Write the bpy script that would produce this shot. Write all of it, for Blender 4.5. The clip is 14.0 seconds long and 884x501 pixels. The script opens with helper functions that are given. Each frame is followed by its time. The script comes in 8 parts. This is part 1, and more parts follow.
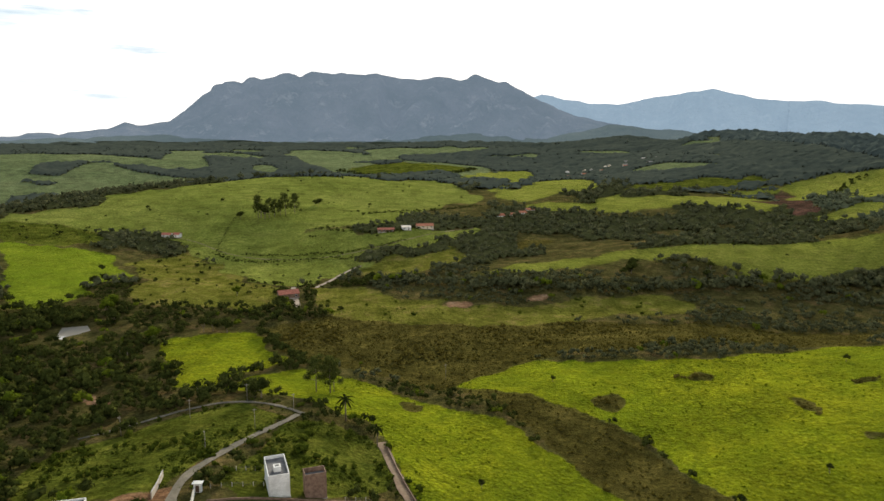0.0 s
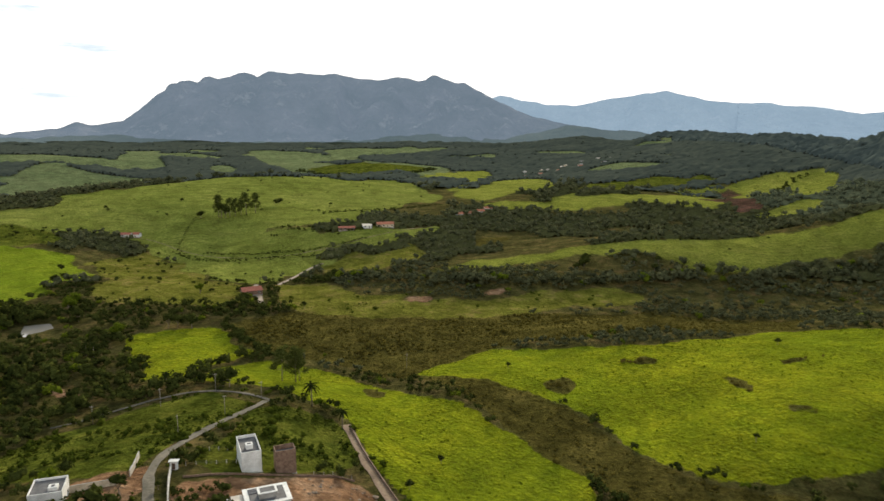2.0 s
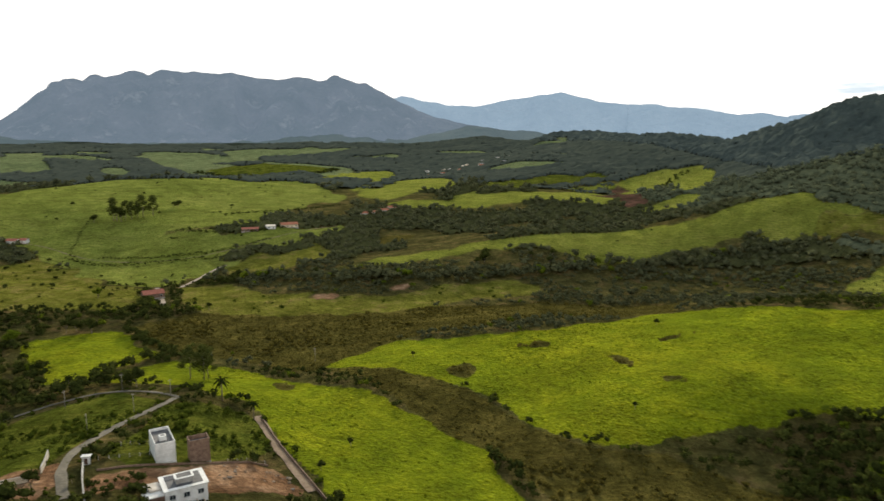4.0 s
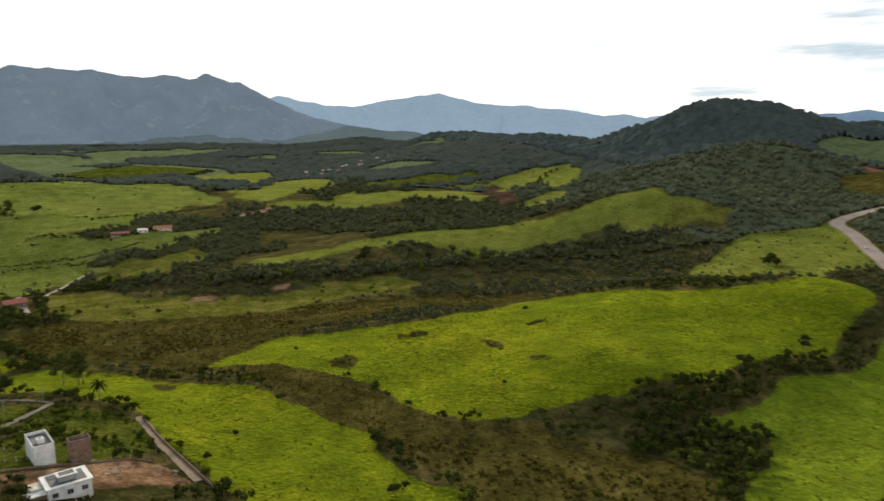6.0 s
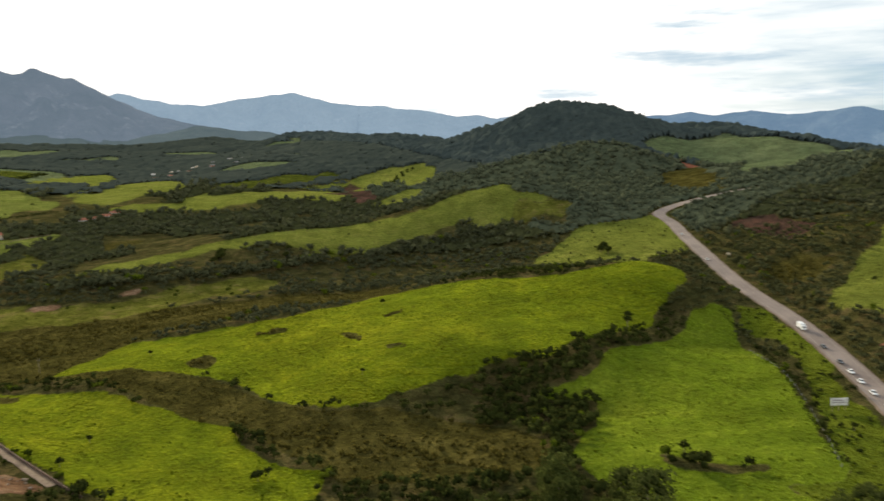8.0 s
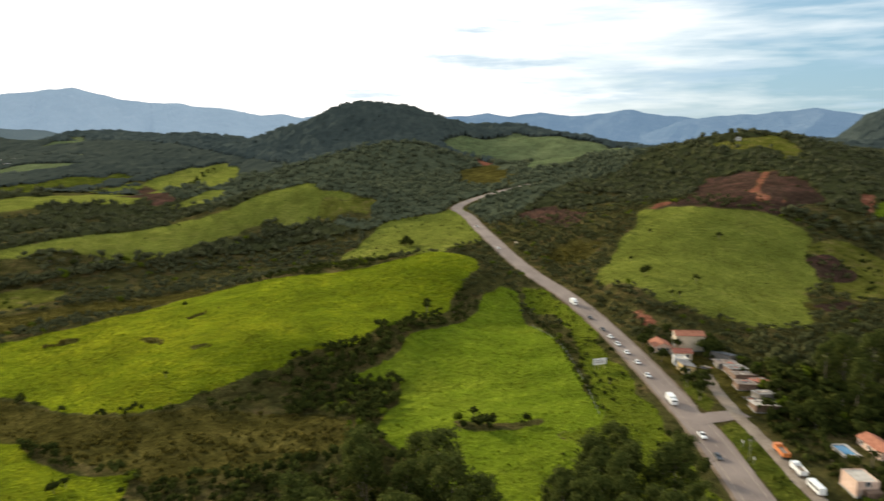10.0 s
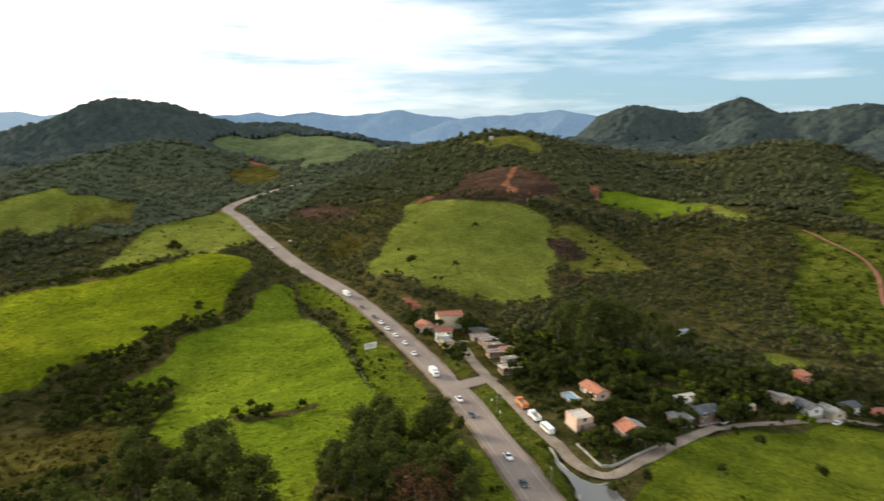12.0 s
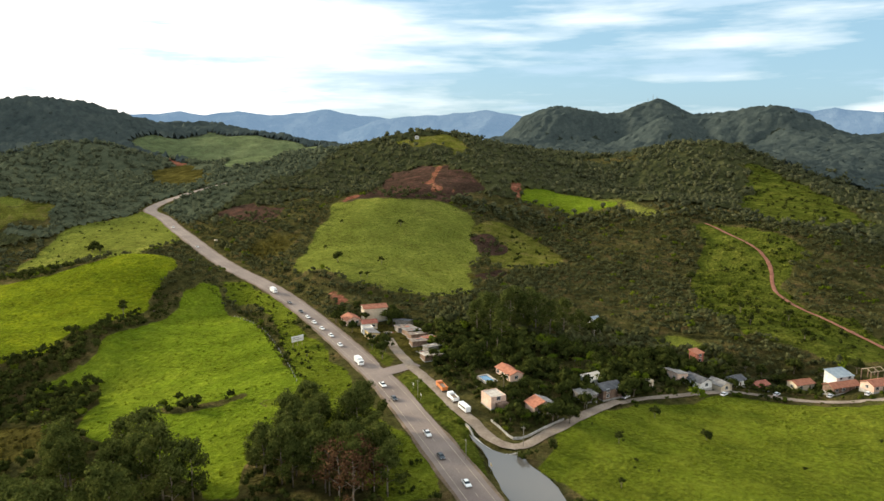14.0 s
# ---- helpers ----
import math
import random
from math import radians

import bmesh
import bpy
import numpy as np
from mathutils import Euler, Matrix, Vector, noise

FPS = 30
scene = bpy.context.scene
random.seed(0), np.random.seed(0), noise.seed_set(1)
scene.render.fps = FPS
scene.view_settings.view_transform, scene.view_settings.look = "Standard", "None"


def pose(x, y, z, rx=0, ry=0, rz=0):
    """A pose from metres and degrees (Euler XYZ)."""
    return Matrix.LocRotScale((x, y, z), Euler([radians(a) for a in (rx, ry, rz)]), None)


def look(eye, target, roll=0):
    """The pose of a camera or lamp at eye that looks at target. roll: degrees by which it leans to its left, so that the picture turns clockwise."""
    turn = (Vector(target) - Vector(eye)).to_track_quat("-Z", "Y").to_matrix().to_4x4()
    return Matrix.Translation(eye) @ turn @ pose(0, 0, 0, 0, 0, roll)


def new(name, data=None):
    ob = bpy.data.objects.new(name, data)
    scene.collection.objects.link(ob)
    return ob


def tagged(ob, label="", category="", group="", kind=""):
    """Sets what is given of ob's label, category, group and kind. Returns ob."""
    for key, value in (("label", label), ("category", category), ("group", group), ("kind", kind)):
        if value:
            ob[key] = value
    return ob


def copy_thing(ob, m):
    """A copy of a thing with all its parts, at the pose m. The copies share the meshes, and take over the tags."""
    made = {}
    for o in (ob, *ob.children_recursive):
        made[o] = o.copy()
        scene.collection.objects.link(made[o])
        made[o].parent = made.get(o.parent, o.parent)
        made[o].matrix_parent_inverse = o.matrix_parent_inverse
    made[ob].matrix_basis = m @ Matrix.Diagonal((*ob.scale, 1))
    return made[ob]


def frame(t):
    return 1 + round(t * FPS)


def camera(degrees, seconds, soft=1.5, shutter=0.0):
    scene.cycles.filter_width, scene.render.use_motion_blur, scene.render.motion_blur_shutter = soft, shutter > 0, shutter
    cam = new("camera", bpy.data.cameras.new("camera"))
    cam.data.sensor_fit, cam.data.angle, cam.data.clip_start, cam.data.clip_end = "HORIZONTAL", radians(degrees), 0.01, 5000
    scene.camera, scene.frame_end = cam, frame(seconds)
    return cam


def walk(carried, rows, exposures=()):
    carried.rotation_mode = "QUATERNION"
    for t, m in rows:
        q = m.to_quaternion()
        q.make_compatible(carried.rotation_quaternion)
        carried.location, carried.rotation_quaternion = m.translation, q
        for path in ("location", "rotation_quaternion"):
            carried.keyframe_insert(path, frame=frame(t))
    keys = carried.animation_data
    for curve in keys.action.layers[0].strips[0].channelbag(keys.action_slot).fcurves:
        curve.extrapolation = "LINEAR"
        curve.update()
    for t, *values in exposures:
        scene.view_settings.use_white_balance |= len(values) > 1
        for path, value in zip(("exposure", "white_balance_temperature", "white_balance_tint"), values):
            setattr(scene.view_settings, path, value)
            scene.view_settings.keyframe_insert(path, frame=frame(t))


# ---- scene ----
# Camera: a drone 120 m over the valley, drifting back while it turns right.
cam = camera(65.0, 14.0, shutter=0.8)
# seconds, x, y, z, yaw, pitch, roll
PATH = [
    (0.0, 0.05, 8.18, 120.24, 0.52, -9.65, -0.03),
    (0.5, 0.05, 4.09, 120.10, 0.07, -9.61, -0.04),
    (1.0, 0.00, 0.00, 120.01, -0.80, -9.59, -0.11),
    (1.5, 0.07, -4.17, 119.93, -1.68, -9.61, -0.11),
    (2.0, 0.16, -8.32, 119.88, -2.79, -9.60, -0.13),
    (2.5, 0.13, -12.45, 119.86, -4.44, -9.58, -0.14),
    (3.0, 0.01, -16.55, 119.87, -6.46, -9.58, -0.10),
    (5.5, -1.67, -37.47, 120.06, -17.77, -9.54, 0.04),
    (6.0, -2.26, -41.76, 120.11, -20.46, -9.54, 0.04),
    (6.5, -2.98, -45.97, 120.14, -23.18, -9.52, 0.07),
    (7.0, -3.94, -50.08, 120.10, -26.03, -9.52, 0.07),
    (9.5, -11.02, -70.20, 119.96, -43.07, -9.57, -0.03),
    (10.0, -12.89, -74.11, 119.91, -47.60, -9.57, -0.09),
    (10.5, -15.25, -77.95, 119.88, -52.12, -9.59, -0.06),
    (11.0, -17.96, -81.60, 119.90, -56.77, -9.59, -0.03),
    (11.5, -20.92, -84.99, 119.94, -61.63, -9.59, -0.00),
    (12.0, -24.01, -88.04, 120.01, -65.83, -9.59, -0.00),
    (12.5, -27.29, -90.73, 120.04, -69.21, -9.59, -0.04),
    (13.0, -30.61, -93.26, 120.02, -71.41, -9.60, -0.03),
    (13.5, -33.99, -95.65, 119.96, -71.63, -9.60, -0.07),
    (14.0, -37.43, -97.90, 119.93, -71.59, -9.60, -0.08),
]
walk(cam, [(t, pose(x, y, z, 90 + pitch, roll, yaw)) for t, x, y, z, yaw, pitch, roll in PATH], [(0.0, 0.36), (3.0, 0.38), (6.5, 0.18), (9.5, 0.37), (12.0, 0.56), (14.0, 0.68)])

# ---- world, sun and exposure ----
SUN_AZ, SUN_EL = 6.0, 17.0  # degrees clockwise from +y, and above the horizon


def make_world():
    w = bpy.data.worlds.new("sky")
    scene.world = w
    w.use_nodes = True
    nt = w.node_tree
    nt.nodes.clear()
    N = nt.nodes.new
    L = nt.links.new
    out, bg = N("ShaderNodeOutputWorld"), N("ShaderNodeBackground")
    sky = N("ShaderNodeTexSky")
    sky.sky_type, sky.sun_disc = "NISHITA", False
    sky.sun_elevation, sky.sun_rotation = radians(SUN_EL), radians(SUN_AZ)
    sky.altitude, sky.air_density, sky.dust_density = 900, 1.0, 2.0
    tc = N("ShaderNodeTexCoord")
    # Cloud sheet: long thin streaks near the horizon, breaking up higher.
    mp = N("ShaderNodeMapping")
    mp.inputs["Scale"].default_value = (1.3, 1.3, 11.0)
    n1, n2 = N("ShaderNodeTexNoise"), N("ShaderNodeTexNoise")
    n1.inputs["Scale"].default_value, n1.inputs["Detail"].default_value = 2.2, 8
    n1.inputs["Roughness"].default_value = 0.55
    n2.inputs["Scale"].default_value, n2.inputs["Detail"].default_value = 1.3, 3
    L(tc.outputs["Generated"], mp.inputs["Vector"])
    L(mp.outputs[0], n1.inputs["Vector"])
    L(tc.outputs["Generated"], n2.inputs["Vector"])
    # Brightness falls off away from the veiled sun.
    dot = N("ShaderNodeVectorMath")
    dot.operation = "DOT_PRODUCT"
    a, e = radians(10), radians(30)
    dot.inputs[1].default_value = (math.sin(a) * math.cos(e), math.cos(a) * math.cos(e), math.sin(e))
    L(tc.outputs["Generated"], dot.inputs[0])
    # Thick bright cloud towards the sun, a clearer belt to the side.
    # The overcast behind is unseen, added to whiten the fill light.
    fac = N("ShaderNodeMapRange")
    fac.inputs["From Min"].default_value = -1.0
    L(dot.outputs["Value"], fac.inputs["Value"])
    near = N("ShaderNodeValToRGB")
    els = near.color_ramp.elements
    for _ in range(5):
        els.new(0.5)
    for e, (p, v) in zip(els, ((0.0, 0.50), (0.40, 0.44), (0.50, 0.0), (0.60, 0.04), (0.70, 0.10), (0.83, 0.25), (0.92, 0.46))):
        e.position, e.color = p, (v, v, v, 1)
    L(fac.outputs[0], near.inputs["Fac"])
    bias = N("ShaderNodeMath")
    bias.operation = "SUBTRACT"
    bias.inputs[1].default_value = 0.33
    L(near.outputs["Color"], bias.inputs[0])
    add = N("ShaderNodeMath")
    soft = N("ShaderNodeMath")
    soft.operation = "MULTIPLY_ADD"
    soft.inputs[1].default_value, soft.inputs[2].default_value = 0.72, 0.14
    L(n1.outputs["Fac"], soft.inputs[0])
    L(soft.outputs[0], add.inputs[0])
    L(bias.outputs[0], add.inputs[1])
    add2 = N("ShaderNodeMath")
    add2.operation = "MULTIPLY_ADD"
    add2.inputs[1].default_value = 0.5
    L(n2.outputs["Fac"], add2.inputs[0])
    L(add.outputs[0], add2.inputs[2])
    ramp = N("ShaderNodeValToRGB")
    ramp.color_ramp.elements[0].position, ramp.color_ramp.elements[0].color = 0.50, (0, 0, 0, 1)
    ramp.color_ramp.elements[1].position, ramp.color_ramp.elements[1].color = 0.80, (1, 1, 1, 1)
    L(add2.outputs[0], ramp.inputs["Fac"])
    sc = N("ShaderNodeMix")
    sc.data_type, sc.blend_type = "RGBA", "MULTIPLY"
    sc.inputs["Factor"].default_value = 1
    sc.inputs["B"].default_value = (0.07, 0.07, 0.074, 1)
    L(sky.outputs[0], sc.inputs["A"])
    mixb = N("ShaderNodeMix")
    mixb.data_type = "RGBA"
    mixb.inputs["Factor"].default_value = 0.55
    mixb.inputs["B"].default_value = (0.33, 0.575, 0.74, 1)
    L(sc.outputs["Result"], mixb.inputs["A"])
    mix = N("ShaderNodeMix")
    mix.data_type = "RGBA"
    mix.inputs["B"].default_value = (1.22, 1.18, 1.11, 1)
    L(ramp.outputs["Color"], mix.inputs["Factor"])
    L(mixb.outputs["Result"], mix.inputs["A"])
    # Thin grey-blue cloud bars low over the horizon, by bearing and height.
    xyz = N("ShaderNodeSeparateXYZ")
    L(tc.outputs["Generated"], xyz.inputs[0])
    az, el = N("ShaderNodeMath"), N("ShaderNodeMath")
    az.operation, el.operation = "ARCTAN2", "ARCSINE"
    L(xyz.outputs[0], az.inputs[0]), L(xyz.outputs[1], az.inputs[1]), L(xyz.outputs[2], el.inputs[0])
    vec = N("ShaderNodeCombineXYZ")
    L(az.outputs[0], vec.inputs[0]), L(el.outputs[0], vec.inputs[1])
    stretch = N("ShaderNodeMapping")
    stretch.inputs["Scale"].default_value = (3.4, 24.0, 1.0)
    stretch.inputs["Location"].default_value = (1.7, 0.35, 0.0)
    L(vec.outputs[0], stretch.inputs["Vector"])
    bars = N("ShaderNodeTexNoise")
    bars.inputs["Scale"].default_value, bars.inputs["Detail"].default_value = 1.0, 7
    bars.inputs["Roughness"].default_value = 0.6
    L(stretch.outputs[0], bars.inputs["Vector"])
    cut = N("ShaderNodeMapRange")
    cut.interpolation_type = "SMOOTHSTEP"
    for key, v in (("From Min", 0.49), ("From Max", 0.66), ("To Max", 0.85)):
        cut.inputs[key].default_value = v
    L(bars.outputs["Fac"], cut.inputs["Value"])
    low = N("ShaderNodeValToRGB")
    le = low.color_ramp.elements
    for _ in range(2):
        le.new(0.5)
    for e, (p, v) in zip(le, ((0.0, 0.5), (0.04, 0.9), (0.17, 1.0), (0.34, 0.0))):
        e.position, e.color = p, (v, v, v, 1)
    L(el.outputs[0], low.inputs["Fac"])
    away = N("ShaderNodeMapRange")
    away.interpolation_type = "SMOOTHSTEP"
    for key, v in (("From Min", 0.975), ("From Max", 0.88)):
        away.inputs[key].default_value = v
    L(fac.outputs[0], away.inputs["Value"])
    amount, amount2 = N("ShaderNodeMath"), N("ShaderNodeMath")
    amount.operation = amount2.operation = "MULTIPLY"
    L(cut.outputs[0], amount.inputs[0]), L(low.outputs["Color"], amount.inputs[1])
    L(amount.outputs[0], amount2.inputs[0]), L(away.outputs[0], amount2.inputs[1])
    grey = N("ShaderNodeMix")
    grey.data_type = "RGBA"
    grey.inputs["B"].default_value = (0.40, 0.54, 0.65, 1)
    L(amount2.outputs[0], grey.inputs["Factor"])
    L(mix.outputs["Result"], grey.inputs["A"])
    L(grey.outputs["Result"], bg.inputs["Color"])
    bg.inputs["Strength"].default_value = 0.96
    L(bg.outputs[0], out.inputs["Surface"])


make_world()
sun = new("sun", bpy.data.lights.new("sun", "SUN"))
sun.data.energy, sun.data.angle, sun.data.color = 4.4, radians(10), (1.0, 0.88, 0.66)
_a, _e = radians(SUN_AZ), radians(SUN_EL)
sun.matrix_world = look((math.sin(_a) * 100, math.cos(_a) * 100, math.tan(_e) * 100), (0, 0, 0))

# ---- materials ----
class Nodes:
    """Short hand for building a node material."""

    def __init__(self, name, rough=0.8):
        self.m = bpy.data.materials.new(name)
        self.m.use_nodes = True
        self.nt = self.m.node_tree
        self.b = self.nt.nodes["Principled BSDF"]
        self.b.inputs["Roughness"].default_value = rough
        self.b.inputs["Specular IOR Level"].default_value = 0.25

    def add(self, kind, **ins):
        n = self.nt.nodes.new(kind)
        for k, v in ins.items():
            n.inputs[k].default_value = v
        return n

    def link(self, a, b):
        self.nt.links.new(a, b)

    def pos(self):
        return self.add("ShaderNodeNewGeometry").outputs["Position"]

    def obj(self):
        return self.add("ShaderNodeTexCoord").outputs["Object"]

    def noise(self, scale, detail=4.0, vec=None, rough=0.55, stretch=None):
        n = self.add("ShaderNodeTexNoise", Scale=scale, Detail=detail, Roughness=rough)
        vec = vec or self.pos()
        if stretch:
            mp = self.add("ShaderNodeMapping", Scale=stretch)
            self.link(vec, mp.inputs["Vector"])
            vec = mp.outputs[0]
        self.link(vec, n.inputs["Vector"])
        return n.outputs["Fac"]

    def ramp(self, fac, *stops):
        r = self.add("ShaderNodeValToRGB")
        els = r.color_ramp.elements
        while len(els) < len(stops):
            els.new(0.5)
        for e, (p, c) in zip(els, stops):
            e.position, e.color = p, (*c, 1)
        self.link(fac, r.inputs["Fac"])
        return r.outputs["Color"]

    def val(self, fac, lo, hi, a=0.0, b=1.0):
        r = self.add("ShaderNodeMapRange")
        for k, v in zip(("From Min", "From Max", "To Min", "To Max"), (lo, hi, a, b)):
            r.inputs[k].default_value = v
        self.link(fac, r.inputs["Value"])
        return r.outputs[0]

    def mix(self, fac, a, b, blend="MIX"):
        n = self.add("ShaderNodeMix")
        n.data_type, n.blend_type = "RGBA", blend
        for s, v in (("Factor", fac), ("A", a), ("B", b)):
            if isinstance(v, (int, float)):
                n.inputs[s].default_value = v
            elif isinstance(v, tuple):
                n.inputs[s].default_value = (*v, 1)
            else:
                self.link(v, n.inputs[s])
        return n.outputs["Result"]

    def math(self, op, a, b=0.0):
        n = self.add("ShaderNodeMath")
        n.operation = op
        for s, v in ((0, a), (1, b)):
            if isinstance(v, (int, float)):
                n.inputs[s].default_value = v
            else:
                self.link(v, n.inputs[s])
        return n.outputs[0]

    def bump(self, fac, strength=0.5, dist=0.1):
        n = self.add("ShaderNodeBump", Strength=strength, Distance=dist)
        self.link(fac, n.inputs["Height"])
        self.link(n.outputs[0], self.b.inputs["Normal"])

    def color(self, c):
        if isinstance(c, tuple):
            self.b.inputs["Base Color"].default_value = (*c, 1)
        else:
            self.link(c, self.b.inputs["Base Color"])


def weathered(name, a, b, scale=0.6, rough=0.85, fine=9.0, bump=0.3):
    """A worn two-tone surface: broad stains and fine grain."""
    n = Nodes(name, rough)
    v = n.obj()
    broad, grain = n.noise(scale, 5, v), n.noise(fine, 4, v)
    c = n.ramp(broad, (0.35, a), (0.68, b))
    k = n.val(grain, 0.3, 0.7, 0.82, 1.12)
    n.color(n.mix(1.0, c, n.math("MULTIPLY", k, 1.0), "MULTIPLY"))
    if bump:
        n.bump(grain, bump, 0.03)
    return n.m


def ground_material():
    n = Nodes("land", 1.0)
    n.b.inputs["Specular IOR Level"].default_value = 0.0
    n.b.inputs["Sheen Roughness"].default_value = 0.4
    n.b.inputs["Sheen Tint"].default_value = (0.55, 0.65, 0.12, 1)
    p = n.pos()
    ca = n.add("ShaderNodeVertexColor")
    ca.layer_name = "cover_a"
    cb = n.add("ShaderNodeVertexColor")
    cb.layer_name = "cover_b"
    sa, sb = n.add("ShaderNodeSeparateColor"), n.add("ShaderNodeSeparateColor")
    n.link(ca.outputs["Color"], sa.inputs[0])
    n.link(cb.outputs["Color"], sb.inputs[0])
    cc = n.add("ShaderNodeVertexColor")
    cc.layer_name = "cover_c"
    sc, sd = n.add("ShaderNodeSeparateColor"), n.add("ShaderNodeSeparateColor")
    cd = n.add("ShaderNodeVertexColor")
    cd.layer_name = "cover_d"
    n.link(cd.outputs["Color"], sd.inputs[0])
    n.link(cc.outputs["Color"], sc.inputs[0])
    grass = n.math("ADD", n.math("ADD", sa.outputs[0], sa.outputs[1]), n.math("ADD", sc.outputs[2], cc.outputs["Alpha"]))
    n.link(n.math("MULTIPLY", grass, 0.17), n.b.inputs["Sheen Weight"])
    broad = n.noise(0.011, 5, p)
    mid = n.noise(0.08, 6, p, 0.65)
    fine = n.noise(0.62, 6, p, 0.72)
    tuss = n.noise(0.34, 5, p, 0.65)
    edge = n.noise(0.25, 6, p, 0.75)
    tone = n.math("ADD", n.math("MULTIPLY", broad, 0.5), n.math("MULTIPLY", mid, 0.5))
    meadow = n.ramp(tone, (0.36, (0.104, 0.140, 0.005)), (0.48, (0.150, 0.180, 0.006)), (0.64, (0.208, 0.216, 0.008)))
    lush = n.ramp(tone, (0.36, (0.064, 0.086, 0.005)), (0.48, (0.092, 0.116, 0.008)), (0.64, (0.134, 0.150, 0.013)))
    fresh = n.ramp(tone, (0.36, (0.088, 0.134, 0.006)), (0.48, (0.122, 0.168, 0.009)), (0.64, (0.168, 0.206, 0.014)))
    pasture = n.ramp(tone, (0.34, (0.104, 0.120, 0.019)), (0.5, (0.146, 0.158, 0.027)), (0.66, (0.200, 0.196, 0.043)))
    rough = n.ramp(mid, (0.34, (0.046, 0.060, 0.009)), (0.5, (0.082, 0.097, 0.014)), (0.66, (0.128, 0.136, 0.022)))
    olive = n.ramp(mid, (0.34, (0.084, 0.090, 0.014)), (0.52, (0.136, 0.136, 0.024)), (0.72, (0.205, 0.158, 0.054)))
    brown = n.ramp(mid, (0.34, (0.040, 0.036, 0.009)), (0.52, (0.074, 0.064, 0.016)), (0.70, (0.118, 0.098, 0.026)))
    red = n.ramp(mid, (0.34, (0.044, 0.030, 0.020)), (0.52, (0.070, 0.042, 0.030)), (0.70, (0.125, 0.060, 0.044)))
    clay = n.ramp(mid, (0.32, (0.15, 0.055, 0.034)), (0.52, (0.26, 0.100, 0.060)), (0.70, (0.38, 0.17, 0.105)))
    earth = n.ramp(mid, (0.30, (0.12, 0.065, 0.033)), (0.52, (0.26, 0.15, 0.085)), (0.70, (0.37, 0.25, 0.16)))
    forest = n.ramp(mid, (0.34, (0.042, 0.043, 0.014)), (0.52, (0.080, 0.072, 0.024)), (0.70, (0.140, 0.100, 0.042)))
    hay = n.ramp(tone, (0.36, (0.108, 0.132, 0.024)), (0.48, (0.150, 0.174, 0.034)), (0.64, (0.196, 0.212, 0.048)))
    # far fields, then far woodland floor: distance haze mixed into both colours
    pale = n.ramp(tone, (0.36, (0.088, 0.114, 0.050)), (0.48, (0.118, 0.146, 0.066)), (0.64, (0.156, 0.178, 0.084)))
    hazed_floor = n.ramp(broad, (0.35, (0.028, 0.036, 0.026)), (0.65, (0.048, 0.056, 0.040)))
    c = forest
    off = n.math("MULTIPLY", n.math("SUBTRACT", edge, 0.5), 1.1)
    for w, col in ((sa.outputs[0], meadow), (sa.outputs[1], pasture), (sa.outputs[2], rough), (sb.outputs[0], olive), (sb.outputs[1], brown), (sb.outputs[2], red), (cb.outputs["Alpha"], clay), (ca.outputs["Alpha"], earth), (sc.outputs[0], hay), (sc.outputs[1], hazed_floor), (sc.outputs[2], lush), (cc.outputs["Alpha"], fresh), (sd.outputs[0], pale)):
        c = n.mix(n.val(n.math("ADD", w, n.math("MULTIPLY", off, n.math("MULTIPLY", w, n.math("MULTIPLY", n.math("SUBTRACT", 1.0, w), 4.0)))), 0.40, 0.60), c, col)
    # cattle paths run level round the slopes
    xyz = n.add("ShaderNodeSeparateXYZ")
    n.link(p, xyz.inputs[0])
    path = n.math("SINE", n.math("ADD", n.math("MULTIPLY", xyz.outputs[2], 3.4), n.math("MULTIPLY", n.noise(0.03, 5, p), 26.0)))
    path = n.math("MULTIPLY", n.val(path, 0.55, 1.0), n.val(n.noise(0.022, 4, p), 0.45, 0.62))
    g = n.math("MULTIPLY", n.val(fine, 0.28, 0.72, 0.64, 1.34), n.val(n.noise(0.045, 5, p, 0.6), 0.32, 0.68, 0.74, 1.26))
    t = n.math("MULTIPLY", n.val(tuss, 0.32, 0.68, 0.74, 1.22), n.val(path, 0.0, 1.0, 1.0, 0.72))
    # tussocks: rounded tufts, the shade between them painted dark, in uneven drifts
    warp = n.add("ShaderNodeVectorMath")
    warp.operation = "MULTIPLY_ADD"
    wob = n.add("ShaderNodeTexNoise", Scale=0.5, Detail=3.0)
    n.link(p, wob.inputs["Vector"])
    n.link(wob.outputs["Color"], warp.inputs[0])
    warp.inputs[1].default_value = (1.6, 1.6, 0.6)
    n.link(p, warp.inputs[2])
    tuft = n.add("ShaderNodeTexVoronoi", Scale=0.62)
    n.link(warp.outputs[0], tuft.inputs["Vector"])
    gap = n.val(tuft.outputs["Distance"], 0.12, 0.72, 1.22, 0.60)
    drift = n.val(n.noise(0.05, 4, p), 0.38, 0.60, 0.35, 1.0)
    coarse = n.math("ADD", n.math("ADD", sa.outputs[0], sa.outputs[2]), n.math("ADD", sc.outputs[2], n.math("MULTIPLY", cc.outputs["Alpha"], 0.4)))
    tufts = n.math("ADD", 1.0, n.math("MULTIPLY", n.math("SUBTRACT", gap, 1.0), n.math("MULTIPLY", drift, n.val(coarse, 0.0, 1.0, 0.4, 0.9))))
    t = n.math("MULTIPLY", t, tufts)
    n.color(n.mix(1.0, c, n.math("MULTIPLY", g, t), "MULTIPLY"))
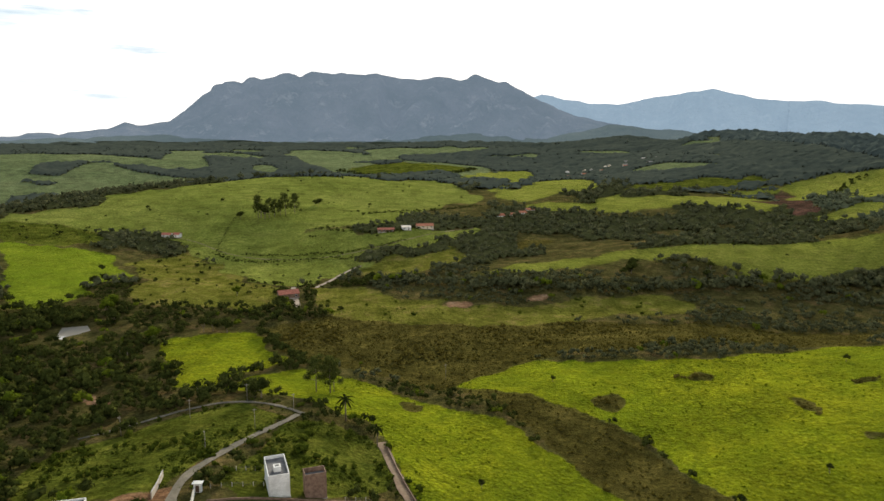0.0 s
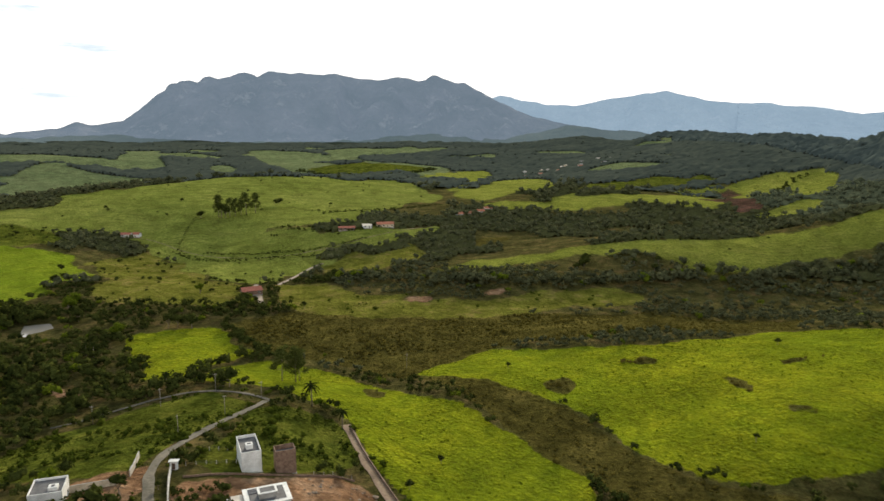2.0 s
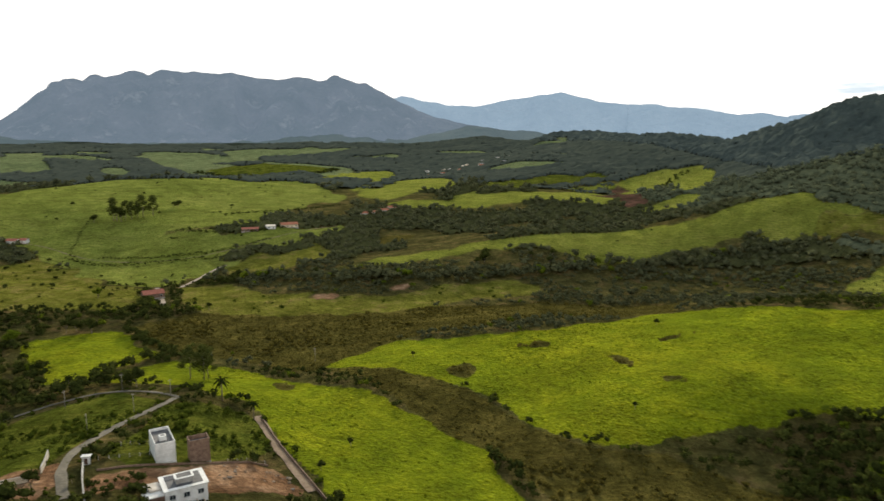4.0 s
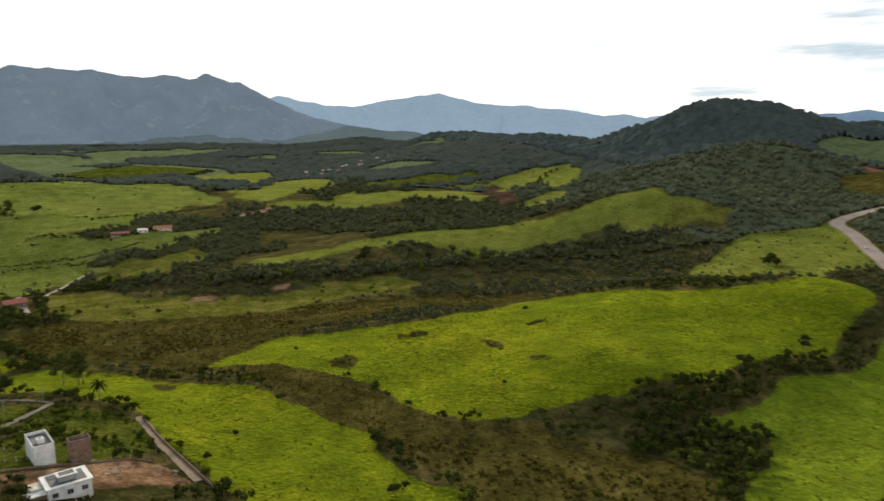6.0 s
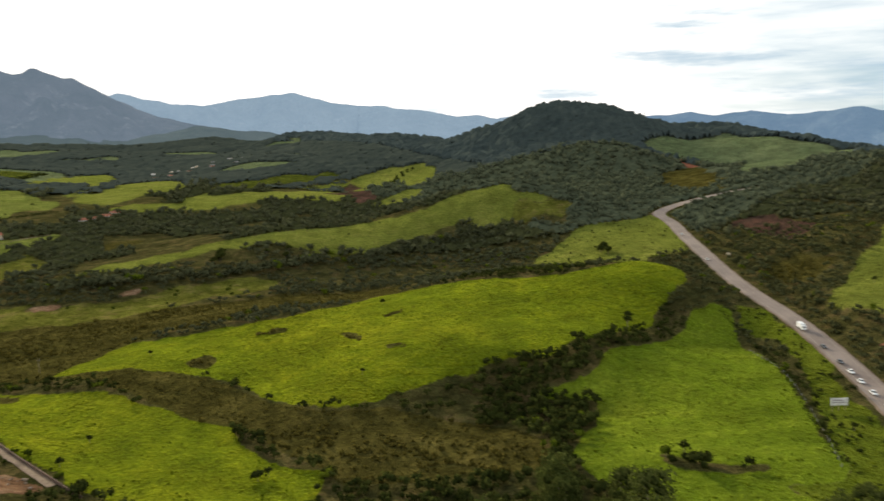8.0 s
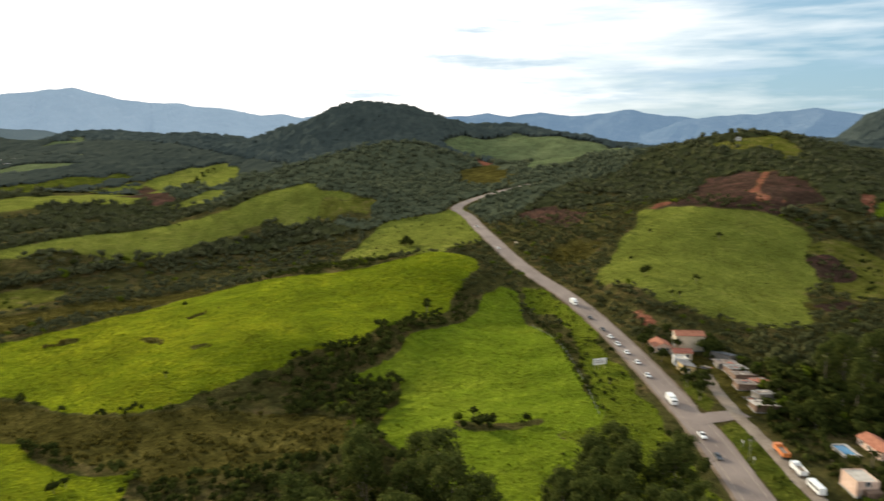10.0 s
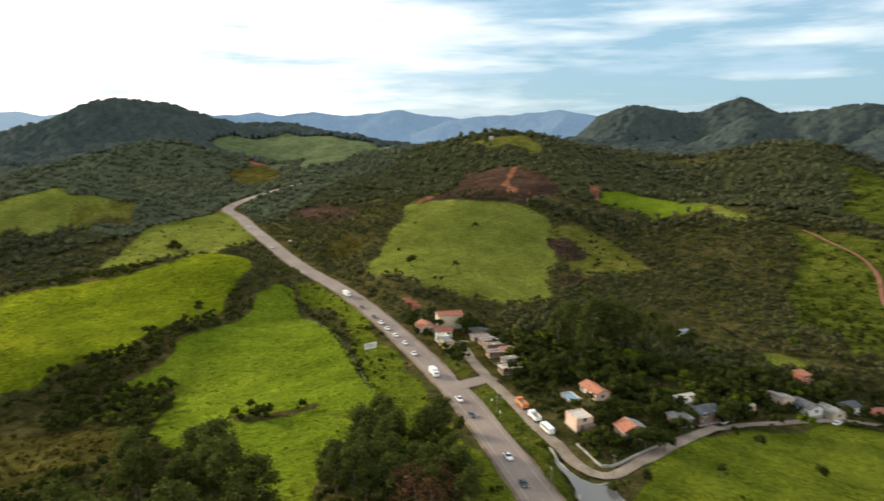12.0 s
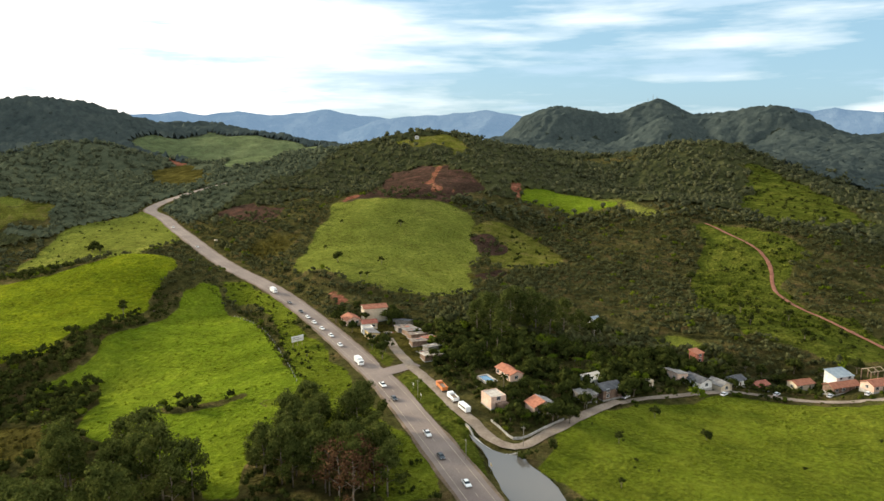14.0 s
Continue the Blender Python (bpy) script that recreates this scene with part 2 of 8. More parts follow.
    n.bump(n.math("ADD", n.math("ADD", n.math("ADD", n.math("ADD", fine, n.math("MULTIPLY", tufts, 0.7)), tuss), n.math("MULTIPLY", mid, 2.8)), n.math("MULTIPLY", path, -0.35)), 1.0, 1.7)
    return n.m


LAND = ground_material()

def leaf_material(name, dark, mid, light, translucent=0.25, scale=1.3):
    """Leaves: tone by tree (tint attribute) and by leaf clump, with leafy relief."""
    n = Nodes(name, 1.0)
    n.b.inputs["Specular IOR Level"].default_value = 0.0
    at = n.add("ShaderNodeVertexColor")
    at.layer_name = "tint"
    sep = n.add("ShaderNodeSeparateColor")
    n.link(at.outputs["Color"], sep.inputs[0])
    p = n.pos()
    clump = n.noise(scale, 4, p, 0.7)
    t = n.math("ADD", n.math("MULTIPLY", sep.outputs[0], 0.52), n.math("MULTIPLY", n.val(clump, 0.30, 0.70), 0.48))
    c = n.ramp(t, (0.15, dark), (0.5, mid), (0.88, light))
    n.color(c)
    n.bump(clump, 0.8, 0.6)
    tr = n.add("ShaderNodeBsdfTranslucent")
    n.link(c, tr.inputs["Color"])
    ms = n.add("ShaderNodeMixShader")
    ms.inputs[0].default_value = translucent
    n.link(n.b.outputs[0], ms.inputs[1])
    n.link(tr.outputs[0], ms.inputs[2])
    n.link(ms.outputs[0], n.nt.nodes["Material Output"].inputs["Surface"])
    return n.m


LEAF = leaf_material("broad leaves", (0.015, 0.021, 0.005), (0.038, 0.047, 0.011), (0.094, 0.104, 0.024))
LEAF_HILL = leaf_material("hill scrub leaves", (0.030, 0.034, 0.014), (0.065, 0.069, 0.028), (0.124, 0.124, 0.052), 0.25, 0.8)
# Leaf colours for farther trees, with the haze of the air mixed in.
LEAF_HAZE_FAR = leaf_material("hazed far leaves", (0.036, 0.040, 0.021), (0.074, 0.078, 0.039), (0.130, 0.130, 0.064), 0.25, 0.5)
LEAF_HAZE_VALLEY = leaf_material("hazed valley leaves", (0.036, 0.041, 0.020), (0.070, 0.076, 0.037), (0.126, 0.128, 0.062), 0.25, 0.6)
LEAF_BUSH = leaf_material("undergrowth leaves", (0.022, 0.032, 0.004), (0.050, 0.066, 0.008), (0.100, 0.116, 0.014), 0.25, 1.6)
# Plain, eastern and hill woods: distance haze is put into these leaf colours.
LEAF_HAZE_PLAIN = leaf_material("hazed plain leaves", (0.042, 0.052, 0.043), (0.060, 0.071, 0.057), (0.085, 0.096, 0.073), 0.2, 0.1)
LEAF_HAZE_GREY = leaf_material("hazed grey leaves", (0.040, 0.053, 0.051), (0.062, 0.078, 0.072), (0.094, 0.112, 0.096), 0.2, 0.09)
LEAF_HAZE = leaf_material("hazed hill leaves", (0.054, 0.064, 0.039), (0.088, 0.101, 0.060), (0.140, 0.151, 0.086), 0.25, 0.3)
LEAF_SHRUB = leaf_material("wetland shrubs", (0.044, 0.038, 0.008), (0.082, 0.068, 0.014), (0.140, 0.115, 0.026), 0.2, 1.2)
LEAF_BRIGHT = leaf_material("young leaves", (0.048, 0.075, 0.007), (0.088, 0.118, 0.010), (0.140, 0.160, 0.016), 0.3)
LEAF_TUFT = leaf_material("coarse grass", (0.050, 0.072, 0.004), (0.095, 0.120, 0.006), (0.170, 0.180, 0.010), 0.3, 1.5)
LEAF_GUM = leaf_material("gum leaves", (0.030, 0.040, 0.010), (0.068, 0.082, 0.019), (0.136, 0.148, 0.040), 0.35)
LEAF_DEAD = leaf_material("dead leaves", (0.045, 0.022, 0.010), (0.090, 0.048, 0.024), (0.130, 0.078, 0.040), 0.1)
BARK = weathered("bark", (0.11, 0.085, 0.06), (0.24, 0.20, 0.155), 0.8, 0.9, 6.0)
BARK_PALE = weathered("pale bark", (0.22, 0.19, 0.15), (0.42, 0.38, 0.31), 0.5, 0.85, 5.0)


def asphalt_material():
    n = Nodes("worn asphalt", 0.85)
    p = n.pos()
    broad, grain = n.noise(0.06, 5, p), n.noise(2.2, 5, p)
    c = n.ramp(broad, (0.3, (0.160, 0.122, 0.104)), (0.7, (0.245, 0.194, 0.165)))
    n.color(n.mix(1.0, c, n.val(grain, 0.3, 0.7, 0.85, 1.12), "MULTIPLY"))
    n.bump(grain, 0.2, 0.02)
    return n.m


def dirt_material(name, a, b, c):
    n = Nodes(name, 0.95)
    p = n.pos()
    f = n.math("ADD", n.math("MULTIPLY", n.noise(0.12, 5, p), 0.6), n.math("MULTIPLY", n.noise(1.1, 5, p), 0.4))
    n.color(n.ramp(f, (0.35, a), (0.5, b), (0.66, c)))
    n.bump(n.noise(1.6, 5, p), 0.5, 0.15)
    return n.m


ASPHALT = asphalt_material()
DIRT_PALE = dirt_material("pale dirt", (0.14, 0.105, 0.078), (0.205, 0.160, 0.122), (0.29, 0.24, 0.185))
DIRT_RED = dirt_material("red dirt", (0.13, 0.048, 0.026), (0.21, 0.086, 0.050), (0.28, 0.130, 0.082))
LANE_GREY = dirt_material("broken paving", (0.045, 0.043, 0.030), (0.088, 0.078, 0.058), (0.15, 0.128, 0.098))
LANE_BROWN = dirt_material("stony brown lane", (0.085, 0.056, 0.036), (0.16, 0.108, 0.070), (0.25, 0.185, 0.13))
VERGE = dirt_material("verge soil", (0.085, 0.060, 0.035), (0.15, 0.105, 0.066), (0.22, 0.16, 0.11))
PAINT_LINE = weathered("faded road paint", (0.26, 0.21, 0.15), (0.40, 0.34, 0.26), 0.3, 0.8, 3.0, 0)


def far_rock(name, a, b, pale, haze_glow):
    """Bare far-off rock and scrub: bluish colour and a glow imitate haze on this backdrop."""
    n = Nodes(name, 1.0)
    n.b.inputs["Specular IOR Level"].default_value = 0.0
    p = n.pos()
    f = n.noise(0.004, 8, p, 0.65)
    s = n.noise(0.012, 6, p, 0.7, (1.0, 1.0, 0.35))
    c = n.ramp(f, (0.38, a), (0.62, b))
    c = n.mix(n.val(s, 0.56, 0.74), c, pale)
    n.color(c)
    n.b.inputs["Emission Color"].default_value = (*haze_glow, 1)
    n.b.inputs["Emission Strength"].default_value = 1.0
    n.bump(n.noise(0.01, 8, p, 0.65), 1.0, 40)
    return n.m


# The last colour of each is a glow that imitates haze.
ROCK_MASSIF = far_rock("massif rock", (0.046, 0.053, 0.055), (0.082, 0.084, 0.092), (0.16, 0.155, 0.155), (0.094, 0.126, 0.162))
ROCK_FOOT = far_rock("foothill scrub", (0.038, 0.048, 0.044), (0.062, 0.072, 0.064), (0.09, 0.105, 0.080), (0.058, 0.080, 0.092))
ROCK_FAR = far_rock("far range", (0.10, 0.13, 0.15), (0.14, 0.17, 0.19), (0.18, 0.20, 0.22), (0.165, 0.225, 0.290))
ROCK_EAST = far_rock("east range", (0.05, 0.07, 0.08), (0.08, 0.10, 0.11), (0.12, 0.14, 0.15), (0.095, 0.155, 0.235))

# ---- the ground: one sheet of rolling hills ----
# Hills and hollows: x, y, height, radius, fitted to match the camera's view.
HILLS = []
HILLS += [
    (-37, -98, 10.0, 108), (-100, -150, -0.8, 131), (-200, -100, 5.6, 162), (-300, -300, 16.2, 282),
    (-100, 60, 16.0, 114), (-250, 100, 5.5, 155), (-160, 180, 4.3, 91), (-138, 223, -1.4, 73),
    (-185, 301, 0.3, 63), (-296, 454, -3.8, 116), (-394, 611, 10.5, 150), (-479, 746, 14.1, 176),
    (-764, 1181, -17.0, 331), (-975, 1521, 32.5, 364), (-1621, 2533, 26.5, 700), (-20, 100, 4.0, 83),
    (-69, 176, 10.1, 65), (-35, 196, 0.2, 45), (-23, 238, -2.8, 45), (-56, 266, 10.1, 60),
    (-16, 301, -6.3, 50), (-148, 299, 0.3, 59),
]
HILLS += [
    (-1, 342, -3.3, 64), (-130, 351, 0.3, 71), (-201, 369, 0.3, 81), (-73, 472, -3.2, 78),
    (-118, 502, 5.7, 94), (-4, 518, 4.7, 87), (-269, 520, 6.0, 100), (-70, 589, -12.9, 104),
    (-270, 583, -5.7, 105), (-29, 680, 22.3, 102), (-220, 682, -11.7, 93), (-290, 714, -10.5, 101),
    (-226, 758, 18.7, 117), (-70, 905, 12.4, 194), (-428, 890, 16.0, 193), (-330, 1036, 27.7, 229),
    (-50, 1127, 0.2, 142), (-180, 1144, 21.6, 172), (-78, 1286, 12.3, 179), (-612, 1267, -8.2, 258),
    (-429, 1341, 3.9, 256), (-219, 1391, -32.3, 191),
]
HILLS += [
    (-115, 1504, 47.9, 240), (-879, 1692, 2.9, 355), (-738, 1974, 22.2, 434), (-376, 2176, -4.0, 595),
    (-693, 2927, 16.1, 700), (0, 0, 9.1, 107), (40, 120, 0.7, 58), (60, 160, -2.0, 60),
    (0, 183, 0.5, 46), (11, 217, 0.8, 45), (28, 298, 9.8, 50), (73, 299, -8.0, 65),
    (121, 324, 14.2, 80), (75, 408, 0.8, 75), (7, 437, 0.2, 71), (160, 424, -3.5, 86),
    (50, 453, -6.5, 64), (230, 425, -2.0, 92), (197, 531, -1.2, 80), (145, 548, -2.4, 76),
    (50, 581, 7.4, 90), (151, 610, 2.7, 79),
]
HILLS += [
    (245, 600, 26.0, 102), (29, 651, -12.9, 78), (112, 672, -1.2, 94), (348, 709, -14.5, 127),
    (75, 805, 2.4, 160), (310, 851, 17.0, 147), (82, 965, 5.2, 180), (275, 951, 6.5, 144),
    (448, 944, -16.6, 146), (383, 1026, 7.6, 149), (61, 1157, -1.9, 152), (190, 1153, 27.6, 198),
    (192, 1445, -14.3, 321), (653, 1359, 64.1, 329), (525, 1625, 1.0, 395), (958, 1764, 70.1, 410),
    (954, 1990, -8.6, 333), (521, 2146, 23.2, 506), (973, 2256, 64.8, 428), (110, 2506, 41.7, 576),
    (251, 2998, -5.2, 700), (90, 90, -2.8, 65),
]
HILLS += [
    (121, 152, 2.2, 61), (176, 130, 6.0, 45), (166, 180, -11.7, 45), (204, 137, -7.4, 45),
    (126, 223, 2.4, 61), (199, 188, 2.0, 45), (171, 217, 10.9, 45), (227, 178, 7.5, 45),
    (325, 216, 25.0, 53), (198, 341, -13.4, 75), (310, 252, 13.6, 77), (240, 323, 24.6, 87),
    (403, 269, 6.0, 87), (391, 340, 2.5, 79), (459, 341, 14.2, 78), (332, 515, -9.5, 106),
    (516, 372, -16.4, 83), (473, 454, 26.1, 100), (353, 574, 8.5, 70), (367, 572, 4.3, 99),
    (473, 520, 10.4, 60), (408, 575, 16.6, 70),
]
HILLS += [
    (474, 546, 8.2, 118), (573, 447, 7.0, 107), (466, 571, 16.9, 70), (415, 667, 16.9, 110),
    (612, 579, 40.0, 119), (543, 669, -8.2, 134), (701, 568, -26.6, 133), (510, 813, 39.8, 163),
    (788, 686, 55.1, 167), (740, 826, 11.1, 157), (750, 959, 9.3, 148), (878, 919, 2.2, 155),
    (704, 1106, -6.7, 213), (1051, 873, 30.7, 233), (1027, 928, 12.7, 120), (897, 1060, 101.0, 182),
    (905, 1054, -8.5, 130), (972, 996, 39.3, 130), (130, 40, 4.6, 58), (150, 70, 0.8, 45),
    (173, 90, 2.3, 45), (199, 46, 6.9, 45),
]
HILLS += [
    (227, 71, 3.3, 52), (247, 20, 6.5, 50), (251, 146, 8.0, 49), (277, 101, 8.6, 56),
    (322, 156, -15.4, 57), (360, 66, 5.7, 55), (357, 130, 27.8, 59), (371, 190, -9.3, 61),
    (481, 110, 1.9, 89), (505, 45, 8.0, 95), (502, 165, 43.8, 109), (655, 62, 37.1, 115),
    (586, 337, 36.0, 104), (678, 151, 34.5, 140), (690, 360, 22.4, 137), (811, 202, 9.8, 116),
    (811, 203, 3.6, 110), (799, 261, 45.9, 100), (827, 154, 17.1, 100), (809, 288, -27.8, 142),
    (859, 110, 23.0, 154), (806, 471, 65.5, 157),
]
HILLS += [
    (1005, 287, 80.9, 223), (921, 559, -34.8, 175), (1088, 525, 25.6, 223), (1221, 695, 83.5, 277),
    (1935, 231, 7.8, 424), (2388, 507, 24.6, 525), (2528, 327, 67.1, 170), (2561, 235, 56.1, 449),
    (139, -48, 2.5, 54), (176, -21, 6.7, 50), (182, -68, -3.3, 45), (215, 9, -1.6, 45),
    (223, -47, 9.7, 45), (241, -78, -4.5, 45), (266, -43, 3.1, 47), (276, -109, 13.1, 48),
    (299, -8, 8.4, 63), (316, -108, -2.1, 52), (365, -55, 0.4, 81), (370, 24, 6.6, 68),
    (381, -134, 7.3, 69), (462, -65, 9.3, 93),
]
HILLS += [
    (476, -126, -12.1, 76), (516, -181, 24.9, 83), (562, -124, -9.5, 78), (584, 15, -25.6, 95),
    (612, -83, 41.0, 106), (585, -247, 5.5, 106), (667, -247, 19.9, 143), (938, -190, 60.2, 233),
    (972, -62, -50.3, 162), (1001, 58, 31.8, 176), (1212, -55, 20.7, 254), (1409, -203, 4.8, 301),
    (1441, -354, 61.8, 371), (1858, 39, 50.7, 355), (1957, -242, -47.0, 455), (2297, -657, 56.6, 517),
    (2499, -444, 41.4, 435), (2546, -395, 40.1, 150), (2608, 50, 24.3, 160), (2623, -95, 38.4, 473),
    (2623, -106, 15.9, 160), (2618, -258, 11.5, 130),
]
HILLS += [
    (2631, -22, 31.3, 90), (2629, 174, -6.0, 130), (80, -60, 8.3, 82), (120, -130, 3.1, 73),
    (163, -103, 0.5, 46), (203, -95, 8.7, 45), (194, -154, 5.3, 58), (229, -124, -7.4, 46),
    (278, -179, 14.5, 60), (300, -155, -21.4, 45), (343, -159, 8.3, 51), (100, -250, 1.8, 129),
    (200, -300, 4.1, 141),
]
HILLS += [
    (975, -120, 64.0, 135), (965, -285, -18.0, 95), (1010, -370, -26.0, 130), (2628, -28, 19.0, 70),
    (2546, -400, 15.0, 110), (2210, -75, 66.0, 130), (2330, -310, -24.0, 150), (2360, 110, -22.0, 140),
    (735, 762, 22.0, 105), (795, 692, 12.0, 90), (1130, 985, 33.0, 105), (1215, 890, 34.0, 100),
    (1290, 790, 15.0, 100),
]
_H = np.array(HILLS, dtype=float)


def ground(x, y):
    """Height of the land at x, y (arrays or numbers)."""
    x, y = np.asarray(x, float), np.asarray(y, float)
    shape = np.broadcast(x, y).shape
    x, y = np.broadcast_to(x, shape).ravel(), np.broadcast_to(y, shape).ravel()
    s = np.clip((np.hypot(x, y) - 500) / 3800, 0, 1)
    z = 3 + 78 * s * s * (3 - 2 * s)
    for hx, hy, h, r in _H:
        z = z + h * np.exp(-((x - hx) ** 2 + (y - hy) ** 2) / r**2)
    return z.reshape(shape)

def lattice(x, y, scale, seed=0):
    """Smooth value noise in 0..1 on a lattice of the given size."""
    rng = np.random.RandomState(seed)
    tab = rng.rand(256, 256)
    u, v = np.asarray(x, float) / scale, np.asarray(y, float) / scale
    i, j = np.floor(u).astype(int), np.floor(v).astype(int)
    f, g = u - i, v - j
    f, g = f * f * (3 - 2 * f), g * g * (3 - 2 * g)
    a, b = tab[i % 256, j % 256], tab[(i + 1) % 256, j % 256]
    c, d = tab[i % 256, (j + 1) % 256], tab[(i + 1) % 256, (j + 1) % 256]
    return (a * (1 - f) + b * f) * (1 - g) + (c * (1 - f) + d * f) * g


def fractal(x, y, scale, seed=0, octaves=4):
    total, amp, out = 0.0, 1.0, 0.0
    for k in range(octaves):
        out = out + amp * lattice(x, y, scale / 2**k, seed + k)
        total += amp
        amp *= 0.5
    return out / total


# What grows where: field outlines placed to fit the camera's view, later ones over earlier ones.
FIELDS = {}
# Far pastures get the pale cover, a green with haze painted in.
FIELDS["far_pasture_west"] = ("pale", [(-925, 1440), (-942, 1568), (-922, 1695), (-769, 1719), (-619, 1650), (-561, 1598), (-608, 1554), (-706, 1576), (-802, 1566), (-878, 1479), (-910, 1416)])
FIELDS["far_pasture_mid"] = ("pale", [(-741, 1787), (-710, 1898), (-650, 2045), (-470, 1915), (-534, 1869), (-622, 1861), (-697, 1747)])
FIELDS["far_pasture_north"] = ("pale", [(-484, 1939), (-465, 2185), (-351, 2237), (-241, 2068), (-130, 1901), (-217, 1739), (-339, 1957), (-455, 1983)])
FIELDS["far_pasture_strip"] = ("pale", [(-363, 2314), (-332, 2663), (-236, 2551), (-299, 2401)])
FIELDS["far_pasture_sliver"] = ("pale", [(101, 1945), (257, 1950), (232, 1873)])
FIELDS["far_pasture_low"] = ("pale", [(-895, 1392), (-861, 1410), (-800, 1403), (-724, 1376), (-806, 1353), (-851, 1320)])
FIELDS["hedge_pasture"] = ("rough", [(-242, 1542), (-171, 1571), (-57, 1560), (70, 1579), (6, 1431), (-105, 1367), (-169, 1443)])
FIELDS["big_pasture"] = ("hay", [(-478, 739), (-449, 742), (-411, 786), (-420, 873), (-366, 916), (-340, 1067), (-256, 1079), (-207, 1096), (-131, 1120), (-95, 1121), (-34, 1187), (4, 1133), (36, 1001), (58, 965), (4, 894), (-17, 859), (-56, 733), (-116, 732), (-140, 733), (-169, 703), (-208, 680), (-237, 683), (-273, 704), (-292, 724), (-339, 700), (-398, 703), (-450, 695)])
FIELDS["valley_pasture"] = ("hay", [(-284, 703), (-238, 687), (-209, 683), (-169, 705), (-131, 718), (-87, 691), (-20, 699), (30, 750), (20, 709), (-8, 668), (-50, 646), (-80, 631), (-53, 616), (-75, 591), (-91, 570), (-107, 556), (-131, 541), (-160, 551), (-201, 598), (-223, 642), (-251, 675)])
FIELDS["west_meadow"] = ("fresh", [(-397, 611), (-344, 633), (-305, 627), (-254, 557), (-270, 518), (-255, 479), (-263, 453), (-296, 450)])
FIELDS["upper_field_a"] = ("pasture", [(5, 1271), (66, 1493), (163, 1626), (183, 1516), (132, 1215), (94, 1114), (81, 1055), (62, 1029), (89, 1164), (92, 1348), (47, 1299)])
FIELDS["upper_field_b"] = ("pasture", [(63, 982), (112, 1109), (185, 1248), (231, 1226), (234, 1057), (214, 1003), (165, 999), (96, 951)])
FIELDS["upper_field_c"] = ("pasture", [(168, 910), (226, 957), (285, 926), (446, 1012), (390, 841), (351, 798), (334, 825), (306, 861), (274, 863), (229, 841), (198, 837), (145, 862), (107, 897), (125, 924)])
FIELDS["upper_field_d"] = ("rough", [(249, 1001), (293, 1084), (425, 1178), (528, 1151), (482, 1122), (416, 1092), (309, 1008)])
FIELDS["upper_field_e"] = ("pasture", [(369, 1017), (489, 1088), (583, 1119), (629, 1116), (665, 1074), (662, 1002), (618, 967), (503, 793), (471, 818), (565, 1008), (458, 851), (482, 1048), (449, 1019)])
FIELDS["lime_patch"] = ("meadow", [(-157, 391), (-118, 401), (-99, 366), (-80, 353), (-100, 331), (-104, 301), (-123, 305), (-142, 341)])
FIELDS["slope_lot"] = ("rough", [(-134, 233), (-107, 259), (-86, 274), (-65, 258), (-65, 242), (-79, 203), (-82, 185), (-81, 178), (-124, 187), (-130, 201)])
FIELDS["house_lot"] = ("rough", [(-61, 249), (-50, 256), (-32, 248), (-23, 236), (-17, 209), (-25, 193), (-60, 180), (-67, 194), (-63, 225)])
FIELDS["front_field"] = ("meadow", [(-99, 300), (-88, 326), (-72, 342), (-48, 330), (-25, 319), (-8, 294), (1, 281), (23, 267), (32, 249), (46, 234), (55, 214), (67, 163), (76, 149), (75, 149), (68, 135), (45, 95), (20, 130), (4, 165), (-22, 241), (-24, 246), (-34, 264), (-53, 274), (-75, 287)])
FIELDS["front_hill"] = ("meadow", [(3, 329), (34, 354), (70, 343), (129, 332), (212, 363), (263, 296), (304, 247), (358, 239), (327, 205), (313, 195), (257, 187), (221, 188), (184, 197), (158, 198), (123, 197), (103, 202), (76, 224), (95, 203), (79, 229), (74, 256), (66, 268), (35, 287), (10, 306)])
FIELDS["road_meadow"] = ("fresh", [(327, 182), (326, 169), (296, 136), (254, 92), (216, 54), (204, 44), (183, 27), (162, 36), (132, 62), (144, 78), (154, 111), (183, 132), (202, 148), (185, 172), (217, 168), (260, 169), (304, 181)])
FIELDS["roadside_grass"] = ("lush", [(334, 180), (314, 139), (261, 88), (199, 41), (181, 49), (163, 33), (155, 11), (130, -28), (138, -42), (177, -9), (208, 19), (235, 43), (296, 102), (345, 163)])
FIELDS["lower_meadow"] = ("fresh", [(147, 82), (168, 81), (183, 55), (178, 33), (161, 34), (140, 29), (121, 17), (119, 27), (130, 40), (138, 61)])
FIELDS["ledge_field"] = ("olive", [(-107, 532), (-68, 537), (-38, 493), (2, 486), (42, 481), (82, 488), (126, 503), (155, 492), (181, 474), (153, 460), (115, 457), (75, 442), (13, 428), (-34, 432), (-74, 438), (-90, 465)])
FIELDS["second_ridge"] = ("pasture", [(7, 557), (24, 558), (70, 598), (145, 608), (220, 594), (316, 600), (358, 581), (400, 571), (429, 563), (449, 547), (464, 515), (472, 491), (475, 462), (458, 452), (427, 469), (405, 491), (388, 503), (370, 523), (350, 532), (309, 526), (266, 522), (226, 521), (216, 544), (203, 562), (177, 565), (154, 580), (138, 577), (89, 563), (46, 550), (24, 548)])
FIELDS["bamboo_field"] = ("pasture", [(390, 399), (426, 416), (477, 414), (528, 391), (485, 348), (437, 289), (413, 304), (312, 240), (366, 336), (353, 371)])
FIELDS["hill_field"] = ("pasture", [(499, 174), (527, 139), (569, 106), (554, 75), (517, 54), (456, 46), (377, 19), (351, 33), (344, 82), (365, 141), (438, 164)])
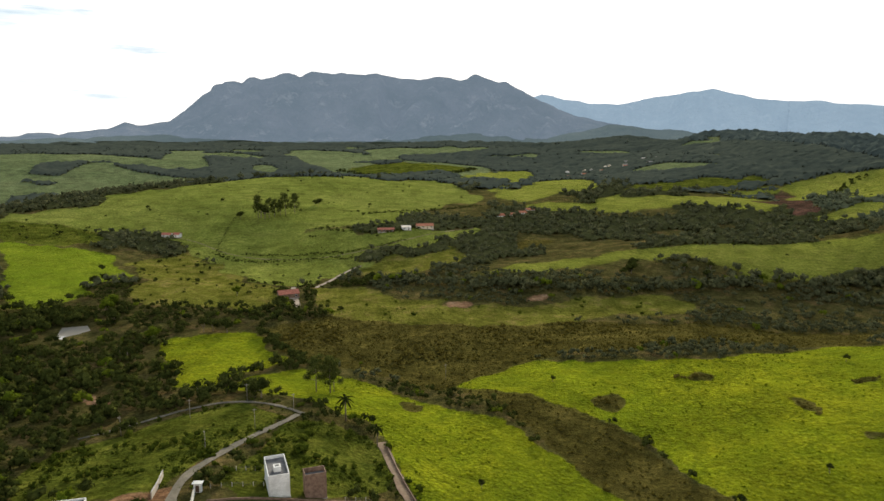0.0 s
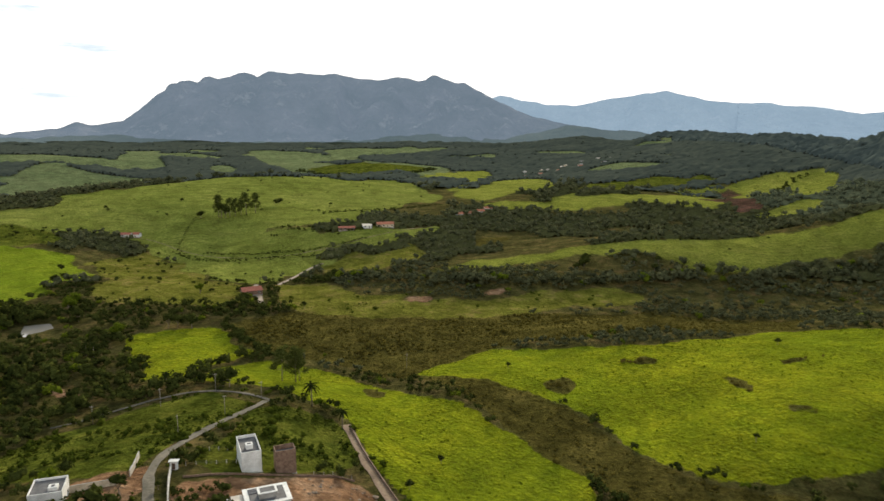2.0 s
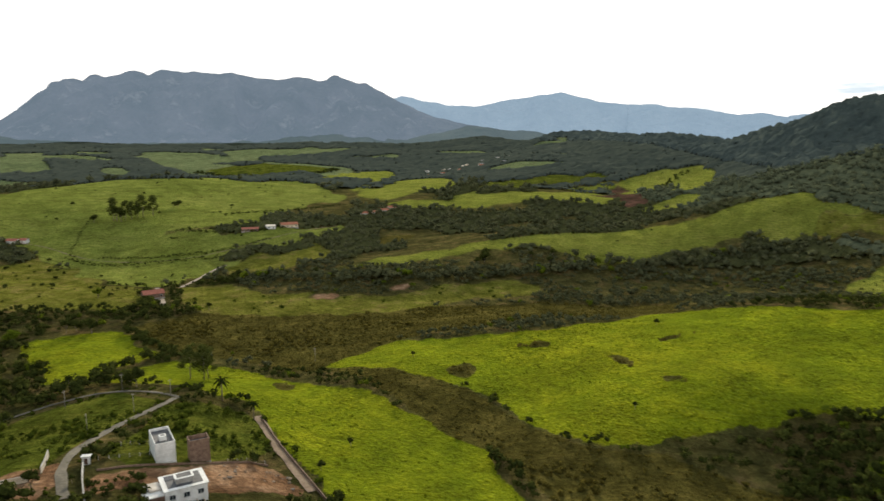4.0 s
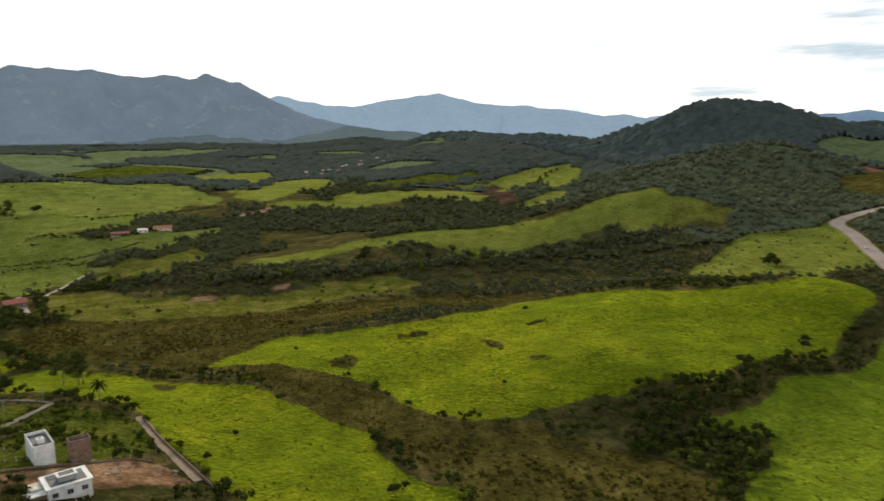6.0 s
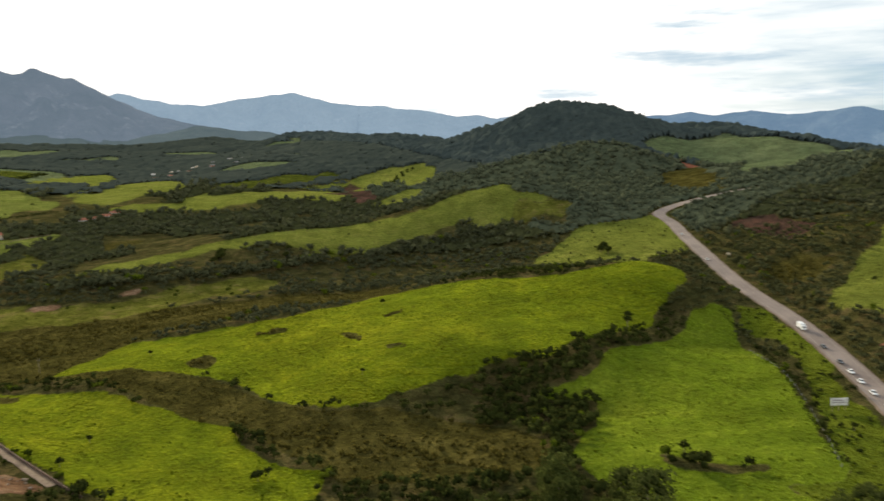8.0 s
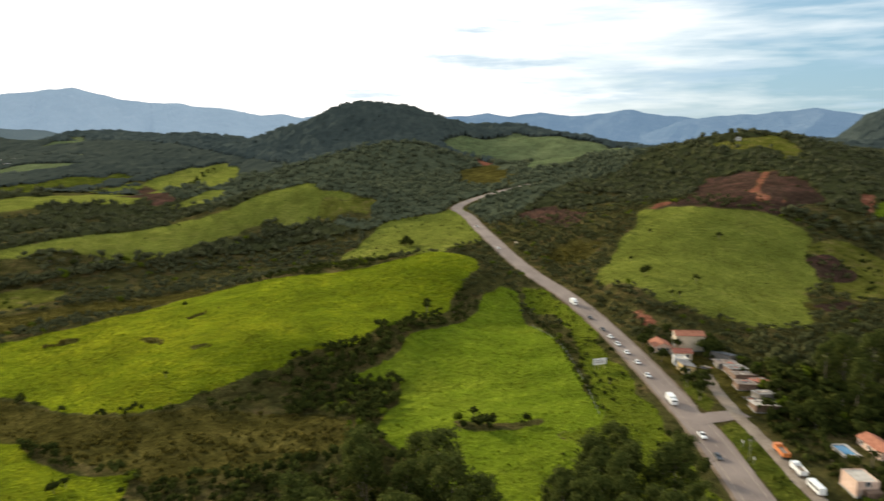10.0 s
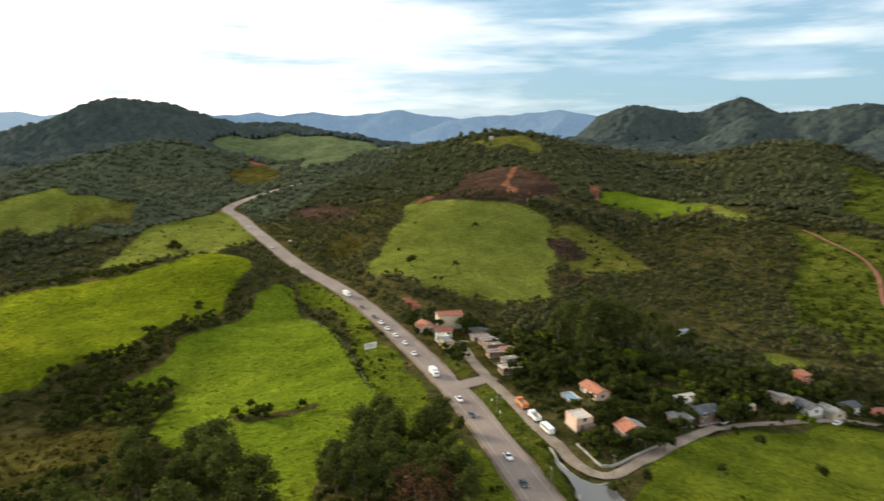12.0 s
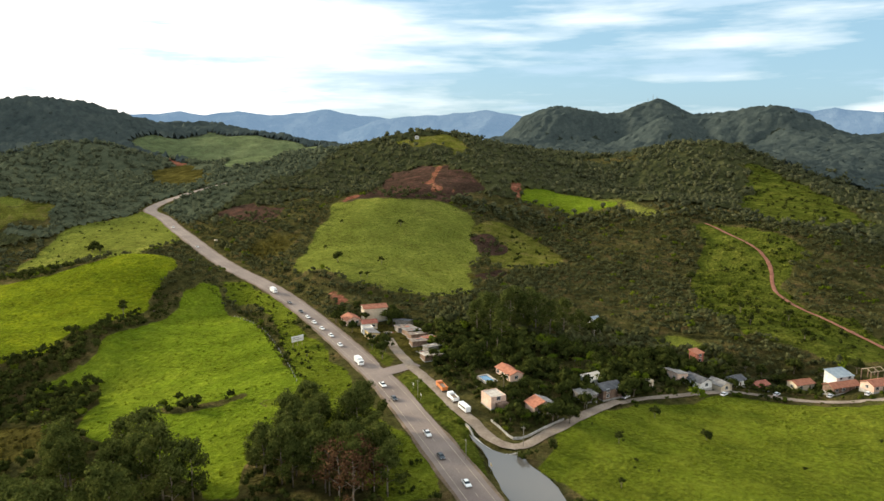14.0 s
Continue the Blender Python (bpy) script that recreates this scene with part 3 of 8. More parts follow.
FIELDS["bright_shelf"] = ("fresh", [(630, 46), (659, 31), (661, 6), (656, -17), (621, -47), (612, -33), (612, -7), (616, 12), (623, 32)])
FIELDS["steep_pasture"] = ("rough", [(863, -174), (925, -195), (902, -206), (837, -235), (783, -259), (727, -264), (687, -269), (647, -266), (599, -233), (579, -189), (581, -176), (635, -159), (789, -171)])
FIELDS["track_pasture"] = ("rough", [(585, -109), (585, -125), (566, -146), (550, -169), (537, -183), (517, -193), (491, -192), (476, -176), (465, -170), (430, -180), (419, -200), (386, -212), (330, -198), (331, -170), (348, -159), (353, -135), (369, -131), (422, -119), (468, -113), (502, -123), (541, -119)])
FIELDS["village_meadow"] = ("lush", [(191, -63), (216, -75), (243, -93), (264, -126), (276, -184), (330, -260), (200, -300), (60, -200), (154, -80), (167, -63)])
FIELDS["far_grass_hill"] = ("pale", [(975, 829), (1047, 840), (1159, 798), (1144, 670), (1160, 601), (1131, 510), (1090, 550), (771, 406), (728, 431), (939, 657), (948, 715), (941, 761)])
FIELDS["hilltop_clearing"] = ("olive", [(776, 224), (806, 212), (834, 176), (790, 153), (751, 131), (734, 148), (762, 164), (758, 198)])
FIELDS["forest_glade"] = ("rough", [(338, -85), (342, -92), (339, -110), (331, -117), (322, -104), (327, -93)])
FIELDS["scrub_clearing"] = ("olive", [(532, 67), (562, 56), (571, 40), (556, 8), (529, -12), (485, -16), (455, 13), (453, 32), (475, 48)])
FIELDS["wetland"] = ("brown", [(-107, 410), (-85, 438), (-33, 425), (16, 425), (75, 442), (179, 431), (248, 391), (226, 356), (155, 372), (60, 354), (30, 349), (1, 314), (-26, 337), (-56, 348), (-81, 358), (-103, 382)])
FIELDS["ditch"] = ("brown", [(3, 322), (31, 257), (53, 213), (68, 191), (76, 150), (80, 141), (146, 105), (162, 151), (142, 171), (123, 191), (93, 203), (78, 226), (66, 267)])
FIELDS["brown_valley"] = ("olive", [(-285, 622), (-268, 662), (-251, 675), (-216, 629), (-163, 544), (-129, 535), (-117, 468), (-138, 459), (-171, 456), (-199, 461), (-231, 494), (-247, 552)])
FIELDS["landslide"] = ("red", [(522, 186), (531, 168), (651, 197), (689, 197), (705, 175), (685, 132), (638, 87), (612, 79), (584, 100), (565, 116), (529, 140), (504, 161)])
FIELDS["red_scrub"] = ("red", [(498, 58), (532, 48), (512, 28), (484, 31), (473, 46)])
FIELDS["red_scrub_upper"] = ("brown", [(416, 38), (443, 29), (444, 12), (423, 11), (408, 28)])
FIELDS["cut_bank"] = ("clay", [(629, 55), (655, 56), (655, 48), (643, 42), (628, 51)])
FIELDS["gully"] = ("red", [(497, 1081), (522, 1088), (435, 851), (419, 785), (397, 766), (385, 810), (397, 887), (475, 1009)])
FIELDS["bare_flank"] = ("olive", [(418, 504), (438, 500), (471, 483), (477, 461), (455, 452), (423, 472), (408, 491)])
# Erosion creases: their dark shade is put into brown cover.
FIELDS["scar_a"] = ("brown", [(94, 325), (105, 319), (117, 317), (123, 305), (117, 305), (108, 312)])
FIELDS["scar_b"] = ("brown", [(173, 294), (187, 297), (195, 292), (184, 291), (173, 290)])
FIELDS["scar_c"] = ("brown", [(136, 278), (143, 273), (146, 261), (143, 258), (139, 267)])
FIELDS["scar_d"] = ("brown", [(144, 246), (150, 239), (157, 230), (154, 228), (147, 236)])
FIELDS["scar_e"] = ("brown", [(63, 290), (74, 295), (79, 288), (74, 279), (65, 281)])
FIELDS["scar_f"] = ("brown", [(-22, 297), (-15, 298), (-11, 288), (-15, 280), (-20, 286)])
FIELDS["ledge_bank"] = ("brown", [(-85, 442), (-34, 432), (16, 429), (68, 444), (66, 435), (16, 419), (-33, 422), (-80, 431)])
FIELDS["bare_ledge"] = ("earth", [(-10, 475), (2, 483), (26, 482), (21, 473), (2, 469)])
FIELDS["bare_ledge_east"] = ("earth", [(58, 501), (79, 504), (73, 493), (59, 493)])
FIELDS["red_bank"] = ("red", [(419, 33), (445, 25), (436, 11), (418, 19)])
FIELDS["red_roadside"] = ("clay", [(327, 99), (331, 93), (319, 79), (312, 83)])
FIELDS["orange_slip"] = ("clay", [(695, 164), (676, 136), (613, 120), (591, 122), (582, 126), (628, 129), (667, 145)])
FIELDS["far_slip"] = ("clay", [(918, 708), (967, 715), (787, 540), (671, 431), (659, 434), (747, 537)])
FIELDS["village_yards"] = ("brown", [(284, 64), (307, 65), (297, 40), (271, 12), (248, 0), (241, 6), (262, 29), (264, 42)])
FIELDS["road_island"] = ("rough", [(225, 11), (232, 9), (230, 2), (215, -11), (197, -24), (185, -33), (177, -38), (167, -45), (154, -49), (141, -57), (140, -56), (156, -44), (177, -28), (203, -8)])
FIELDS["road_island_north"] = ("rough", [(267, 46), (264, 36), (244, 19), (234, 17), (232, 19), (246, 31)])
FIELDS["sand_bank"] = ("earth", [(-159, 301), (-154, 303), (-142, 282), (-146, 282)])
FIELDS["west_yard"] = ("earth", [(-94, 178), (-79, 190), (-72, 176), (-73, 161), (-94, 165)])
FIELDS["hedge_bank"] = ("forest", [(169, 85), (171, 75), (177, 64), (186, 57), (191, 61), (183, 68), (177, 80), (175, 91)])
FIELDS["scrub_flat"] = ("olive", [(-53, 618), (3, 656), (28, 634), (3, 593), (-26, 578), (-61, 553), (-75, 591)])
FIELDS["bare_patch"] = ("brown", [(64, 681), (111, 721), (111, 700), (68, 663)])
FIELDS["brown_slope"] = ("red", [(534, 317), (548, 291), (515, 240), (473, 225), (486, 268)])
FIELDS["brown_bank"] = ("brown", [(424, 216), (442, 212), (440, 185), (418, 167), (402, 182)])
FIELDS["earth_lot"] = ("earth", [(-65, 174), (-38, 184), (-17, 192), (-11, 183), (-5, 173), (-61, 160)])
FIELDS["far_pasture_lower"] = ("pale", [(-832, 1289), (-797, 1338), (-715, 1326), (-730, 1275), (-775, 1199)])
FIELDS["rough_foot"] = ("rough", [(-455, 704), (-400, 707), (-341, 704), (-326, 665), (-359, 633), (-399, 614)])
FIELDS["upper_field_f"] = ("pasture", [(456, 789), (490, 772), (455, 743), (419, 729), (390, 750), (424, 768)])
FIELDS["shelf_strip"] = ("pasture", [(654, -20), (634, -56), (613, -82), (596, -95), (599, -64), (622, -46)])
FIELDS["orange_slip_south"] = ("clay", [(619, 114), (607, 104), (590, 95), (586, 99)])
FIELDS["red_wash"] = ("clay", [(519, 181), (531, 168), (517, 156), (504, 166)])
FIELDS["hilltop_soil"] = ("earth", [(798, 187), (808, 166), (791, 173)])
FIELDS["far_terraces"] = ("brown", [(758, 591), (824, 588), (694, 444), (606, 387), (648, 474), (695, 539)])
FIELDS["glade_low"] = ("rough", [(286, -66), (291, -77), (278, -84), (267, -78), (270, -73)])
FIELDS["wood_glade"] = ("pasture", [(337, -91), (345, -98), (340, -109), (335, -117), (330, -117), (325, -106)])


def inside(poly, x, y):
    hit = np.zeros(x.shape, bool)
    n = len(poly)
    for k in range(n):
        x0, y0 = poly[k]
        x1, y1 = poly[(k + 1) % n]
        if y0 == y1:
            continue
        cross = ((y0 > y) != (y1 > y)) & (x < (x1 - x0) * (y - y0) / (y1 - y0) + x0)
        hit ^= cross
    return hit


KINDS = ("forest", "meadow", "pasture", "rough", "olive", "brown", "red", "earth", "hay", "hazed_floor", "lush", "fresh", "clay", "pale")


def cover(x, y, ragged=1.0):
    """The kind of cover (index into KINDS) at each place, with uneven borders."""
    x, y = np.asarray(x, float), np.asarray(y, float)
    far = np.clip(np.hypot(x, y) / 300, 0.6, 4)
    wx = x + (fractal(x, y, 26, 11) - 0.5) * 16 * far * ragged
    wy = y + (fractal(x, y, 26, 23) - 0.5) * 16 * far * ragged
    out = np.zeros(x.shape, int)
    # patchwork of far fields on the northern plain, their green paled for haze
    r = np.hypot(x, y)
    # beyond this distance the woodland floor is greyed to imitate haze
    out[r > 1250] = KINDS.index("hazed_floor")
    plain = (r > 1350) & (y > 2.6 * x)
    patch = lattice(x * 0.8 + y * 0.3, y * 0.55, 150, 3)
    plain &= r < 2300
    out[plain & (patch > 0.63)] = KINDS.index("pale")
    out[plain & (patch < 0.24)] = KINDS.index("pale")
    for kind, poly in FIELDS.values():
        xs, ys = zip(*poly)
        box = (wx > min(xs)) & (wx < max(xs)) & (wy > min(ys)) & (wy < max(ys))
        if box.any():
            k = np.flatnonzero(box.ravel())
            sub = inside(poly, wx.ravel()[k], wy.ravel()[k])
            out.ravel()[k[sub]] = KINDS.index(kind)
    return out

# Roads and tracks: width and line.
ROADS = {
    "highway": (11.2, [(75, -98), (139, -50.5), (176, -22.5), (215, 9), (248, 40), (294, 86), (340, 143), (371, 190), (420, 255), (476, 327), (516, 372), (525, 402), (560, 405), (600, 385), (650, 350)]),
    "side_road": (4.8, [(276, 35), (256, 22), (240, 9), (225, -5), (204, -21), (190, -34), (179, -44), (176, -51), (179, -56), (188, -59), (201, -66), (223, -75), (236, -82)]),
    "village_lane": (3.4, [(236, -82), (243, -88), (257, -110), (283, -139), (280, -184), (292, -206), (300, -240)]),
    "junction": (8.0, [(222, 20), (233, 14), (243, 8)]),
    "lane": (2.9, [(-67, 160), (-74, 179), (-77, 196), (-73, 217), (-67, 235), (-61, 249), (-57, 258)]),
    "upper_lane": (1.7, [(-135, 245), (-123, 254), (-110, 267), (-91, 278), (-71, 273), (-55, 261)]),
    "red_track": (2.6, [(579, -125), (552, -141), (527, -157), (501, -165), (480, -166), (458, -164), (444, -168), (426, -176), (408, -188), (378, -199), (350, -211)]),
    "wall_lane": (3.2, [(-24, 243), (-12, 202), (-3, 174)]),
    "farm_track": (3.0, [(-77, 609), (-91, 585), (-103, 535)]),
    "farm_drive": (3.5, [(-100, 461), (-109, 490), (-120, 532)]),
    "valley_track": (1.0, [(-287, 711), (-256, 704), (-228, 681), (-183, 649), (-121, 630), (-50, 653), (27, 739)]),
}


def along(points, step):
    """Evenly spaced, rounded points along a polyline, with the direction at each."""
    p = np.array(points, float)
    for _ in range(3):
        q = np.empty((2 * len(p) - 2 + 2, p.shape[1]))
        q[0], q[-1] = p[0], p[-1]
        q[1:-1:2], q[2:-1:2] = p[:-1] * 0.75 + p[1:] * 0.25, p[:-1] * 0.25 + p[1:] * 0.75
        p = q
    s = np.concatenate([[0], np.cumsum(np.hypot(*np.diff(p[:, :2], axis=0).T))])
    m = max(2, int(s[-1] / step) + 1)
    t = np.linspace(0, s[-1], m)
    c = np.stack([np.interp(t, s, p[:, k]) for k in range(p.shape[1])], 1)
    d = np.gradient(c[:, :2], axis=0)
    d /= np.hypot(d[:, 0], d[:, 1])[:, None]
    return c, d


def road_line(points, step=3.0, smooth=6):
    c, d = along(points, step)
    z = ground(c[:, 0], c[:, 1])
    pad = np.pad(z, smooth, mode="edge")
    z = np.convolve(pad, np.ones(2 * smooth + 1) / (2 * smooth + 1), "valid")
    return np.column_stack([c[:, :2], z]), d


LINES = {name: (road_line(pts, 3.0, 18 if name == "highway" else 6), width) for name, (width, pts) in ROADS.items()}


def bedded(x, y, z):
    """The land with the roadbeds graded into it."""
    x, y, z = np.asarray(x, float), np.asarray(y, float), np.array(z, float)
    for (c, d), width in LINES.values():
        lo, hi = c.min(0), c.max(0)
        m = 26 + width
        k = np.flatnonzero((x > lo[0] - m) & (x < hi[0] + m) & (y > lo[1] - m) & (y < hi[1] + m))
        if not len(k):
            continue
        best, zr = np.full(len(k), 1e9), np.zeros(len(k))
        for a, b in zip(c[:-1:2], c[2::2]):
            ab = b - a
            t = np.clip(((x[k] - a[0]) * ab[0] + (y[k] - a[1]) * ab[1]) / (ab[0] ** 2 + ab[1] ** 2 + 1e-9), 0, 1)
            dd = np.hypot(x[k] - a[0] - t * ab[0], y[k] - a[1] - t * ab[1])
            near = dd < best
            best[near], zr[near] = dd[near], (a[2] + t * ab[2])[near]
        w = np.clip((best - width * 0.5 - 2.0) / (8 + width * 0.8), 0, 1)
        w = w * w * (3 - 2 * w)
        z[k] = z[k] * w + (zr - 0.25) * (1 - w)
    return z


FLOOD = [(180, -37, 3.0), (175.5, -41.5, 3.5), (171, -46, 4.5), (167, -51, 6.5), (160, -57, 8.0), (152, -62, 9.0), (144, -67, 9.0), (134, -74, 9.0), (122, -83, 9.0)]  # a flooded hollow
FLOOD_BED = 15.0


def gullies(x, y, z, r):
    """Wooded ravines down the flanks of the far hills; crests and valley floors stay."""
    m = np.clip((r - 750) / 450, 0, 1) * np.clip((z - 62) / 34, 0, 1) * np.clip((172 - z) / 36, 0, 1)
    if not m.any():
        return z
    a = 1 - abs(2 * fractal(x, y, 560, 131, 3) - 1)
    b = 1 - abs(2 * fractal(x, y, 210, 151, 3) - 1)
    return z - m * np.clip(r / 1100, 1, 2.2) * (15 * np.clip(a, 0, 1) ** 5 + 8 * np.clip(b, 0, 1) ** 4)


def land(x, y):
    """Finished height of the land, with its small unevenness."""
    x, y = np.atleast_1d(np.asarray(x, float)), np.atleast_1d(np.asarray(y, float))
    r = np.hypot(x, y)
    amp = np.clip(r / 500, 0.5, 2.6)
    z = ground(x, y) + (fractal(x, y, 55, 5) - 0.5) * 2.2 * amp + (fractal(x, y, 9, 7, 3) - 0.5) * 0.7
    z += np.clip((r - 1300) / 2000, 0, 1) * (fractal(x, y, 420, 9, 5) - 0.5) * 10
    z = bedded(x, y, gullies(x, y, z, r))
    near = (abs(x - 150) < 50) & (abs(y + 60) < 45)
    for a, b, reach in FLOOD if near.any() else ():
        w = np.exp(-((np.hypot(x[near] - a, y[near] - b) / reach) ** 4))
        z[near] = z[near] * (1 - w) + np.minimum(z[near], FLOOD_BED) * w
    return z


def level(x, y):
    return float(land(x, y)[0])


def mesh_from(name, verts, faces, smooth=True):
    me = bpy.data.meshes.new(name)
    me.from_pydata([], [], [])
    verts, faces = np.asarray(verts, np.float32), np.asarray(faces, np.int32)
    n = faces.shape[1]
    me.vertices.add(len(verts))
    me.vertices.foreach_set("co", verts.ravel())
    me.loops.add(faces.size)
    me.loops.foreach_set("vertex_index", faces.ravel())
    me.polygons.add(len(faces))
    me.polygons.foreach_set("loop_start", np.arange(len(faces), dtype=np.int32) * n)
    me.polygons.foreach_set("use_smooth", np.broadcast_to(np.asarray(smooth, bool), (len(faces),)).copy())
    me.update(calc_edges=True)
    return me


def build_ground():
    cx, cy = -12.0, -45.0
    seen = np.arange(-42, 114, 0.36)
    az = np.radians(np.concatenate([seen, np.arange(114, 318, 4.0)]))
    rad = np.concatenate([[5, 9, 14, 19], np.geomspace(24, 4950, 376)])
    A, R = np.meshgrid(az, rad)
    x, y = cx + R * np.sin(A), cy + R * np.cos(A)
    z = land(x.ravel(), y.ravel())
    v = np.column_stack([x.ravel(), y.ravel(), z])
    na, nr = len(az), len(rad)
    i, j = np.meshgrid(np.arange(na), np.arange(nr - 1))
    i, j = i.ravel(), j.ravel()
    k = (i + 1) % na
    f = np.column_stack([j * na + i, j * na + k, (j + 1) * na + k, (j + 1) * na + i])
    # the middle, under the camera
    v = np.vstack([v, [[cx, cy, level(cx, cy)]]])
    c = len(v) - 1
    me = mesh_from("ground", v, f)
    bm = bmesh.new()
    bm.from_mesh(me)
    bm.verts.ensure_lookup_table()
    for a in range(na):
        bm.faces.new((bm.verts[c], bm.verts[(a + 1) % na], bm.verts[a])).smooth = True
    bm.to_mesh(me)
    bm.free()
    # cover weights, averaged over each point's surroundings
    rr = np.hypot(v[:, 0] - cx, v[:, 1] - cy)
    weight = np.zeros((len(v), len(KINDS)), np.float32)
    for da, dr in ((0, 0), (0.5, 0.5), (-0.5, 0.5), (0.5, -0.5), (-0.5, -0.5)):
        a = np.arctan2(v[:, 0] - cx, v[:, 1] - cy) + da * radians(0.32)
        q = rr * (1 + dr * 0.0142)
        kind = cover(cx + q * np.sin(a), cy + q * np.cos(a))
        weight[np.arange(len(v)), kind] += 0.2
    for attr, names in (("cover_a", ("meadow", "pasture", "rough", "earth")), ("cover_b", ("olive", "brown", "red", "clay")), ("cover_c", ("hay", "hazed_floor", "lush", "fresh")), ("cover_d", ("pale", "forest", "forest", "forest"))):
        col = np.column_stack([weight[:, KINDS.index(nm)] for nm in names]).astype(np.float32)
        at = me.color_attributes.new(attr, "FLOAT_COLOR", "POINT")
        at.data.foreach_set("color", np.ascontiguousarray(col).ravel())
    me.materials.append(LAND)
    ob = new("ground", me)
    return tagged(ob, "rolling green pasture land with brown wetland and scrub", "ground", kind="structure")


build_ground()

# ---- far mountains ----
MASSIF = [(-2807, 3332, 101), (-2348, 3670, 105), (-2125, 3804, 110), (-1929, 3907, 134), (-1864, 3939, 150), (-1823, 3958, 172), (-1771, 3981, 157), (-1605, 4051, 183), (-1570, 4065, 212), (-1486, 4096, 276), (-1425, 4118, 332), (-1349, 4144, 381), (-1302, 4159, 408), (-1257, 4173, 415), (-1212, 4186, 403), (-1179, 4195, 439), (-1142, 4206, 443), (-1112, 4214, 424), (-1039, 4232, 438), (-990, 4244, 465), (-952, 4253, 469), (-920, 4260, 463), (-888, 4267, 444), (-845, 4275, 468), (-819, 4280, 475), (-764, 4291, 466), (-691, 4303, 457), (-598, 4317, 467), (-436, 4336, 472), (-388, 4341, 456), (-310, 4347, 450), (-156, 4355, 447), (-60, 4358, 453), (16, 4358, 443), (106, 4357, 440), (147, 4356, 466), (181, 4354, 466), (239, 4352, 436), (291, 4348, 419), (352, 4344, 418), (411, 4339, 385), (496, 4330, 340), (564, 4321, 300), (666, 4307, 266), (767, 4290, 218), (899, 4264, 184), (1092, 4219, 144)]
RANGE = [(313, 4648, 285), (531, 4628, 338), (602, 4619, 362), (674, 4609, 362), (746, 4598, 325), (957, 4559, 302), (1093, 4528, 304), (1259, 4485, 327), (1387, 4447, 352), (1511, 4406, 377), (1618, 4368, 385), (1723, 4327, 359), (1841, 4278, 320), (2008, 4202, 307), (2164, 4124, 303), (2266, 4069, 275), (1981, 4159, 310), (2212, 4043, 288), (2403, 3933, 266), (2556, 3836, 233), (2659, 3766, 243), (2761, 3694, 215), (2899, 3587, 207), (2756, 3667, 218), (2902, 3554, 241), (3044, 3436, 212)]
EAST_RANGE = [(3336, 3175, 221), (3442, 3062, 232), (3568, 2917, 234), (3631, 2840, 259), (3712, 2736, 232), (3832, 2569, 258), (3947, 2395, 238), (4057, 2210, 249), (4135, 2065, 272), (4224, 1885, 229), (4313, 1680, 210), (4441, 1328, 210), (4540, 968, 231), (4610, 606, 222), (4663, -96, 210), (4641, -550, 240), (4631, -641, 259), (4620, -730, 271), (4602, -850, 249), (4582, -963, 266), (4531, -1203, 246), (4475, -1411, 227), (4360, -1757, 177)]
FOOTHILLS = [(-2288, 2852, 88), (-1972, 3080, 88), (-1684, 3246, 91), (-1398, 3380, 106), (-1055, 3502, 85), (-566, 3614, 81), (-278, 3648, 87), (-74, 3657, 101), (102, 3657, 118), (276, 3648, 98), (478, 3627, 95), (673, 3596, 129), (809, 3567, 154), (968, 3527, 145), (1172, 3465, 126), (1364, 3394, 112), (1587, 3295, 97)]
EAST_SPUR = [(3444, 1660, 110), (3524, 1492, 183), (3561, 1406, 192), (3618, 1262, 210), (3679, 1085, 228), (3731, 907, 243), (3774, 726, 221), (3799, 606, 205), (3823, 455, 162)]


def mountain(name, crest, depth, mat, label, rugged=1.0, foot=60.0, seed=1):
    """A long ridge under a crest line: spurs and gullies run down to its foot."""
    p = np.array(crest, float)
    s = np.concatenate([[0], np.cumsum(np.hypot(*np.diff(p[:, :2], axis=0).T))])
    n = int(s[-1] / 14) + 2
    t = np.linspace(0, s[-1], n)
    cx, cy, cz = (np.interp(t, s, p[:, k]) for k in range(3))
    r = np.hypot(cx, cy)
    ux, uy = -cx / r, -cy / r
    rows = 46
    out = []
    for j in range(rows + 8):
        q = (j - 8) / rows  # below 0: the far side
        run = depth * (q if q > 0 else q * 2.5)
        fall = np.clip(abs(q), 0, 1)
        prof = (1 - fall) ** 1.25 if q > 0 else (1 - fall * 3) if fall < 1 / 3 else 0 * fall
        x, y = cx + ux * run, cy + uy * run
        g = 1 - abs(fractal(t + 900, np.full(n, run * 0.35), 380, seed, 6) - 0.5) * 4
        g2 = fractal(t + 300, np.full(n, run * 0.8), 110, seed + 7, 5) - 0.5
        bite = np.clip(fall * 5, 0, 1) * np.clip((1 - fall) * 3, 0, 1)
        h = cz - foot + (fractal(t, np.full(n, 5.0), 120, seed + 40, 5) - 0.5) * 34 * rugged
        z = foot + h * prof + bite * rugged * h * (g * 0.34 - 0.16 + g2 * 0.30)
        if j == 8:
            z = z + g2 * 16 * rugged
        out.append(np.column_stack([x, y, z]))
    v = np.concatenate(out)
    i, j = np.meshgrid(np.arange(n - 1), np.arange(rows + 7))
    i, j = i.ravel(), j.ravel()
    f = np.column_stack([j * n + i, j * n + i + 1, (j + 1) * n + i + 1, (j + 1) * n + i])[:, ::-1]
    me = mesh_from(name, v, f)
    me.materials.append(mat)
    return tagged(new(name, me), label, "mountain", kind="structure")


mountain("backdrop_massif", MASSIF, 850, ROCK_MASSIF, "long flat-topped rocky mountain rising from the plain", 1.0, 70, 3)
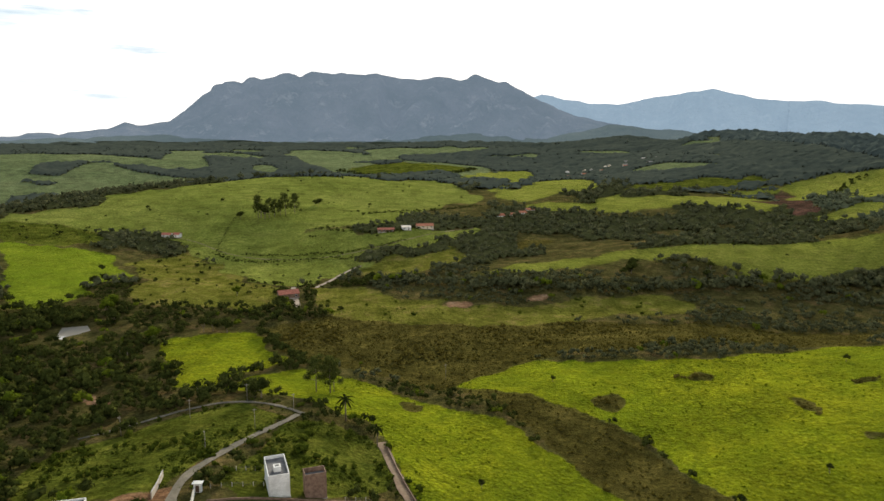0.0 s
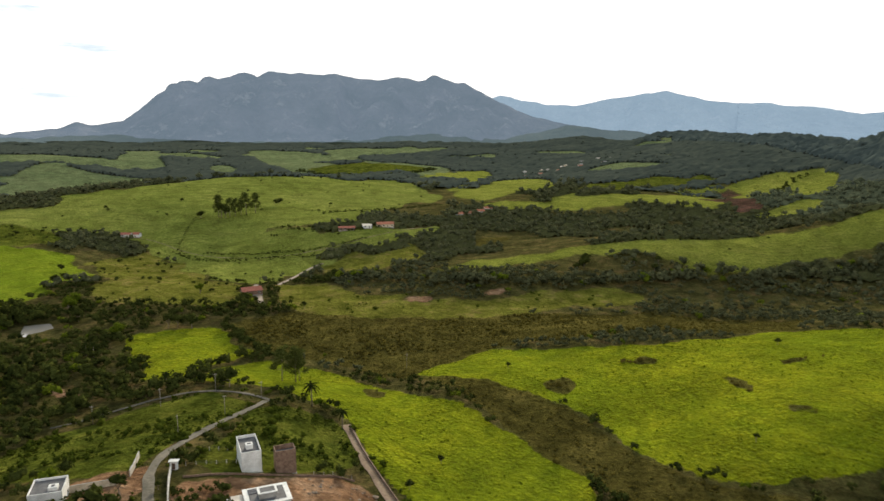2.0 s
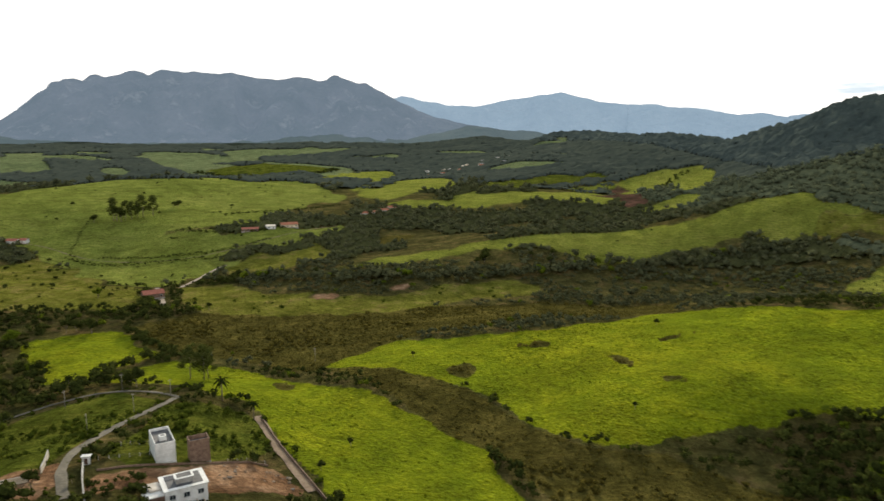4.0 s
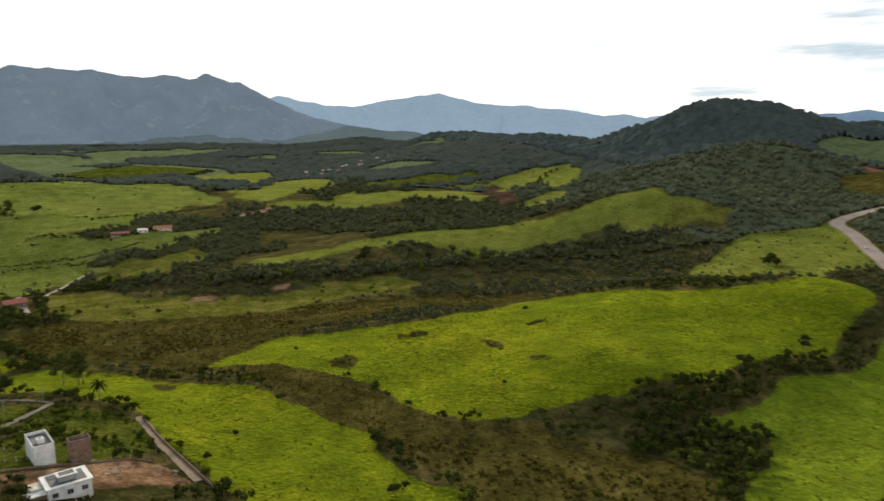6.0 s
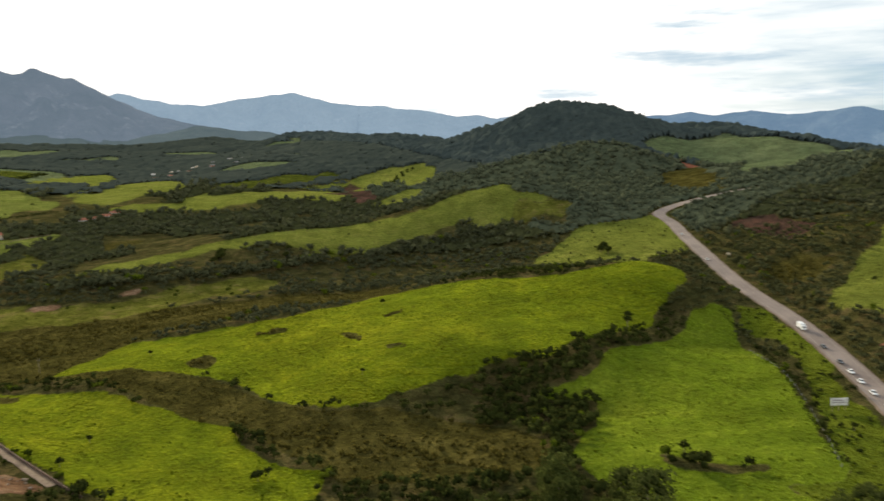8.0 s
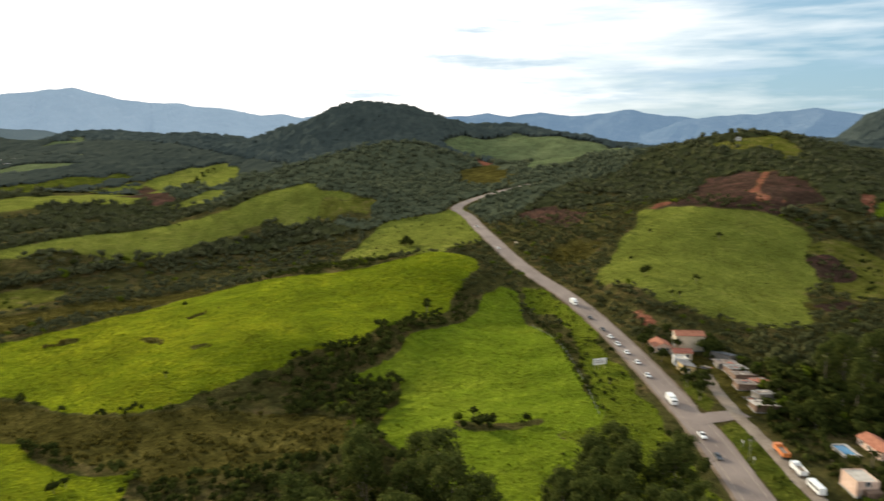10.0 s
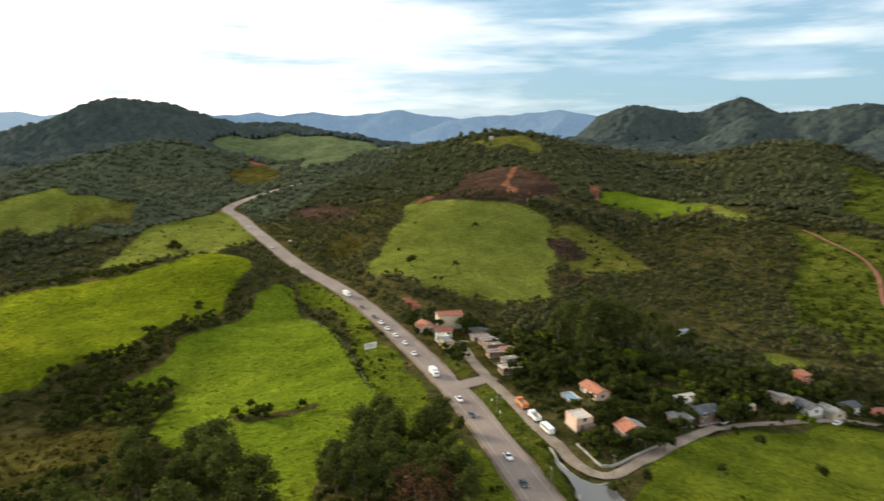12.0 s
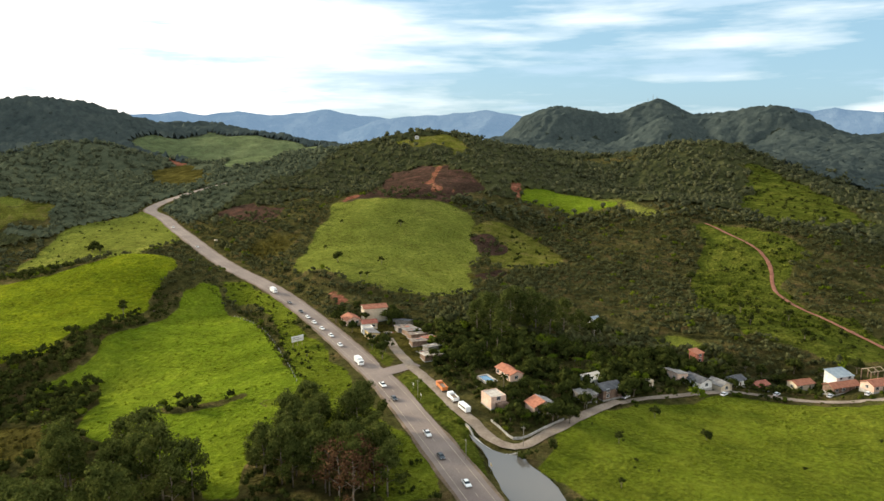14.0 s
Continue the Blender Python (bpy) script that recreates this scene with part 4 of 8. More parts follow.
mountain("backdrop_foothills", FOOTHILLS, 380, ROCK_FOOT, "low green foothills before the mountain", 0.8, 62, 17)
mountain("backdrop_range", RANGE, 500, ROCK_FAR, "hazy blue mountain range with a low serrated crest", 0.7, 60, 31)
mountain("backdrop_east_range", EAST_RANGE, 500, ROCK_EAST, "hills on the eastern skyline, glowing pale blue for haze", 0.6, 60, 61)
mountain("backdrop_spur", EAST_SPUR, 500, ROCK_EAST, "wooded spur in front of the far hills, glowing blue for haze", 0.6, 60, 91)

# ---- roads ----
def ribbon(name, line, offsets, lifts, mat, uneven=0.0, start=0.0, end=1.0):
    """A strip along a line: its cross-section given by sideways offsets and lifts."""
    c, d = line
    a, b = int(len(c) * start), max(2, int(math.ceil(len(c) * end)))
    c, d = c[a:b], d[a:b]
    nx, ny = d[:, 1], -d[:, 0]
    cols = []
    for k, (o, h) in enumerate(zip(offsets, lifts)):
        e = o
        if uneven and k in (0, len(offsets) - 1):
            e = o + (fractal(c[:, 0] * 3, c[:, 1] * 3, 20, 40 + k) - 0.5) * uneven
        cols.append(np.column_stack([c[:, 0] + nx * e, c[:, 1] + ny * e, c[:, 2] + h]))
    m, n = len(cols), len(c)
    v = np.concatenate(cols)
    i, j = np.meshgrid(np.arange(n - 1), np.arange(m - 1))
    i, j = i.ravel(), j.ravel()
    f = np.column_stack([j * n + i, j * n + i + 1, (j + 1) * n + i + 1, (j + 1) * n + i])
    me = mesh_from(name, v, f)
    me.materials.append(mat)
    return new(name, me)


def strip_paint(name, line, offset, width, lift, dash=0.0, gap=0.0, parent=None):
    """Road markings: one solid line, or dashes as separate flat pieces."""
    c, d = line
    s = np.concatenate([[0], np.cumsum(np.hypot(*np.diff(c[:, :2], axis=0).T))])
    spans = [(0, s[-1])] if not dash else [(a, a + dash) for a in np.arange(0, s[-1] - dash, dash + gap)]
    v, f = [], []
    for a, b in spans:
        t = np.linspace(a, b, max(2, int((b - a) / 5) + 1))
        x, y, z = (np.interp(t, s, c[:, k]) for k in range(3))
        dx, dy = np.interp(t, s, d[:, 0]), np.interp(t, s, d[:, 1])
        for q in range(len(t)):
            for o in (offset - width / 2, offset + width / 2):
                v.append((x[q] + dy[q] * o, y[q] - dx[q] * o, z[q] + lift))
            if q:
                k = len(v) - 4
                f.append((k, k + 2, k + 3, k + 1))
    me = mesh_from(name, v, f)
    me.materials.append(PAINT_LINE)
    ob = new(name, me)
    ob.parent = parent
    return ob


for _name, (_line, _w) in LINES.items():
    _h = _w / 2
    if _name == "highway":
        verge = ribbon("verge", _line, (-_h - 1.1, -_h, _h, _h + 1.1), (-0.12, 0.02, 0.02, -0.12), VERGE, 1.6)
        tagged(verge, "bare reddish soil verge along the asphalt road", "verge", kind="structure")
        hw = ribbon("road", _line, (-_h, -_h * 0.5, 0, _h * 0.5, _h), (0.05, 0.10, 0.13, 0.10, 0.05), ASPHALT, 0.5)
        tagged(hw, "two-lane worn grey-brown asphalt highway with faded lines", "road", kind="structure")
        strip_paint("edge_line", _line, -_h + 1.9, 0.22, 0.105, parent=hw)
        strip_paint("edge_line", _line, _h - 1.9, 0.22, 0.105, parent=hw)
        strip_paint("centre_line", _line, 0.0, 0.16, 0.155, 3.0, 5.0, parent=hw)
    else:
        _kind = {"side_road": (DIRT_PALE, "pale dusty side road past the village houses"), "village_lane": (DIRT_PALE, "narrow dusty lane between the houses and the meadow"), "lane": (LANE_GREY, "cracked grey paved lane with pale edges"), "upper_lane": (LANE_GREY, "narrow grey lane along the wooded slope"), "red_track": (DIRT_RED, "winding red earth track up a grassy slope"), "wall_lane": (LANE_BROWN, "stony dirt lane beside a long wall"), "junction": (ASPHALT, "grey asphalt junction between highway and side road"), "farm_track": (DIRT_PALE, "pale farm track across the pasture"), "farm_drive": (DIRT_PALE, "pale dirt drive to a farmhouse"), "valley_track": (VERGE, "faint dirt track along the foot of the hill")}[_name]
        ob = ribbon("road", _line, (-_h, -_h * 0.4, _h * 0.4, _h), (-0.05, 0.06, 0.06, -0.05), _kind[0], 1.4)
        tagged(ob, _kind[1], "road", kind="structure")

# ---- small kit for things with parts ----
def part(name, bm, mat, parent, label=""):
    """Links a bmesh as one mesh object under a thing or a part."""
    me = bpy.data.meshes.new(name)
    bm.to_mesh(me)
    bm.free()
    me.materials.append(mat)
    ob = new(name, me)
    ob.parent = parent
    if label:
        tagged(ob, label)
    return ob


def empty(name, m, label, category, group=""):
    ob = new(name)
    ob.empty_display_size = 0.5
    ob.matrix_world = m
    return tagged(ob, label, category, group)


def box(bm, x0, x1, y0, y1, z0, z1, bevel=0.0, m=None):
    v = [bm.verts.new((x, y, z)) for z in (z0, z1) for x, y in ((x0, y0), (x1, y0), (x1, y1), (x0, y1))]
    f = [bm.faces.new([v[i] for i in q]) for q in ((3, 2, 1, 0), (4, 5, 6, 7), (0, 1, 5, 4), (1, 2, 6, 5), (2, 3, 7, 6), (3, 0, 4, 7))]
    if bevel:
        g = bmesh.ops.bevel(bm, geom=list({e for q in f for e in q.edges}), offset=bevel, segments=1, affect="EDGES")
        v = list({w for q in g["faces"] for w in q.verts} | {w for w in v if w.is_valid})
    if m is not None:
        bmesh.ops.transform(bm, matrix=m, verts=v)
    return v


def new_box(*a, **k):
    bm = bmesh.new()
    box(bm, *a, **k)
    return bm


def tube(bm, pts, radii, sides=7, cap=True):
    """A tapered tube through points."""
    rings = []
    for k, (p, r) in enumerate(zip(pts, radii)):
        p = Vector(p)
        d = (Vector(pts[min(k + 1, len(pts) - 1)]) - Vector(pts[max(k - 1, 0)])).normalized()
        a = d.orthogonal().normalized() if abs(d.z) < 0.9 else Vector((1, 0, 0)).cross(d).normalized()
        b = d.cross(a)
        rings.append([bm.verts.new(p + (a * math.cos(t) + b * math.sin(t)) * r) for t in (2 * math.pi * i / sides for i in range(sides))])
    for q, w in zip(rings, rings[1:]):
        for i in range(sides):
            bm.faces.new((q[i], q[(i + 1) % sides], w[(i + 1) % sides], w[i])).smooth = True
    if cap:
        bm.faces.new(rings[-1])
        bm.faces.new(rings[0][::-1])
    return bm


# plain building surfaces
WHITE = weathered("white plaster", (0.52, 0.51, 0.485), (0.72, 0.71, 0.69), 0.5, 0.85, 4.0, 0.1)
CREAM = weathered("cream plaster", (0.52, 0.42, 0.30), (0.68, 0.57, 0.42), 0.5, 0.85, 4.0, 0.1)
PINK = weathered("pink plaster", (0.50, 0.34, 0.26), (0.66, 0.48, 0.38), 0.5, 0.85, 4.0, 0.1)
YELLOW = weathered("ochre plaster", (0.45, 0.32, 0.14), (0.62, 0.46, 0.22), 0.5, 0.85, 4.0, 0.1)
BRICK = weathered("raw brown brick", (0.13, 0.082, 0.058), (0.25, 0.165, 0.118), 0.9, 0.95, 7.0, 0.5)
BLOCK = weathered("grey block wall", (0.13, 0.115, 0.10), (0.25, 0.225, 0.20), 0.8, 0.95, 6.0, 0.4)
CONCRETE = weathered("stained concrete", (0.24, 0.225, 0.20), (0.42, 0.40, 0.37), 0.6, 0.9, 5.0, 0.2)
PALE_WALL = weathered("pale boundary wall", (0.30, 0.26, 0.205), (0.50, 0.455, 0.38), 0.7, 0.9, 5.0, 0.2)
TERRACOTTA = weathered("terracotta tiles", (0.26, 0.095, 0.055), (0.42, 0.175, 0.105), 0.9, 0.9, 8.0, 0.5)
RUST_TILE = weathered("weathered red tiles", (0.22, 0.075, 0.050), (0.38, 0.14, 0.095), 0.9, 0.9, 8.0, 0.5)
FIBRE = weathered("grey fibre cement sheet", (0.13, 0.12, 0.112), (0.30, 0.28, 0.262), 0.5, 0.85, 5.0, 0.3)
PATCH_ROOF = weathered("stained brown sheet roof", (0.12, 0.092, 0.076), (0.33, 0.265, 0.215), 0.55, 0.9, 3.0, 0.3)
DARK_ROOF = weathered("dark sheet roof", (0.055, 0.055, 0.060), (0.12, 0.12, 0.125), 0.5, 0.8, 5.0, 0.3)
PALE_ROOF = weathered("pale flat roof", (0.36, 0.32, 0.27), (0.54, 0.49, 0.43), 0.5, 0.85, 5.0, 0.2)
STEEL_ROOF = weathered("blue grey metal sheet", (0.20, 0.24, 0.27), (0.32, 0.36, 0.39), 0.4, 0.45, 3.0, 0.1)
SOLAR = weathered("dark panels", (0.02, 0.022, 0.03), (0.04, 0.045, 0.06), 1.0, 0.3, 3.0, 0)
TIMBER = weathered("bare timber", (0.34, 0.26, 0.17), (0.50, 0.41, 0.29), 0.8, 0.85, 6.0, 0.2)
WOOD_DARK = weathered("dark door wood", (0.07, 0.040, 0.025), (0.13, 0.080, 0.050), 0.8, 0.6, 6.0, 0.2)
FRAME = weathered("pale window frame", (0.5, 0.5, 0.48), (0.7, 0.7, 0.68), 1.0, 0.6, 5.0, 0)


def glass_material():
    n = Nodes("window glass", 0.08)
    n.color((0.025, 0.03, 0.035))
    n.b.inputs["Specular IOR Level"].default_value = 0.6
    return n.m


GLASS = glass_material()

# ---- woods, scrub and shrubs that nobody could count ----
RIDGE_FOOT = [(-63, 551), (-14, 531), (42, 513), (87, 519), (142, 512), (214, 515), (276, 507), (340, 516), (401, 476)]
HOUSE_GARDEN = [(-70, 168), (-50, 172), (-47, 160), (-66, 154)]
GARDENS = [(211, -28), (193, -42), (186, -49), (202, -62), (239, -80), (303, -154), (292, -189), (322, -196), (301, -104), (274, -54), (253, -19)]
GARDENS_NORTH = [(312, 87), (322, 72), (317, 49), (293, 20), (270, 0), (249, -20), (212, -30), (216, -21), (236, -5), (276, 17), (308, 45), (311, 63), (282, 62)]
HEDGE_WOOD = [(181, 204), (203, 188), (218, 172), (213, 157), (194, 138), (164, 114), (149, 116), (141, 136), (136, 146)]
GROVE_ROADSIDE = [(150, 33), (167, 31), (180, 22), (180, 6), (163, -10), (131, -26), (122, 17)]
GROVE_BELOW = [(113, 87), (125, 83), (131, 73), (125, 39), (120, 31), (75, 5), (45, 40)]


_p = (1 + 5**0.5) / 2
ICO_V = np.array([(-1, _p, 0), (1, _p, 0), (-1, -_p, 0), (1, -_p, 0), (0, -1, _p), (0, 1, _p), (0, -1, -_p), (0, 1, -_p), (_p, 0, -1), (_p, 0, 1), (-_p, 0, -1), (-_p, 0, 1)]) / math.hypot(1, _p)
ICO_F = np.array([(0, 11, 5), (0, 5, 1), (0, 1, 7), (0, 7, 10), (0, 10, 11), (1, 5, 9), (5, 11, 4), (11, 10, 2), (10, 7, 6), (7, 1, 8), (3, 9, 4), (3, 4, 2), (3, 2, 6), (3, 6, 8), (3, 8, 9), (4, 9, 5), (2, 4, 11), (6, 2, 10), (8, 6, 7), (9, 8, 1)])


def leaf_lumps(c, r, rng, flat=0.85, jag=0.42):
    """Uneven rounded leaf masses of radius r at c."""
    k = len(c)
    a = rng.uniform(0, 2 * math.pi, k)
    co, si = np.cos(a)[:, None], np.sin(a)[:, None]
    u = ICO_V[None] * (1 + rng.uniform(-jag, jag, (k, 12, 1)))
    x, y = u[:, :, 0] * co - u[:, :, 1] * si, u[:, :, 0] * si + u[:, :, 1] * co
    v = np.stack([x, y, u[:, :, 2] * flat], 2) * np.asarray(r)[:, None, None] + c[:, None]
    f = ICO_F[None] + 12 * np.arange(k)[:, None, None]
    return v.reshape(-1, 3), f.reshape(-1, 3)


def leaf_tris(c, n, size, rng):
    """Small three-cornered leaf sprays at c, facing n."""
    n = n / (np.linalg.norm(n, axis=1)[:, None] + 1e-9)
    a = np.cross(n, rng.normal(size=n.shape))
    a /= np.linalg.norm(a, axis=1)[:, None] + 1e-9
    b = np.cross(n, a)
    s = size[:, None]
    v = np.stack([c - a * s * 0.7 - b * s * 0.45, c + a * s * 0.7 - b * s * 0.45, c + b * s * rng.uniform(0.6, 1.1, (len(c), 1))], 1)
    return v.reshape(-1, 3)


def rounded(me, normals):
    """Lets loose leaves take the light of the crown that they stand on."""
    n = normals / (np.linalg.norm(normals, axis=1)[:, None] + 1e-9)
    me.normals_split_custom_set_from_vertices(n.tolist())


def canopies(name, x, y, z, r, h, sprays, mat, label, category, seed, base=0.3, lumps=4, spread=0.55, size=0.16, up=0.25):
    """One mesh of many crowns: each a few uneven leaf masses with leaf sprays standing out of them."""
    rng = np.random.RandomState(seed)
    m = len(x)
    lc = rng.normal(size=(m, lumps, 3))
    lc /= np.linalg.norm(lc, axis=2)[:, :, None]
    lc[:, :, 2] = abs(lc[:, :, 2]) * 0.9 - 0.15
    lr = rng.uniform(0.34, 0.58, (m, lumps)) if lumps > 2 else rng.uniform(0.5, 0.9, (m, lumps))
    half = h * (1 - base) * 0.5
    ctr = np.stack([x[:, None] + lc[:, :, 0] * spread * r[:, None], y[:, None] + lc[:, :, 1] * spread * r[:, None], (z + h * base)[:, None] + half[:, None] * (0.8 + lc[:, :, 2] * spread)], 2)
    rad = lr * r[:, None]
    squash = np.clip(half / r, 0.55, 1.1)
    v1, f1 = leaf_lumps(ctr.reshape(-1, 3), rad.ravel() * 0.76, rng, 0.9)
    t = np.repeat(np.arange(m), sprays)
    q = rng.randint(0, lumps, len(t))
    d = rng.normal(size=(len(t), 3))
    d[:, 2] += up
    d /= np.linalg.norm(d, axis=1)[:, None]
    c = ctr[t, q] + d * (rad[t, q] * rng.uniform(0.70, 1.20, len(t)))[:, None] * (1, 1, 0.9)
    v2 = leaf_tris(c, d + rng.normal(size=d.shape) * 0.7, 1.2 * size * r[t] * rng.uniform(0.6, 1.4, len(t)), rng)
    f2 = np.arange(len(v2)).reshape(-1, 3) + len(v1)
    me = mesh_from(name, np.vstack([v1, v2]), np.vstack([f1, f2]), True)
    tone = np.clip(rng.normal(0.5, 0.15, m), 0, 1)
    lump_tone = np.clip(tone[:, None] + rng.normal(0, 0.07, (m, lumps)), 0, 1)
    tint = np.concatenate([lump_tone.ravel().repeat(12), np.clip(lump_tone[t, q] + rng.normal(0.05, 0.12, len(t)), 0, 1).repeat(3)])
    col = np.column_stack([tint, tint, tint, np.ones(len(tint))]).astype(np.float32)
    me.color_attributes.new("tint", "FLOAT_COLOR", "POINT").data.foreach_set("color", col.ravel())
    crown = np.stack([x, y, z + h * (base + 0.1)], 1)
    lump_n = (v1 - np.repeat(ctr.reshape(-1, 3), 12, 0)) / rad.ravel().repeat(12)[:, None] + 0.8 * (v1 - crown.repeat(12 * lumps, 0)) / r.repeat(12 * lumps)[:, None]
    leaf_n = (v2 - ctr[t, q].repeat(3, 0)) / rad[t, q].repeat(3)[:, None] + 0.8 * (v2 - crown[t].repeat(3, 0)) / r[t].repeat(3)[:, None] + rng.normal(size=(len(t), 3)).repeat(3, 0) * 0.35
    rounded(me, np.vstack([lump_n, leaf_n]))
    me.materials.append(mat)
    return tagged(new(name, me), label, category, kind="stuff")


def polar_spots(r0, r1, step, grow, seed):
    """Jittered places over the seen sector, spaced by step, wider far off."""
    rng = np.random.RandomState(seed)
    xs, ys, ss = [], [], []
    r = r0
    while r < r1:
        s = max(step, grow * r)
        a = np.arange(radians(-40), radians(112), s / r)
        a = a + rng.uniform(-0.45, 0.45, len(a)) * s / r
        q = r + rng.uniform(-0.45, 0.45, len(a)) * s
        xs.append(-12 + q * np.sin(a)), ys.append(-45 + q * np.cos(a)), ss.append(np.full(len(a), s))
        r += s
    return np.concatenate(xs), np.concatenate(ys), np.concatenate(ss)


def off_road(x, y, margin):
    ok = np.ones(len(x), bool)
    for (c, d), w in LINES.values():
        for a, b in zip(c[:-1:2], c[1::2]):
            ok &= np.hypot(x - (a[0] + b[0]) / 2, y - (a[1] + b[1]) / 2) > w / 2 + margin + 3
    return ok


CLEAR = []  # x, y, radius kept free for houses, yards and water
CLEAR += [(-48, 192, 8.8), (-38, 164, 12.8), (-38, 191, 6.4), (-94, 165, 11.2), (-72, 178, 7.2), (306, 55, 8.0), (290, 58, 9.6), (278, 45, 7.2), (285, 33, 8.0), (270, 19, 8.8)]
CLEAR += [(250, 5, 7.2), (300, 37, 4.8), (233, -32, 12.5), (206, -37, 8.0), (208, -55, 8.0), (240, -76, 7.2), (231, -69, 4.8), (249, -70, 4.8), (270, -104, 6.4), (258, -93, 4.0)]
CLEAR += [(270, -116, 9.6), (299, -112, 4.0), (287, -129, 5.6), (295, -140, 5.6), (306, -159, 7.2), (306, -174, 9.6), (299, -188, 7.2), (361, -58, 5.6), (788, 210, 11.2), (441, 258, 5.6)]
CLEAR += [(-115, 494, 9.6), (-24, 709, 10.4), (-42, 698, 6.4), (-62, 692, 8.8), (74, 829, 5.6), (88, 845, 6.4), (62, 819, 4.8), (101, 866, 5.6), (-284, 711, 9.6), (-219, 402, 12.8)]
CLEAR += [(160, -54, 10.4), (170, -48, 7.2), (254, 74, 4.8), (150, -62, 9.6), (-150, 292, 8.8), (140, -70, 8.0)]
CLEAR += [(290, 28, 6), (278, 16, 7), (263, 8, 6), (262, -51, 9), (271, -62, 9), (254, -57, 5), (224, -43, 4)]
CLEAR += [(256, 25, 7), (247, 12, 5), (264, 29, 4)]
CLEAR += [(224, 6, 6), (215, -3, 7), (204, -13, 7), (192, -24, 7), (180, -33, 7), (166, -43, 7), (150, -56, 7), (250, 33, 9), (240, 24, 7)]



def free(x, y, margin=0.0):
    ok = np.ones(len(x), bool)
    for cx, cy, r in CLEAR:
        ok &= np.hypot(x - cx, y - cy) > r + margin
    return ok


def canopy(name, r0, r1, step, kinds, mat, label, seed, tall, gaps, rugged=1.0, smooth=False, x0=-9999, x1=9999, y0=-9999, y1=9999):
    """Closed woodland seen from afar: one uneven leafy sheet of tree tops, down to the ground at its edges."""
    rng = np.random.RandomState(seed)
    az = np.arange(radians(-40), radians(112), step)
    rad = np.geomspace(r0, r1, int(math.log(r1 / r0) / step))
    A, R = np.meshgrid(az, rad)
    A = A + rng.uniform(-0.4, 0.4, A.shape) * step
    R = R * (1 + rng.uniform(-0.4, 0.4, A.shape) * step)
    x, y = (-12 + R * np.sin(A)).ravel(), (-45 + R * np.cos(A)).ravel()
    wood = np.isin(cover(x, y), [KINDS.index(k) for k in kinds]) & (fractal(x, y, 120, 72) > np.where(x < 450, gaps + (0.17 if r1 < 1200 else 0.06), gaps)) & free(x, y)
    wood &= (x >= x0) & (x < x1) & (y >= y0) & (y < y1) & ~inside(FIELDS["far_grass_hill"][1], x, y)
    near = np.hypot(x, y) < 950
    wood[near] &= off_road(x[near], y[near], 2)
    cell = R.ravel() * step
    stand = fractal(x, y, 30, seed + 3)
    h = np.clip(tall * (0.3 + 1.1 * stand) * (0.8 + rugged * rng.uniform(-0.7, 0.7, len(x))) + rugged * cell * rng.uniform(-0.4, 0.6, len(x)), 0.3, 13)
    z = land(x, y) + np.where(wood, h, -0.6)
    nr, na = A.shape
    i, j = np.meshgrid(np.arange(na - 1), np.arange(nr - 1))
    a = (j * na + i).ravel()
    f = np.concatenate([np.column_stack([a, a + 1, a + na + 1]), np.column_stack([a, a + na + 1, a + na])])
    f = f[wood[f].sum(1) >= 2]
    used = np.unique(f)
    back = np.zeros(len(x), int)
    back[used] = np.arange(len(used))
    me = mesh_from(name, np.column_stack([x, y, z])[used], back[f], smooth)
    tint = np.clip(0.1 + 0.6 * stand + rng.normal(0, 0.12, len(x)), 0, 1)[used]
    col = np.column_stack([tint, tint, tint, np.ones(len(tint))]).astype(np.float32)
    me.color_attributes.new("tint", "FLOAT_COLOR", "POINT").data.foreach_set("color", col.ravel())
    me.materials.append(mat)
    return tagged(new(name, me), label, "trees", kind="stuff")


def in_poly(poly, rng):
    xs, ys = zip(*poly)
    while True:
        x, y = rng.uniform(min(xs), max(xs)), rng.uniform(min(ys), max(ys))
        if inside(poly, np.array([x]), np.array([y]))[0]:
            return x, y


def beside(points, reach, step, rng, both=True):
    """Scattered places along a line, up to reach metres off it."""
    c, d = along(points, step)
    o = rng.uniform(-reach, reach, len(c)) if both else rng.uniform(0, reach, len(c))
    j = rng.uniform(-step, step, len(c))
    return c[:, 0] + d[:, 1] * o + d[:, 0] * j, c[:, 1] - d[:, 0] * o + d[:, 1] * j


